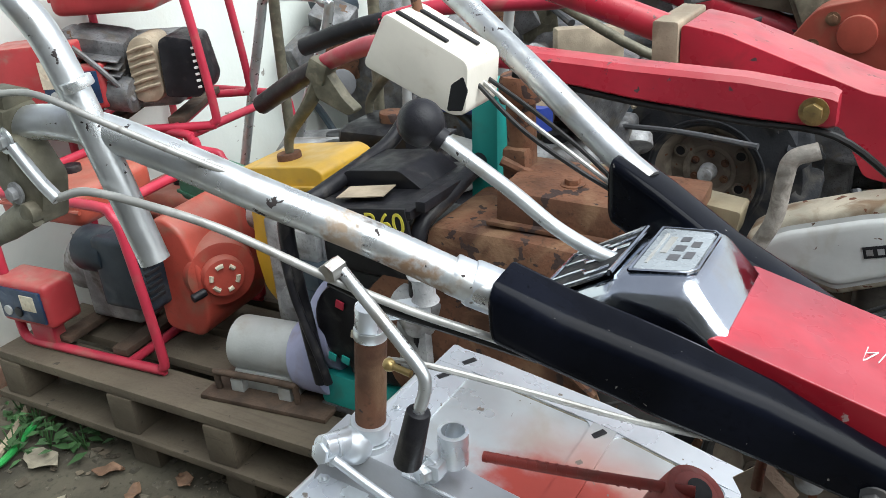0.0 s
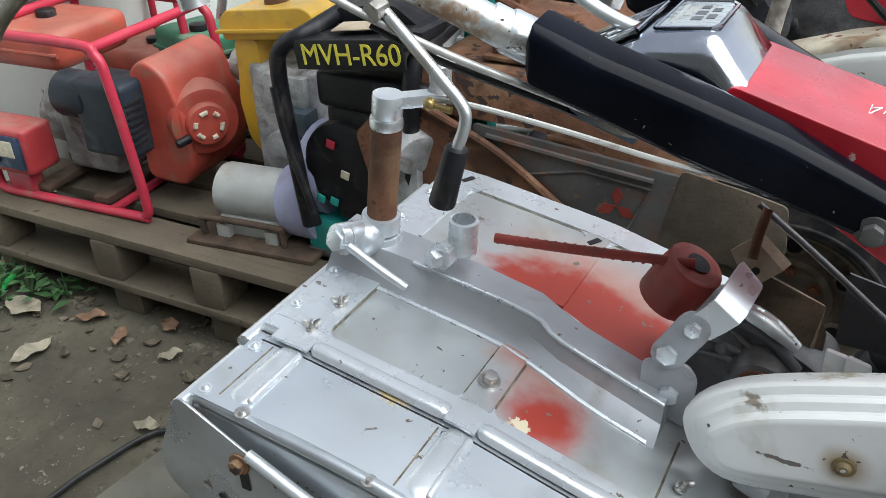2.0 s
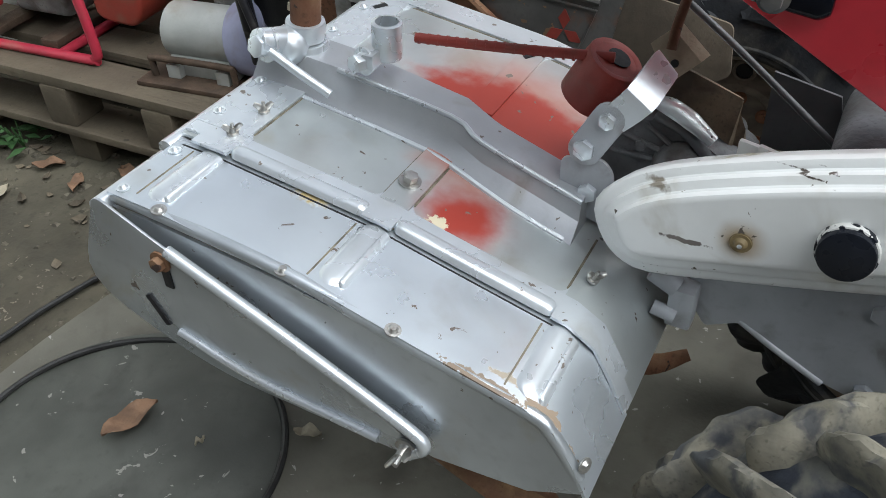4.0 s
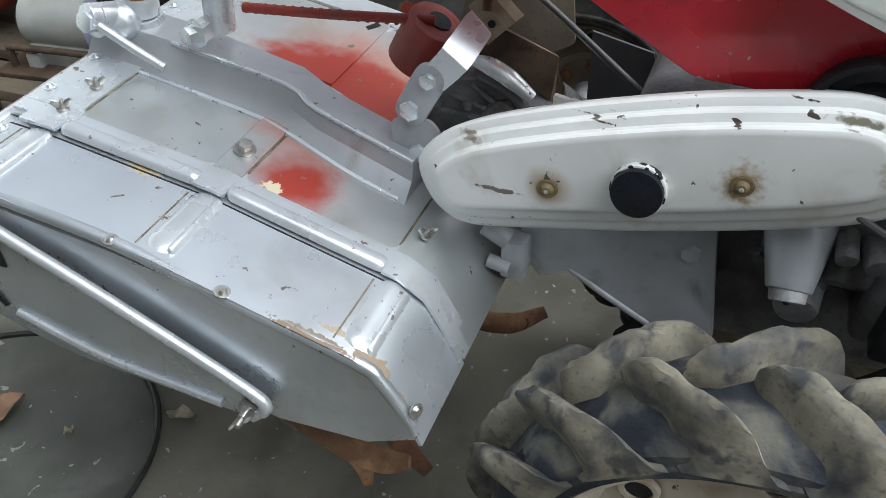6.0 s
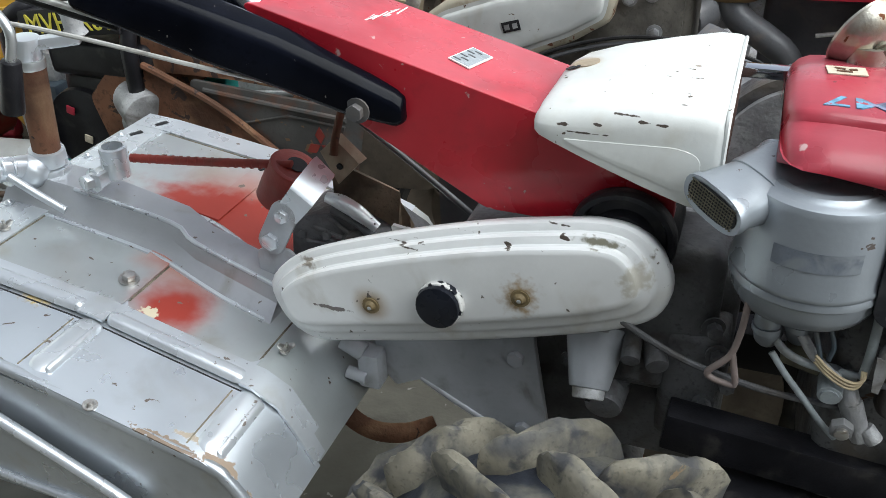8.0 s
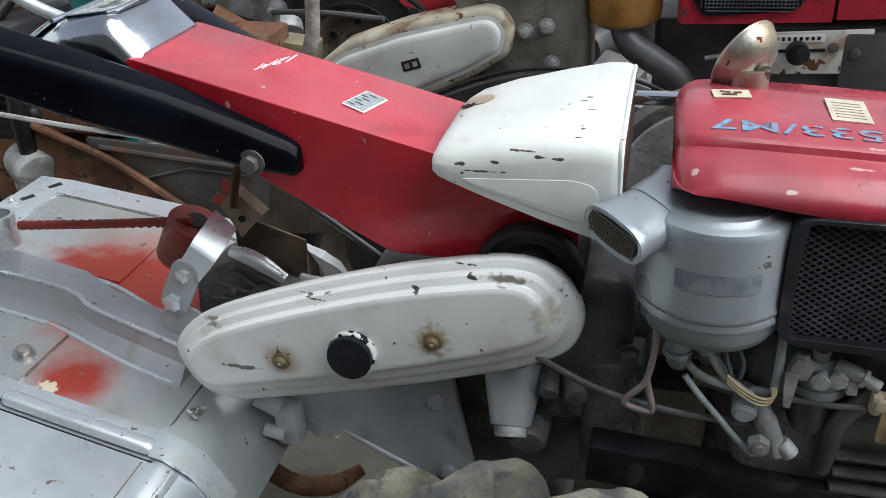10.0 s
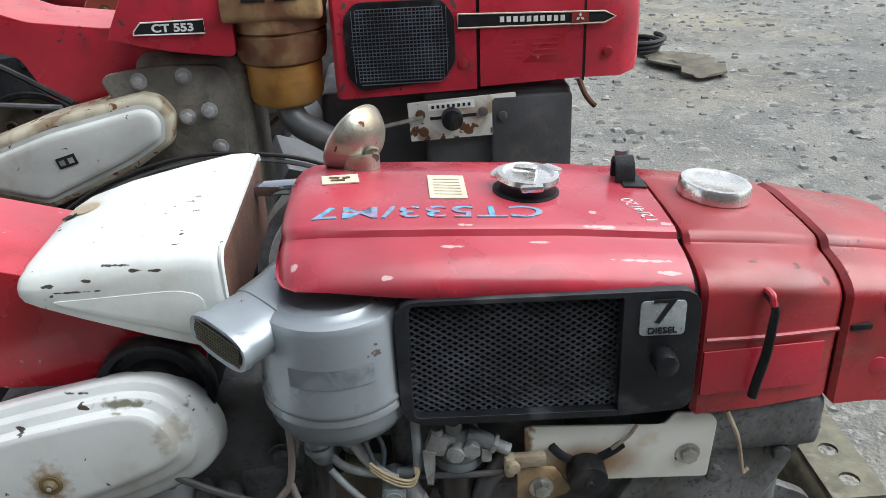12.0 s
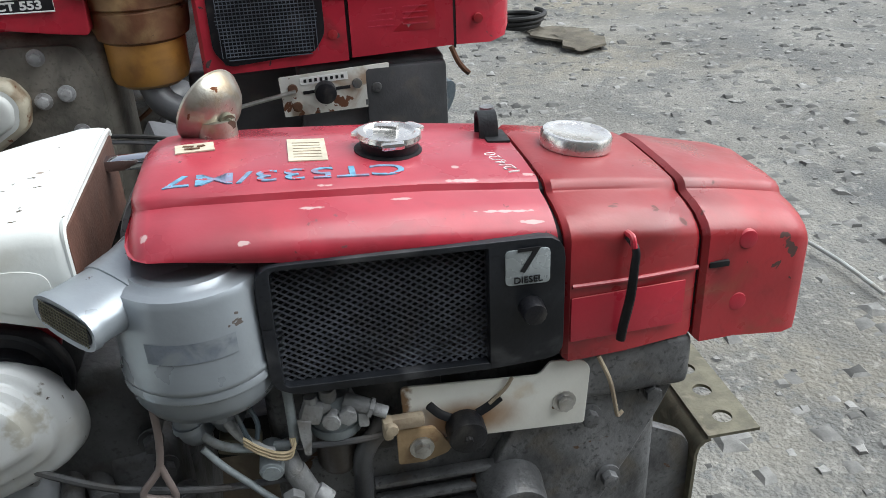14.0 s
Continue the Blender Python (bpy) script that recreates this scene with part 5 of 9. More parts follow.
part("throttle_rod", tube([(-0.45, 0.90, 1.19), (-0.462, 0.90, 1.25), (-0.47, 0.90, 1.29)], 0.006, 10), "rust", gate)
for k in range(3):
    part("bar_cable", tube([(-0.37, 0.903 - 0.012 * k, 1.125), (-0.31, 0.893 - 0.012 * k, 1.095 - 0.008 * k), (-0.24, 0.880 - 0.010 * k, 1.055 - 0.006 * k), (-0.17, 0.865, 1.005), (-0.12, 0.85, 0.97)], 0.0027, 8), "cable" if k == 1 else "cable_black", tractor)

# ---- engine of the front tractor ----
YH = 0.735


def hood_ring(x, yn, zt, zl):
    """Cross-section of the engine hood: near lower edge, sloping band, shoulder, crown, far side."""
    yf = 2 * YH - yn
    ze = max(zl, zt - 0.034)
    return [(x, yn, zl), (x, yn, zl + (ze - zl) * 0.6), (x, yn, ze), (x, yn + 0.0025, zt - 0.028), (x, yn + 0.008, zt - 0.0225), (x, yn + 0.020, zt - 0.0165), (x, yn + 0.036, zt - 0.0125), (x, yn + 0.052, zt - 0.0108), (x, yn + 0.0565, zt - 0.0095), (x, yn + 0.0595, zt - 0.004), (x, yn + 0.066, zt - 0.0012), (x, YH - 0.02, zt), (x, YH + 0.05, zt - 0.001), (x, yf - 0.035, zt - 0.007), (x, yf - 0.012, zt - 0.02), (x, yf, zt - 0.041), (x, yf, zl)]


HOOD_X = [(0.5035, 0.648, 0.915, 0.909), (0.5045, 0.630, 0.921, 0.906), (0.508, 0.617, 0.9265, 0.904), (0.514, 0.608, 0.930, 0.903), (0.524, 0.602, 0.9325, 0.902), (0.545, 0.600, 0.9335, 0.901), (0.60, 0.599, 0.931, 0.893), (0.64, 0.599, 0.929, 0.888), (0.76, 0.600, 0.921, 0.884), (0.861, 0.601, 0.910, 0.876)]
PALE = (0.55, 0.40, 0.38)
M["hood_red"] = mat("scraped_red_hood_paint", (0.43, 0.028, 0.048), 0.33, 0.0, 0.20, 5, ((0.20, 0.016, 0.024), 0.34, 9), ((0.12, 0.03, 0.03), 0.006, 80), 0.03, 200, 0.30, 0.15, dust_sheen=((0.51, 0.14, 0.18), 0.32),
    blobs=[((x - 0.30, y - Y0, z), (r[0] * 0.7, r[1] * 0.6, r[2]), PALE, 0.15) for x, y, z, r in (
        (0.522, 0.620, 0.921, (0.005, 0.012, 0.010)), (0.655, 0.640, 0.915, (0.012, 0.004, 0.01)), (0.735, 0.647, 0.911, (0.012, 0.003, 0.01)), (0.82, 0.624, 0.895, (0.035, 0.003, 0.01)), (0.79, 0.663, 0.911, (0.022, 0.003, 0.01)),
        (0.67, 0.664, 0.918, (0.010, 0.003, 0.01)), (0.791, 0.690, 0.920, (0.006, 0.005, 0.01)), (0.855, 0.672, 0.905, (0.010, 0.006, 0.01)), (0.84, 0.612, 0.890, (0.016, 0.003, 0.01)), (0.60, 0.606, 0.905, (0.008, 0.003, 0.01)))])
ehood = part("engine_hood", loft([hood_ring(*r) for r in HOOD_X]), "hood_red", tractor, "faded red engine hood with blue crayon marks")
tank = part("fuel_tank", loft([hood_ring(0.868, 0.604, 0.905, 0.752), hood_ring(0.873, 0.600, 0.907, 0.748), hood_ring(0.93, 0.604, 0.900, 0.748), hood_ring(0.996, 0.612, 0.889, 0.750), hood_ring(1.001, 0.616, 0.885, 0.752)]), "red_dirty", tractor, "dusty red fuel tank section")
nose = part("nose_cowl", loft([hood_ring(1.0045, 0.616, 0.884, 0.744), hood_ring(1.010, 0.612, 0.887, 0.739), hood_ring(1.05, 0.619, 0.879, 0.735), hood_ring(1.105, 0.622, 0.868, 0.728), hood_ring(1.119, 0.626, 0.863, 0.729), hood_ring(1.126, 0.634, 0.855, 0.738)]), "red_dirty", tractor, "dusty red nose cowl with scuffed corners")
part("seam", loft([[(x, y + (0.003 if y < YH else -0.003), z - 0.004) for x, y, z in hood_ring(xx, 0.604, 0.904, 0.758)] for xx in (0.858, 0.870)]), "ink_shade", tractor)
part("seam", loft([[(x, y + (0.003 if y < YH else -0.003), z - 0.004) for x, y, z in hood_ring(xx, 0.616, 0.885, 0.758)] for xx in (0.999, 1.010)]), "ink_shade", tractor)
for x, z in ((1.052, 0.842), (1.049, 0.775)):
    part("cowl_screw", join(cyl((x, 0.628, z), (x, 0.617, z), 0.0095, n=18, bev=0.002)), "red_old", nose)
part("tank_fold", tube([(0.875, 0.600, 0.828), (0.93, 0.603, 0.826), (1.0, 0.611, 0.824)], 0.0022, 6), "red_old", tank)
part("cowl_slot", box((1.022, 0.613, 0.823), (0.020, 0.004, 0.006), 0.001), "ink_shade", nose)
part("label_field", box((0.930, 0.6022, 0.793), (0.112, 0.002, 0.046), 0.0008, rot=(0, 0, 3)), "red_old", tank, "worn red warning label")
strap = part("tank_strap", tube([(0.925, 0.603, 0.870), (0.929, 0.592, 0.862), (0.928, 0.590, 0.845), (0.926, 0.590, 0.815), (0.922, 0.592, 0.785), (0.921, 0.594, 0.768)], [0.003, 0.0035, 0.0040, 0.0045, 0.0045, 0.0045], 10, flat=0.6), "blackmatt", tractor, "black rubber tank strap")
part("strap_hook", tube([(0.926, 0.606, 0.872), (0.926, 0.594, 0.873), (0.927, 0.591, 0.864)], 0.003, 8), "red_old", strap)

# grille: frame, expanded mesh, badge, knob
gf = part("grille_frame", join(
    prism(rounded([(0.603, 0.890), (0.866, 0.884), (0.866, 0.760), (0.798, 0.757), (0.798, 0.880), (0.616, 0.885), (0.614, 0.83), (0.603, 0.83)], [0.022, 0.022, 0.016, 0.002, 0.002, 0.006, 0.002, 0.002]), 0.018, side(0.612), 0.004, 3),
    prism(rounded([(0.603, 0.832), (0.614, 0.832), (0.615, 0.770), (0.798, 0.764), (0.798, 0.757), (0.622, 0.761), (0.604, 0.772)], [0.002, 0.002, 0.006, 0.002, 0.002, 0.02, 0.02]), 0.018, side(0.612), 0.004, 3)), mat("worn_black_frame", (0.020, 0.022, 0.027), 0.36, 0.0, 0.3, 12, ((0.09, 0.09, 0.095), 0.35, 16), None, 0.06), tractor, "black plastic radiator grille frame")
mesh_b = bmesh.new()
nx, nz = 20, 38
x0, x1, z0, z1 = 0.612, 0.80, 0.762, 0.8835
dx, dz = (x1 - x0) / nx, (z1 - z0) / nz
for i in range(nx):
    for j in range(nz):
        cx, cz = x0 + (i + 0.5 + (0.5 if j % 2 else 0)) * dx, z0 + (j + 0.5) * dz
        o = [(cx - dx * 0.5, cz), (cx, cz + dz), (cx + dx * 0.5, cz), (cx, cz - dz)]
        q = [(cx + (a - cx) * 0.83, cz + (b - cz) * 0.78) for a, b in o]
        vo = [mesh_b.verts.new((a, 0.606 - (0.003 if k == 3 else 0.0), b)) for k, (a, b) in enumerate(o)]
        vi = [mesh_b.verts.new((a, 0.603, b)) for a, b in q]
        for k in range(4):
            mesh_b.faces.new((vo[k], vo[(k + 1) % 4], vi[(k + 1) % 4], vi[k]))
M["mesh"] = mat("black_expanded_mesh", (0.27, 0.285, 0.33), 0.42, 0.5, 0.25, 16, ((0.16, 0.14, 0.13), 0.3, 20), None, 0.0)
part("grille_mesh", mesh_b, "mesh", gf, "black expanded metal mesh")
part("radiator_core", box((0.71, 0.70, 0.825), (0.20, 0.12, 0.125), 0.004), "ink_shade", tractor)
badge = part("badge", prism(rounded([(0.812, 0.842), (0.812, 0.876), (0.852, 0.875), (0.852, 0.841)], 0.005), 0.003, side(0.5955), 0.0008), "panelgrey", gf, "grey enamel engine badge")
text_mesh("7", 0.034, pose(0.832, 0.5920, 0.8645, 90, 0, 0) @ Matrix.Diagonal((1.35, 1, 1, 1)), 0.0006, "ink_shade", badge)
text_mesh("DIESEL", 0.0088, pose(0.832, 0.5920, 0.8465, 90, 0, 0), 0.0006, "ink_shade", badge)
part("knob", join(cyl((0.835, 0.598, 0.818), (0.835, 0.578, 0.818), 0.0115, 0.0105, n=12, bev=0.0015)), "blackmatt", gf)

# on the hood: caps, exhaust bend, ring, labels, marks
def hood_top(x):
    return float(np.interp(x, [r[0] for r in HOOD_X] + [0.93, 1.0], [r[2] for r in HOOD_X] + [0.900, 0.889]))


TOP = 4.6
part("radiator_neck", cyl((0.738, 0.742, hood_top(0.738) - 0.004), (0.738, 0.742, 0.934), 0.0275, n=28), "blackmatt", ehood)
part("radiator_cap", join(lathe([(0.029, 0.0), (0.031, 0.003), (0.030, 0.008), (0.025, 0.009), (0.022, 0.0065), (0.017, 0.007), (0.001, 0.008)], pose(0.738, 0.742, 0.932, 0, TOP, 0), 32), *[box((0.738 + 0.030 * math.cos(a), 0.742 + 0.030 * math.sin(a), 0.936), (0.011, 0.022, 0.007), 0.003, rot=(0, 0, math.degrees(a))) for a in (0.5, 0.5 + 2.1, 0.5 + 4.2)], box((0.736, 0.742, 0.9425), (0.024, 0.012, 0.010), 0.003, rot=(0, 0, -25))), "cap_metal", tractor, "worn metal radiator cap")
part("neck_recess", lathe([(0.0, 0.0), (0.0325, 0.0), (0.0325, 0.0012), (0.0, 0.0012)], pose(0.736, 0.740, hood_top(0.736) - 0.0004, 0, TOP, 0), 28, False), "ink_shade", ehood)
part("fuel_cap", lathe([(0.034, 0.0), (0.0362, 0.002), (0.0362, 0.0135), (0.0345, 0.0165), (0.031, 0.0172), (0.0295, 0.0165), (0.001, 0.017)], pose(0.927, 0.752, 0.899, 0, 7, 0), 40), "cap_metal", tractor, "shiny round fuel filler cap")
ex_m = along((0.567, 0.836, 0.953), (0.567 - 0.62, 0.836 + 0.55, 0.953 + 0.36)) @ Matrix.Scale(0.86, 4)
part("exhaust_bend", join(lathe([(0.001, -0.003), (0.043, -0.003), (0.045, 0.001), (0.0475, 0.0), (0.0475, -0.003), (0.0455, -0.005), (0.0435, -0.011), (0.038, -0.020), (0.029, -0.028), (0.016, -0.033), (0.001, -0.035)], ex_m, 36, False), cyl((0.575, 0.818, 0.915), (0.575, 0.818, 0.945), 0.020, n=20)), mat("burnt_chrome", (0.48, 0.46, 0.40), 0.34, 0.8, 0.25, 16, ((0.30, 0.22, 0.13), 0.45, 24), (RUST, 0.07, 60), 0.1), tractor, "rust-spotted rounded exhaust outlet")
part("exhaust_bolt", join(cyl((0.586, 0.812, 0.942), (0.590, 0.805, 0.940), 0.006, n=6), cyl((0.583, 0.817, 0.944), (0.587, 0.810, 0.9415), 0.009, n=16)), "olive", tractor)
part("vent_pipe", cyl((0.862, 0.86, 0.895), (0.862, 0.86, 0.914), 0.008, n=10), "engine", tractor)
part("lifting_lug", ribbon([(0.842, 0.770, 0.896), (0.842, 0.770, 0.918), (0.842, 0.773, 0.929), (0.842, 0.781, 0.934), (0.842, 0.789, 0.929), (0.842, 0.792, 0.918), (0.842, 0.792, 0.896)], (0.019, 0, 0), 0.005), "rubber", tractor, "dark rubber-covered lifting loop")
part("ring_slot", box((0.849, 0.772, hood_top(0.849) + 0.0003), (0.024, 0.034, 0.003), 0.001, rot=(0, TOP, 0)), "ink_shade", ehood)
lab = part("paper_label", box((0.660, 0.747, hood_top(0.66) + 0.0004), (0.036, 0.058, 0.0012), rot=(0, TOP, 0)), "label", ehood, "yellowed paper label")
part("warning_label", box((0.556, 0.770, hood_top(0.556) + 0.0002), (0.036, 0.022, 0.0012), rot=(0, 1.5, 6)), "label", ehood)
for dx, dy, w_ in ((-0.006, 0.003, 0.010), (0.006, 0.002, 0.007), (-0.002, -0.004, 0.014)):
    part("print_bar", box((0.556 + dx, 0.770 + dy, hood_top(0.556) + 0.0010), (w_, 0.0035, 0.0012), rot=(0, 1.5, 6 + dx * 2500)), "rust", ehood)
for i in range(6):
    part("print_bar", box((0.660, 0.727 + i * 0.0075, hood_top(0.66) + 0.0011), (0.026, 0.0012, 0.0006), rot=(0, TOP, 0)), "tan", lab)


def drape(ob):
    """Lays thin writing, made level at 0.92, on the hood's top."""
    for v in ob.data.vertices:
        v.co.z += hood_top(v.co.x + ORIGIN[ob].x) - 0.9206


for words, size, m_, mt, th in (("CT533/M7", 0.034, pose(0.640, 0.690, 0.92, 0, 0, 180) @ Matrix.Diagonal((1.42, 1, 1, 1)), "crayon_blue", 0.0002), ("12/4/20", 0.018, pose(0.838, 0.700, 0.92, 0, 0, 105), "print_white", -0.0004)):
    drape(text_mesh(words, size, m_, 0.0009, mt, ehood, thin=th))

# air cleaner
M["cleaner"] = mat("silver_grey_paint", (0.30, 0.33, 0.36), 0.34, 0.45, 0.10, 6, ((0.30, 0.30, 0.31), 0.25, 12), ((0.12, 0.10, 0.09), 0.015, 60), 0.05, 200)
ac = part("air_cleaner", lathe([(0.030, 0.880), (0.038, 0.880), (0.041, 0.884), (0.050, 0.884), (0.053, 0.881), (0.058, 0.880), (0.064, 0.878), (0.0675, 0.872), (0.0685, 0.800), (0.0705, 0.797), (0.0705, 0.793), (0.069, 0.791), (0.0705, 0.788), (0.0705, 0.784), (0.067, 0.781), (0.066, 0.768), (0.060, 0.757), (0.045, 0.750), (0.002, 0.749)], pose(0.548, 0.640, 0), 48), "cleaner", tractor, "silver-grey oil bath air cleaner")
mouth = Vector((0.457, 0.589, 0.866))
su = Vector((0.729, -0.66, -0.18)).normalized()
sc_way = Vector((0.66, 0.74, 0.02)).normalized()
sc_way = (sc_way - su * su.dot(sc_way)).normalized()
sv = sc_way.cross(su)


def oval_ring(c, a, b, n=24):
    out = []
    for k in range(n):
        t = 2 * math.pi * k / n
        cx, cy = math.cos(t), math.sin(t)
        out.append(c + su * (math.copysign(abs(cx) ** 0.7, cx) * a) + sv * (math.copysign(abs(cy) ** 0.8, cy) * b))
    return out


part("scoop", loft([oval_ring(mouth, 0.030, 0.0125), oval_ring(mouth - sc_way * 0.001, 0.036, 0.0185), oval_ring(mouth + sc_way * 0.006, 0.0365, 0.019), oval_ring(mouth + sc_way * 0.010, 0.0345, 0.0175), oval_ring(mouth + sc_way * 0.045, 0.035, 0.0185), oval_ring(mouth + sc_way * 0.085, 0.038, 0.021)]), "cleaner", ac, "silver-grey oval intake scoop")
part("scoop_collar", loft([oval_ring(mouth + sc_way * 0.047, 0.0352, 0.0186), oval_ring(mouth + sc_way * 0.0475, 0.0366, 0.0200), oval_ring(mouth + sc_way * 0.075, 0.040, 0.0225), oval_ring(mouth + sc_way * 0.095, 0.046, 0.026)]), "cleaner", ac)
part("scoop_mesh", join(*[tube([mouth + su * x_ - sv * 0.011 - sc_way * 0.0015, mouth + su * x_ + sv * 0.011 - sc_way * 0.0015], 0.0006, 4) for x_ in [i * 0.0033 - 0.0265 for i in range(17)]], *[tube([mouth - su * 0.028 + sv * y_ - sc_way * 0.0015, mouth + su * 0.028 + sv * y_ - sc_way * 0.0015], 0.0006, 4) for y_ in [i * 0.0033 - 0.0105 for i in range(7)]]), "olive", ac)
part("scoop_hole", loft([oval_ring(mouth - sc_way * 0.0004, 0.0305, 0.0130), oval_ring(mouth - sc_way * 0.0012, 0.0302, 0.0128)]), "ink_shade", ac)
for x, y in ((0.523, 0.622), (0.552, 0.634)):
    part("outlet_pipe", tube([(x, y, 0.755), (x, y, 0.735), (x + 0.001, y + 0.004, 0.718), (x + 0.004, y + 0.018, 0.703), (x + 0.010, y + 0.05, 0.698)], 0.0125, 16), "cleaner", ac)
    part("pipe_clip", tube([(x, y, 0.728), (x, y, 0.722)], 0.0138, 16), "cleaner", ac)

M["faded_print"] = mat("faded_blue_print", (0.20, 0.23, 0.28), 0.5, 0.2, 0.2, 30, ((0.30, 0.33, 0.36), 0.7, 40), None, 0.0)
part("cleaner_label", loft([[(0.548 + 0.0689 * math.sin(a), 0.640 - 0.0689 * math.cos(a), z) for z in (0.823, 0.842)] for a in [-0.55 + 0.1 * k for k in range(12)]], cap=False, closed=False), "faded_print", ac, "worn blue-grey printed label")

# white guard between column and engine
wg = []
for x, yn, yf, zt, zl in ((0.2775, 0.672, 0.725, 0.898, 0.894), (0.2790, 0.653, 0.755, 0.904, 0.893), (0.2820, 0.642, 0.785, 0.909, 0.892), (0.288, 0.636, 0.808, 0.913, 0.890), (0.300, 0.633, 0.825, 0.917, 0.886), (0.335, 0.632, 0.842, 0.924, 0.872), (0.39, 0.632, 0.864, 0.930, 0.851), (0.432, 0.632, 0.886, 0.9315, 0.837), (0.450, 0.632, 0.890, 0.930, 0.833), (0.456, 0.633, 0.888, 0.929, 0.835), (0.4585, 0.635, 0.885, 0.926, 0.839)):
    h_ = zt - zl
    wg.append([(x, yn + 0.001, zl), (x, yn, zl + h_ * 0.10), (x, yn, zl + h_ * 0.5), (x, yn + 0.001, zt - min(0.020, h_ * 0.45)), (x, yn + 0.004, zt - min(0.012, h_ * 0.28)), (x, yn + 0.009, zt - min(0.006, h_ * 0.15)), (x, yn + 0.017, zt - 0.002), (x, yn + 0.030, zt), (x, yf - 0.02, zt), (x, yf - 0.008, zt - 0.003), (x, yf - 0.002, zt - 0.010), (x, yf, zl)])
M["guard_paint"] = mat("rust_chipped_white_paint", (0.68, 0.70, 0.68), 0.46, 0.0, 0.10, 6, ((0.50, 0.47, 0.38), 0.40, 10), ((0.10, 0.08, 0.06), 0.012, 80), 0.05, 200,
    blobs=[((x - 0.30, y - Y0, z), r, k, e) for (x, y, z), r, k, e in (
        ((0.312, 0.645, 0.905), (0.007, 0.02, 0.0018), CHIP, 0.1), ((0.335, 0.642, 0.899), (0.018, 0.02, 0.0010), CHIP, 0.1), ((0.345, 0.644, 0.908), (0.005, 0.02, 0.0016), CHIP, 0.1), ((0.372, 0.644, 0.919), (0.012, 0.02, 0.0010), CHIP, 0.2),
        ((0.387, 0.644, 0.915), (0.006, 0.02, 0.0014), CHIP, 0.1), ((0.404, 0.642, 0.914), (0.008, 0.02, 0.0012), CHIP, 0.2), ((0.42, 0.754, 0.930), (0.004, 0.003, 0.02), (0.30, 0.25, 0.2), 0.2), ((0.300, 0.772, 0.92), (0.016, 0.016, 0.03), (0.42, 0.34, 0.24), 0.5))])
M["rust_inside"] = mat("bare_brown_inside", (0.12, 0.050, 0.032), 0.8, 0.0, 0.3, 10, ((0.06, 0.03, 0.022), 0.4, 14), None, 0.2)
wguard = part("belt_guard", loft(wg), "guard_paint", tractor, "white painted belt guard with rust chips")
part("pressed_panel", prism(rounded([(0.312, 0.891), (0.420, 0.895), (0.441, 0.888), (0.440, 0.862), (0.426, 0.850), (0.330, 0.882)], [0.004, 0.012, 0.012, 0.012, 0.010, 0.006]), 0.0024, side(0.6335), 0.0016), "guard_paint", wguard)
part("end_lip", tube([(0.459, 0.637, 0.842), (0.459, 0.636, 0.880), (0.459, 0.637, 0.912), (0.459, 0.645, 0.924), (0.459, 0.665, 0.927), (0.459, 0.76, 0.928), (0.459, 0.868, 0.926), (0.459, 0.882, 0.918)], 0.0025, 6, 4), "guard_paint", wguard)
part("guard_inside", box((0.4592, 0.760, 0.880), (0.003, 0.236, 0.078), 0.001), "rust_inside", wguard, "bare rusty open end")
b = prism(rounded([(-0.012, -0.010), (0.004, -0.013), (0.016, -0.002), (0.012, 0.012), (-0.004, 0.010), (-0.013, 0.004)], 0.006), 0.0014, pose(0.304, 0.768, 0.9178, 0, -10, 0))
part("rust_patch", b, "tan", wguard)
part("rust_hole", lathe([(0.0, 0.0), (0.006, 0.0), (0.006, 0.0006), (0.0, 0.0006)], pose(0.2925, 0.757, 0.9160, 0, -18, 0) @ Matrix.Diagonal((1.4, 0.8, 1, 1)), 12, False), "ink_shade", wguard)
part("belt_rail", box((0.49, 0.83, 0.905), (0.10, 0.02, 0.012), 0.003), "chrome_clean", tractor)
part("belt_pulley", join(cyl((0.55, 0.95, 0.74), (0.55, 1.0, 0.74), 0.125, n=48, bev=0.006)), "engine", tractor, "large dark flywheel")
part("pulley_web", cyl((0.55, 0.94, 0.74), (0.55, 0.955, 0.74), 0.110, n=48, bev=0.004), "cast", tractor, "grey flywheel web")

# engine block and fittings under the hood
blk = part("engine_block", join(box((0.79, 0.77, 0.60), (0.40, 0.26, 0.29), 0.02, 3), box((0.70, 0.66, 0.70), (0.12, 0.06, 0.10), 0.012), box((0.945, 0.70, 0.715), (0.125, 0.17, 0.06), 0.012, 3)), "engine", tractor, "oily black diesel engine block")
for i in range(6):
    part("cooling_fin", box((0.77, 0.632, 0.50 + i * 0.022), (0.17, 0.014, 0.006), 0.002), "engine", blk)
part("gearbox_side", prism(rounded([(0.86, 0.72), (1.005, 0.738), (1.008, 0.725), (0.985, 0.66), (0.955, 0.60), (0.90, 0.50), (0.80, 0.46), (0.80, 0.60)], 0.015), 0.02, side(0.645), 0.005, 3), "engine", blk)
for x, z in ((0.905, 0.66), (0.97, 0.68), (0.93, 0.575), (0.865, 0.53)):
    hexbolt(blk, (x, 0.625, z), (0, -1, 0), 0.009, 0.010, "engine")
part("crank_boss", join(cyl((0.823, 0.64, 0.585), (0.823, 0.59, 0.578), 0.036, 0.032, n=28, bev=0.004), cyl((0.823, 0.592, 0.578), (0.823, 0.586, 0.577), 0.014, n=16)), "engine", blk)
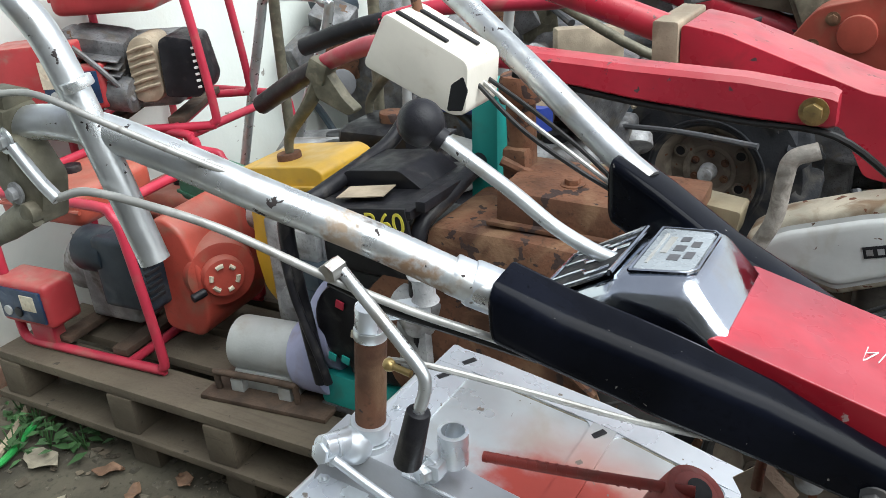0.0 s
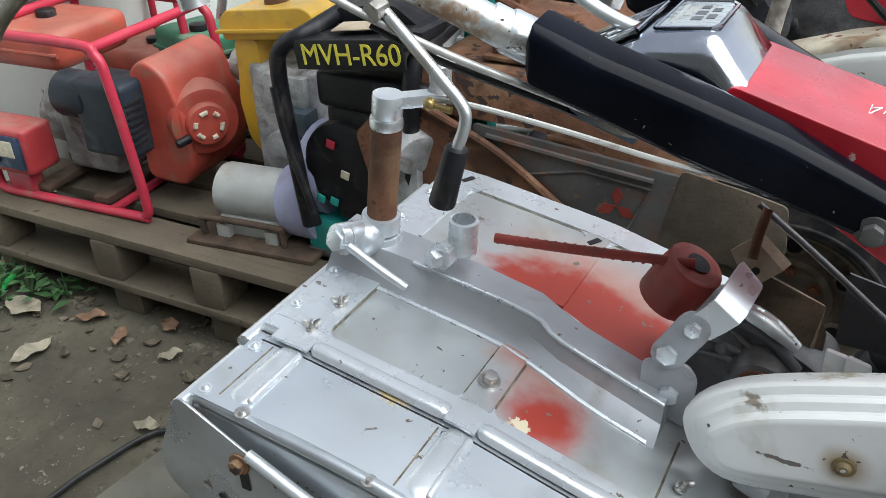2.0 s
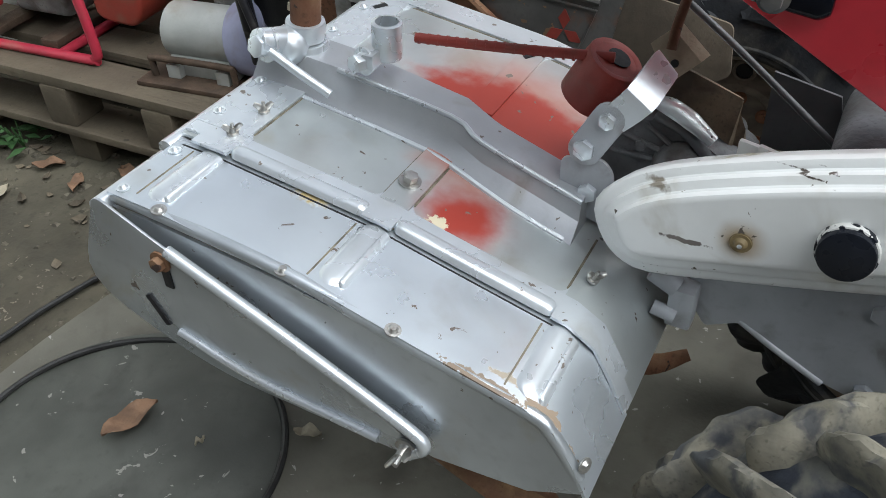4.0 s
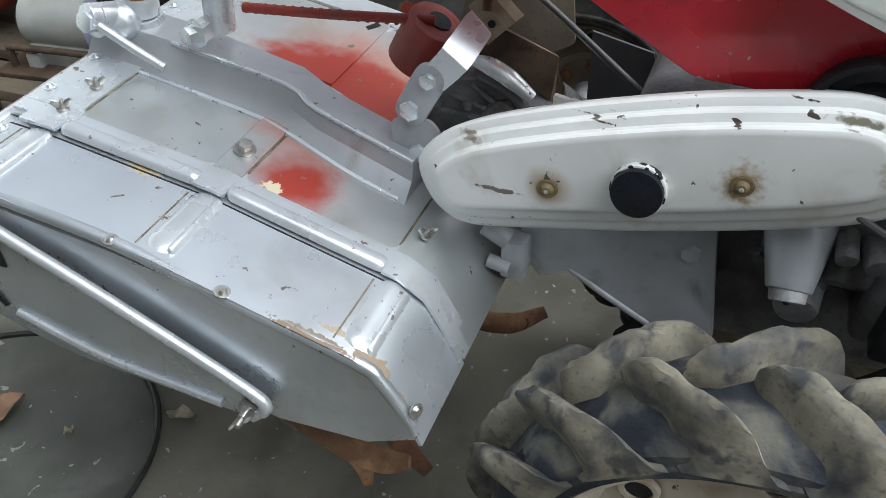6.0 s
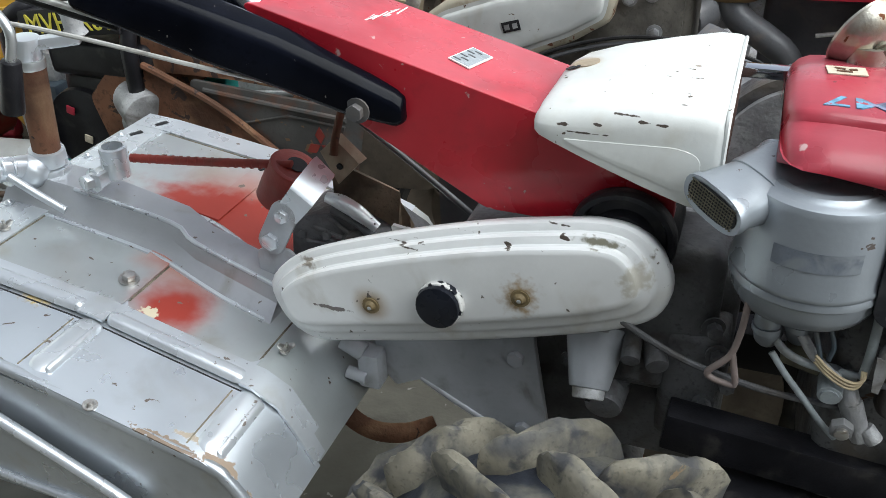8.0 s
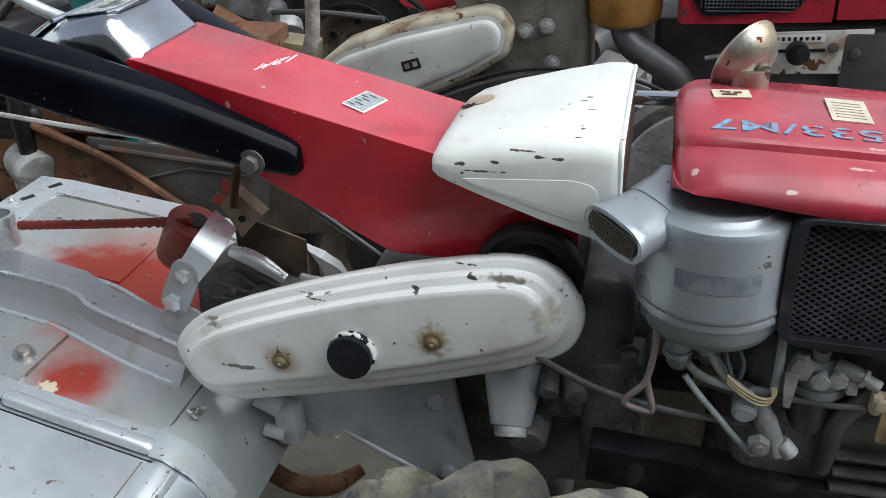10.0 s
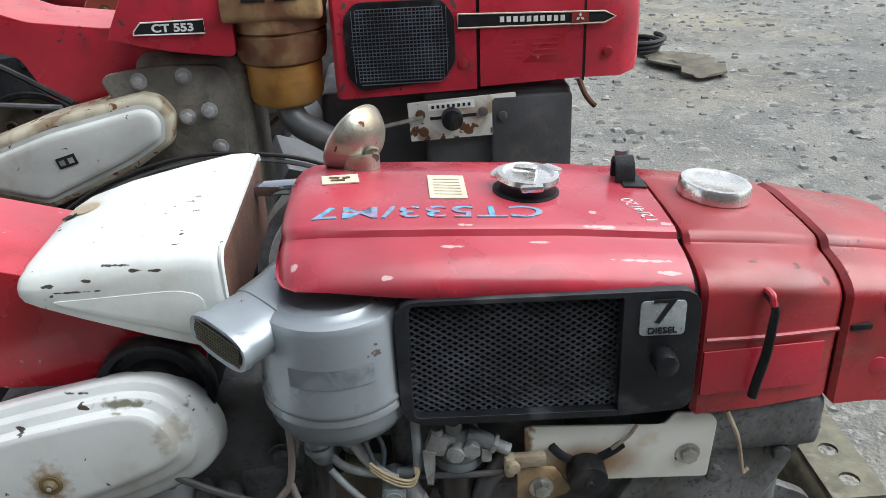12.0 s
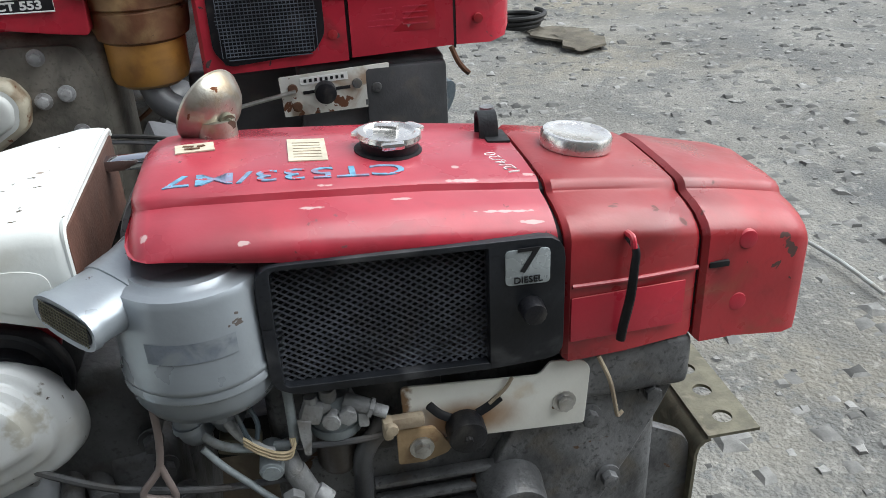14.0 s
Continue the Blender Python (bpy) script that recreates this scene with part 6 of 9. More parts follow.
M["gov_white"] = mat("stained_cream_plate", (0.84, 0.83, 0.77), 0.42, 0.0, 0.06, 12, ((0.60, 0.50, 0.36), 0.18, 22), ((0.16, 0.09, 0.05), 0.006, 60), 0.05, blobs=[((0.475, -0.147, 0.688), (0.046, 0.03, 0.020), (0.34, 0.19, 0.09), 0.6), ((0.418, -0.147, 0.72), (0.006, 0.03, 0.02), (0.25, 0.15, 0.08), 0.5)])
gp = part("governor_plate", join(prism(rounded([(0.716, 0.737), (0.850, 0.727), (0.860, 0.741), (0.892, 0.738), (0.901, 0.728), (0.897, 0.661), (0.80, 0.666), (0.742, 0.672), (0.718, 0.680)], [0.006, 0.006, 0.004, 0.006, 0.006, 0.004, 0.004, 0.006, 0.006]), 0.003, side(0.616), 0.0012), prism([(0.718, 0.0), (0.858, 0.0), (0.864, 0.028), (0.720, 0.028)], 0.003, Matrix.Translation((0, 0.6150, 0.7345)) @ pose(0, 0, 0, 14, 4.0, 0))), "gov_white", tractor, "rust-stained cream governor plate")
for pts_ in ([(0.742, 0.6125, 0.714), (0.752, 0.6125, 0.702), (0.764, 0.6125, 0.694)], [(0.788, 0.6125, 0.696), (0.80, 0.6125, 0.703), (0.810, 0.6125, 0.711)]):
    part("speed_slot", tube(pts_, 0.0055, 8, flat=0.4), "ink_shade", gp)
part("speed_knob", join(cyl((0.775, 0.614, 0.684), (0.775, 0.592, 0.682), 0.019, n=24, bev=0.003), cyl((0.775, 0.594, 0.682), (0.775, 0.588, 0.681), 0.004, n=8)), "blackmatt", gp, "black governor knob")
hexbolt(gp, (0.875, 0.614, 0.692), (0, -1, 0), 0.008, 0.007, "steel")
part("stop_arm", prism(rounded([(0.709, 0.694), (0.745, 0.690), (0.762, 0.664), (0.757, 0.657), (0.735, 0.650), (0.709, 0.651)], 0.003), 0.004, side(0.611), 0.001), mat("rusty_ochre_plate", (0.42, 0.29, 0.16), 0.6, 0, 0.2, 30, (RUST, 0.4, 40), None, 0.1), gp, "rusty ochre stop plate")
part("clevis", join(box((0.718, 0.606, 0.704), (0.036, 0.010, 0.014), 0.004), box((0.701, 0.604, 0.701), (0.010, 0.014, 0.022), 0.004), cyl((0.704, 0.598, 0.705), (0.704, 0.592, 0.705), 0.006, n=12, bev=0.001)), "tan", gp, "dusty cream stop lever clevis")
hexbolt(gp, (0.732, 0.607, 0.669), (0, -1, 0), 0.008, 0.007, "steel")
part("wire_hook", tube([(0.80, 0.611, 0.705), (0.815, 0.61, 0.72), (0.822, 0.61, 0.732)], 0.0018, 6), "tan", gp)
part("link_rod", tube([(0.610, 0.612, 0.690), (0.66, 0.608, 0.689), (0.703, 0.606, 0.692)], 0.0032, 8), "dkgrey", blk)
part("loose_wire", tube([(0.905, 0.605, 0.745), (0.915, 0.598, 0.72), (0.922, 0.598, 0.69), (0.926, 0.60, 0.675), (0.932, 0.602, 0.677)], 0.0022, 8), "tan", tractor)
M["filter_grey"] = mat("dusty_blue_grey_casting", (0.30, 0.335, 0.35), 0.55, 0.15, 0.2, 18, ((0.15, 0.13, 0.11), 0.35, 24), None, 0.15)
M["sump_brown"] = mat("oily_brown_glass", (0.055, 0.046, 0.040), 0.35, 0.0, 0.2, 14, ((0.10, 0.08, 0.06), 0.3, 18), None, 0.08)
ff = part("fuel_filter", join(cyl((0.655, 0.632, 0.735), (0.655, 0.632, 0.722), 0.017, 0.022, n=24, bev=0.003), cyl((0.655, 0.632, 0.722), (0.655, 0.632, 0.700), 0.0225, 0.0235, n=24, bev=0.003), cyl((0.655, 0.632, 0.702), (0.655, 0.632, 0.692), 0.0255, n=24, bev=0.002)), "filter_grey", tractor, "grimy grey fuel filter with brown sump")
part("filter_sump", lathe([(0.020, 0.693), (0.020, 0.652), (0.017, 0.645), (0.001, 0.643)], pose(0.653, 0.632, 0), 24, False), "sump_brown", ff, "oily brown sump")
part("vent_plug", cyl((0.650, 0.620, 0.733), (0.650, 0.617, 0.748), 0.0085, n=14, bev=0.002), "cast", ff)
part("union", join(cyl((0.655, 0.622, 0.722), (0.651, 0.600, 0.719), 0.006, n=12, bev=0.001), cyl((0.651, 0.604, 0.719), (0.650, 0.600, 0.719), 0.0085, n=16, bev=0.001)), "cast", ff, "banjo union")
part("union", join(cyl((0.668, 0.622, 0.724), (0.666, 0.601, 0.722), 0.007, n=12, bev=0.001), cyl((0.666, 0.605, 0.722), (0.6655, 0.600, 0.722), 0.009, n=6, bev=0.001)), "cast", ff)
part("outlet", join(cyl((0.664, 0.618, 0.730), (0.688, 0.610, 0.723), 0.0085, 0.0075, n=14, bev=0.002), cyl((0.684, 0.611, 0.724), (0.702, 0.606, 0.717), 0.0062, n=12, bev=0.001), cyl((0.686, 0.6105, 0.7235), (0.690, 0.6095, 0.722), 0.010, n=6, bev=0.001), box((0.680, 0.610, 0.712), (0.010, 0.008, 0.016), 0.002)), "cast", ff)
part("inlet", join(cyl((0.650, 0.618, 0.728), (0.630, 0.612, 0.728), 0.0075, n=14, bev=0.002), box((0.634, 0.612, 0.727), (0.020, 0.014, 0.022), 0.004, rot=(0, 20, 0)), cyl((0.634, 0.612, 0.736), (0.634, 0.612, 0.744), 0.006, n=8)), "cast", ff)
part("cock_lever", sheet(loft([[(0.620, 0.606, 0.724), (0.632, 0.606, 0.722)], [(0.621, 0.606, 0.705), (0.631, 0.606, 0.704)], [(0.623, 0.606, 0.685), (0.629, 0.606, 0.684)]], cap=False, closed=False), 0.003), "cast", ff, "flat fuel cock lever")
part("injector_pipe", tube([(0.614, 0.614, 0.775), (0.615, 0.613, 0.74), (0.615, 0.613, 0.705), (0.612, 0.614, 0.692), (0.596, 0.620, 0.688)], 0.0046, 10), "filter_grey", tractor, "grey fuel pipe")
part("fuel_hose", tube([(0.702, 0.622, 0.702), (0.694, 0.618, 0.690), (0.682, 0.617, 0.674), (0.675, 0.618, 0.655), (0.675, 0.622, 0.63), (0.673, 0.63, 0.59)], 0.0098, 14), "dkgrey", tractor, "thick dark rubber fuel hose")
part("drain_hose", tube([(0.532, 0.618, 0.699), (0.548, 0.612, 0.680), (0.568, 0.611, 0.656), (0.587, 0.611, 0.632), (0.605, 0.613, 0.612)], 0.0034, 10), "filter_grey", tractor, "thin grey drain pipe")
part("breather_hose", tube([(0.530, 0.626, 0.712), (0.545, 0.618, 0.702), (0.562, 0.614, 0.697), (0.580, 0.612, 0.695)], 0.0042, 10), "filter_grey", tractor)
part("breather_hose", tube([(0.556, 0.626, 0.720), (0.568, 0.618, 0.706), (0.584, 0.612, 0.693), (0.594, 0.612, 0.687)], 0.0052, 10), "cast", tractor)
part("bracket_block", box((0.563, 0.640, 0.683), (0.040, 0.02, 0.018), 0.003, rot=(0, 14, 0)), "olive", tractor)
M["wire_tan"] = mat("dusty_tan_wire", (0.52, 0.42, 0.27), 0.5, 0.0, 0.1, 40, None, None, 0.0)
for k in range(3):
    e = 0.0038 * k
    part("wire", tube([(0.570, 0.608, 0.712 - e), (0.582, 0.605, 0.702 - e), (0.597, 0.604, 0.693 - e), (0.608, 0.604, 0.691 - e * 0.9), (0.6145 - e * 0.2, 0.605, 0.696 - e * 0.6), (0.6150 - e * 0.4, 0.608, 0.703)], 0.0015, 6), "wire_tan", tractor)
for pts_ in ([(0.576, 0.625, 0.740), (0.584, 0.615, 0.722), (0.582, 0.612, 0.706)], [(0.566, 0.62, 0.732), (0.572, 0.612, 0.716), (0.575, 0.61, 0.704)]):
    part("wire", tube(pts_, 0.0024, 8), "bluegrey", tractor)
part("oil_cap", join(cyl((0.592, 0.640, 0.672), (0.590, 0.606, 0.668), 0.0125, 0.0115, n=20, bev=0.002), cyl((0.590, 0.609, 0.6685), (0.590, 0.604, 0.668), 0.0085, n=14)), "filter_grey", tractor, "round grey filler plug")
part("pump_arm", join(cyl((0.600, 0.635, 0.680), (0.612, 0.612, 0.655), 0.010, n=14, bev=0.003), cyl((0.610, 0.616, 0.660), (0.628, 0.612, 0.618), 0.0115, 0.010, n=16, bev=0.003), cyl((0.607, 0.606, 0.636), (0.607, 0.596, 0.635), 0.0115, n=6, bev=0.001), cyl((0.628, 0.612, 0.634), (0.640, 0.608, 0.622), 0.009, n=12, bev=0.002)), "cast", tractor, "cast fuel pump arm")
part("pump_bolt", cyl((0.607, 0.597, 0.635), (0.607, 0.592, 0.6345), 0.007, n=12, bev=0.001), "steel", tractor)
M["ring_pink"] = mat("faded_pink_grey_rod", (0.27, 0.215, 0.20), 0.5, 0.1, 0.12, 20, ((0.2, 0.16, 0.14), 0.3, 30), None, 0.05)
part("dipstick_ring", tube([(0.502, 0.600, 0.770), (0.501, 0.600, 0.734), (0.496, 0.600, 0.702), (0.488, 0.600, 0.689), (0.4765, 0.600, 0.674), (0.482, 0.600, 0.667), (0.500, 0.600, 0.663), (0.5035, 0.600, 0.668), (0.499, 0.600, 0.690), (0.4965, 0.600, 0.702)], 0.0034, 10, 4), "ring_pink", tractor, "loop handle of the dipstick")
part("frame_rail", join(box((0.62, 0.64, 0.545), (0.36, 0.035, 0.05), 0.004, rot=(0, 5, 0)), box((0.72, 0.60, 0.49), (0.44, 0.09, 0.012), 0.003, rot=(0, 4, 0)), box((0.70, 0.90, 0.50), (0.56, 0.05, 0.06), 0.004)), "blackmatt", tractor, "dark oily steel frame rail")
# perforated front bumper
BX0, BX1, BZ = 1.066, 1.130, 0.562
ys = [0.665, 0.7225, 0.7675, 0.8125, 0.87]


def holed_plate():
    """The top flange: one square field round each hole."""
    bm = bmesh.new()
    xc, n = (BX0 + BX1) / 2, 20
    for y0, y1 in zip(ys, ys[1:]):
        yc = (y0 + y1) / 2
        inner, outer = [], []
        for k in range(n):
            a = 2 * math.pi * (k + 0.5) / n
            c_, s_ = math.cos(a), math.sin(a)
            f_ = 1 / max(abs(c_), abs(s_))
            inner.append(bm.verts.new((xc + 0.0115 * c_, yc + 0.0115 * s_, BZ)))
            outer.append(bm.verts.new((xc + (BX1 - BX0) / 2 * c_ * f_, yc + (y1 - y0) / 2 * s_ * f_, BZ)))
        for k in range(n):
            bm.faces.new((inner[k], inner[(k + 1) % n], outer[(k + 1) % n], outer[k]))
    return sheet(bm, -0.004)


web = [[(BX0 + 0.004, y, BZ), (BX0 - 0.004, y, BZ - 0.002), (BX0 - 0.011, y, BZ - 0.009), (BX0 - 0.014, y, BZ - 0.02), (BX0 - 0.016, y, 0.44)] for y in (ys[0], 0.76, ys[-1])]
bumper = part("bumper", sheet(loft(web, cap=False, closed=False), 0.004), "olive", tractor, "drab perforated steel bumper bar")
part("top_flange", holed_plate(), "olive", bumper)
part("bumper_bracket", prism(rounded([(0.97, 0.60), (1.05, 0.56), (1.055, 0.44), (1.0, 0.35), (0.94, 0.38), (0.93, 0.5)], 0.02), 0.014, side(0.69), 0.003), "engine", tractor)
part("stand", join(tube([(1.02, 0.66, 0.40), (1.04, 0.65, 0.02)], 0.016, 12), tube([(1.02, 0.88, 0.40), (1.04, 0.89, 0.02)], 0.016, 12), box((1.04, 0.77, 0.008), (0.05, 0.30, 0.016), 0.004)), "engine", tractor, "front parking stand")

# ---- the red walking tractor behind ----
Y2 = 1.63
red2 = thing("walking_tractor", (0.2, Y2, 0.0), "old red walking tractor with rusty cover and amber air cleaner", "walking tractor", "walking tractors")
def ring2(x, yn, zt, zl):
    yf = 2 * Y2 - yn
    return [(x, yn, zl), (x, yn - 0.002, zl + (zt - zl) * 0.5), (x, yn, zt - 0.03), (x, yn + 0.01, zt - 0.012), (x, yn + 0.03, zt), (x, yf - 0.03, zt), (x, yf - 0.01, zt - 0.012), (x, yf, zt - 0.03), (x, yf, zl)]


part("engine_hood", loft([ring2(0.508, 1.475, 1.025, 0.815), ring2(0.515, 1.468, 1.03, 0.812), ring2(0.76, 1.470, 1.03, 0.818)]), "red_old", red2, "red engine hood with mesh grille")
t2 = part("fuel_tank", loft([ring2(0.766, 1.469, 1.03, 0.822), ring2(0.95, 1.472, 1.03, 0.828)]), "red_old", red2, "dusty red fuel tank")
n2 = part("nose_cowl", loft([ring2(0.955, 1.472, 1.03, 0.828), ring2(1.02, 1.478, 1.02, 0.826), ring2(1.05, 1.495, 1.0, 0.832), ring2(1.065, 1.53, 0.97, 0.845)]), "red_old", red2, "dusty red nose cowl")
for x in (0.763, 0.9525):
    part("seam", loft([[(xx, y + (0.002 if y < Y2 else -0.002), z - 0.002) for xx, y, z in ring2(xa, 1.471, 1.029, 0.824)] for xa in (x - 0.002, x + 0.002)]), "ink_shade", red2)
g2 = rounded([(0.552, 0.98), (0.70, 0.98), (0.722, 0.95), (0.722, 0.87), (0.70, 0.838), (0.552, 0.826), (0.530, 0.855), (0.530, 0.955)], 0.012)
M["mesh_fine"] = mat("dark_fine_mesh", (0.15, 0.175, 0.215), 0.5, 0.3, 0.3, 20, None, None, 0.0)
gr2 = part("grille", prism(g2, 0.008, side(1.470), 0.002), "blackmatt", red2, "dark fine mesh radiator grille")
for i in range(22):
    z = 0.838 + i * 0.0062
    part("grille_wire", box((0.626, 1.4605, z), (0.172 - 0.03 * abs(i - 11) / 11, 0.002, 0.0013)), "mesh_fine", gr2)
for i in range(26):
    part("grille_wire", box((0.545 + i * 0.0065, 1.4600, 0.905), (0.0012, 0.002, 0.125)), "mesh_fine", gr2)
bd = part("name_strip", prism(rounded([(0.728, 0.928), (0.728, 0.952), (0.985, 0.945), (1.005, 0.935), (0.985, 0.925)], 0.003), 0.005, side(1.471), 0.001), "ink_shade", red2, "black name strip with pale border")
part("strip_edge", tube([(0.728, 1.4655, 0.952), (0.985, 1.4655, 0.945), (1.005, 1.4655, 0.935), (0.985, 1.4655, 0.925), (0.728, 1.4655, 0.928), (0.728, 1.4655, 0.952)], 0.0016, 6, 1), "label", bd)
for i in range(10):
    part("print_bar", box((0.805 + i * 0.0118, 1.4650, 0.9395 - i * 0.0003), (0.0075, 0.0015, 0.0095)), "print_white", bd)
part("emblem_field", box((0.942, 1.4650, 0.9365), (0.030, 0.0015, 0.019)), "redprimer", bd)
for k in range(3):
    a = math.pi / 2 + k * 2 * math.pi / 3
    part("emblem_shape", prism([(0.942 + 0.001 * math.cos(a), 0.9365 + 0.001 * math.sin(a)), (0.942 + 0.005 * math.cos(a - 0.5), 0.9365 + 0.005 * math.sin(a - 0.5)), (0.942 + 0.0085 * math.cos(a), 0.9365 + 0.0085 * math.sin(a)), (0.942 + 0.005 * math.cos(a + 0.5), 0.9365 + 0.005 * math.sin(a + 0.5))], 0.001, side(1.4640)), "print_white", bd)
for x, z in ((0.995, 0.99), (0.995, 0.872), (0.735, 0.865), (0.72, 1.0)):
    part("cowl_screw", cyl((x, 1.48, z), (x, 1.467, z), 0.009, n=14, bev=0.002), "red_dirty", n2)
part("label_field", box((0.855, 1.4705, 0.885), (0.125, 0.002, 0.05), 0.001), "red", t2, "worn red label panel")
for i in range(2):
    for j in range(4):
        part("print_bar", box((0.82 + i * 0.062, 1.4688, 0.903 - j * 0.010), (0.045, 0.001, 0.002)), "pinkred", t2)
# controls below the hood
M["plate_rust"] = mat("flaking_white_plate", (0.76, 0.75, 0.70), 0.5, 0.0, 0.1, 12, ((0.30, 0.17, 0.08), 0.50, 20), (RUST, 0.13, 45), 0.1)
cp2 = part("control_plate", prism(rounded([(0.632, 0.797), (0.83, 0.807), (0.828, 0.730), (0.636, 0.724)], 0.003), 0.004, side(1.476), 0.001), "plate_rust", red2, "rust-stained white control plate")
part("plate_label", box((0.712, 1.4715, 0.789), (0.085, 0.001, 0.013), rot=(0, -2.5, 0)), "print_white", cp2)
for i in range(8):
    part("print_bar", box((0.678 + i * 0.0095, 1.4708, 0.7875 + i * 0.0004), (0.005, 0.001, 0.006)), "ink_shade", cp2)
part("slot", box((0.715, 1.4715, 0.768), (0.085, 0.002, 0.006), 0.001, rot=(0, -2.5, 0)), "ink_shade", cp2)
part("speed_knob", cyl((0.712, 1.473, 0.767), (0.712, 1.448, 0.767), 0.0195, n=24, bev=0.004), "blackmatt", cp2)
for x, z in ((0.655, 0.775), (0.66, 0.742), (0.77, 0.775), (0.805, 0.765)):
    part("plate_bolt", cyl((x, 1.474, z), (x, 1.466, z), 0.009, n=14, bev=0.002), "rust" if x < 0.7 else "engine", cp2)
part("print_bar", box((0.80, 1.4718, 0.738), (0.034, 0.001, 0.010)), "engine", cp2)
part("link_rod", tube([(0.56, 1.46, 0.755), (0.60, 1.462, 0.762), (0.66, 1.463, 0.772)], 0.004, 8), "steel", red2)
part("engine_block", join(box((0.80, 1.66, 0.60), (0.27, 0.34, 0.42), 0.012, 3), box((0.60, 1.68, 0.60), (0.26, 0.26, 0.40), 0.015, 3), box((0.86, 1.49, 0.70), (0.15, 0.04, 0.20), 0.008)), "dkgrey", red2, "dark grey diesel engine block")
part("chain_hook", tube([(0.945, 1.475, 0.825), (0.955, 1.468, 0.80), (0.965, 1.466, 0.785), (0.975, 1.466, 0.775)], 0.005, 8), "rust", red2)
# air cleaner with rusty lid
a2 = part("air_cleaner", lathe([(0.002, 0.790), (0.05, 0.793), (0.062, 0.803), (0.066, 0.815), (0.068, 0.875), (0.078, 0.880), (0.082, 0.895), (0.084, 0.928), (0.08, 0.932), (0.086, 0.936), (0.087, 0.975), (0.08, 0.99), (0.002, 0.993)], pose(0.412, 1.54, 0), 40), "amber_rust", red2, "rusty amber oil bath air cleaner")
part("cleaner_bowl", lathe([(0.0635, 0.802), (0.0685, 0.815), (0.0700, 0.874)], pose(0.412, 1.54, 0), 40, False), "amber", a2, "amber plastic bowl")
part("cleaner_lid", box((0.412, 1.53, 0.982), (0.172, 0.16, 0.05), 0.012, 3), "amber_rust", a2)
for i in range(2):
    part("lid_slot", box((0.385 + 0.055 * i, 1.4485, 0.995), (0.04, 0.003, 0.005), 0.001), "ink_shade", a2)
part("intake_pipe", tube([(0.41, 1.52, 0.80), (0.43, 1.50, 0.765), (0.48, 1.49, 0.735), (0.52, 1.50, 0.70), (0.54, 1.52, 0.64)], 0.025, 16), "dkgrey", red2, "grey intake pipe")
# column, arms, cover
c2 = part("handle_column", prism(rounded([(-0.335, 1.062), (-0.26, 1.047), (-0.03, 0.962), (0.10, 0.945), (0.33, 0.94), (0.345, 0.90), (0.24, 0.885), (0.10, 0.80), (-0.02, 0.82), (-0.06, 0.90), (-0.335, 0.985)], 0.012), 0.16, side(1.705), 0.010, 3), "red_old", red2, "sun-faded red handle column")
part("column_collar", bevel(prism(rounded([(-0.383, 1.068), (-0.337, 1.066), (-0.337, 0.985), (-0.383, 0.992)], 0.006), 0.176, side(1.713)), 0.003), "tan", c2, "peeling cream collar")
part("column_top", tube([(-0.36, 1.60, 1.035), (-0.51, 1.60, 1.085), (-0.66, 1.60, 1.13), (-0.80, 1.60, 1.17)], [0.028, 0.027, 0.026, 0.026], 12), "red_old", c2)
gh2 = part("belt_guard", bevel(prism(rounded([(0.130, 0.938), (0.136, 0.956), (0.175, 1.03), (0.346, 1.03), (0.340, 0.899), (0.305, 0.903), (0.23, 0.914)], [0.006, 0.010, 0.02, 0.012, 0.010, 0.01, 0.01]), 0.28, side(1.745)), 0.012, 3), "red_old", red2, "red belt guard with black model plate")
mp2 = part("model_plate", prism(rounded([(0.176, 0.9455), (0.176, 0.951), (0.190, 0.9655), (0.296, 0.9665), (0.296, 0.9435)], 0.003), 0.003, side(1.4645), 0.0006), "ink_shade", gh2, "black model plate with white figures")
text_mesh("CT 553", 0.0185, pose(0.243, 1.4610, 0.9545, 90, 0.6, 0) @ Matrix.Diagonal((1.25, 1, 1, 1)), 0.0005, "print_white", mp2, thin=0.0006)
part("plate_edge", tube([(0.176, 1.4612, 0.9455), (0.177, 1.4612, 0.952), (0.190, 1.4612, 0.9655), (0.296, 1.4612, 0.9665), (0.296, 1.4612, 0.9435), (0.176, 1.4612, 0.9455)], 0.0013, 6, 1), "print_white", mp2)
def arm2(sg):
    out = []
    for x, yo, zb, zt, w in ((-0.55, 0.30, 1.015, 1.052, 0.05), (-0.35, 0.296, 0.985, 1.037, 0.05), (-0.18, 0.292, 0.968, 1.028, 0.045), (-0.06, 0.288, 0.960, 1.012, 0.04), (-0.05, 0.288, 0.963, 1.008, 0.035)):
        out.append([(x, Y2 + sg * yo, zb + 0.004), (x, Y2 + sg * yo, zt - 0.008), (x, Y2 + sg * (yo - 0.008), zt), (x, Y2 + sg * (yo - w), zt), (x, Y2 + sg * (yo - w), zb), (x, Y2 + sg * (yo - 0.005), zb)])
    return out


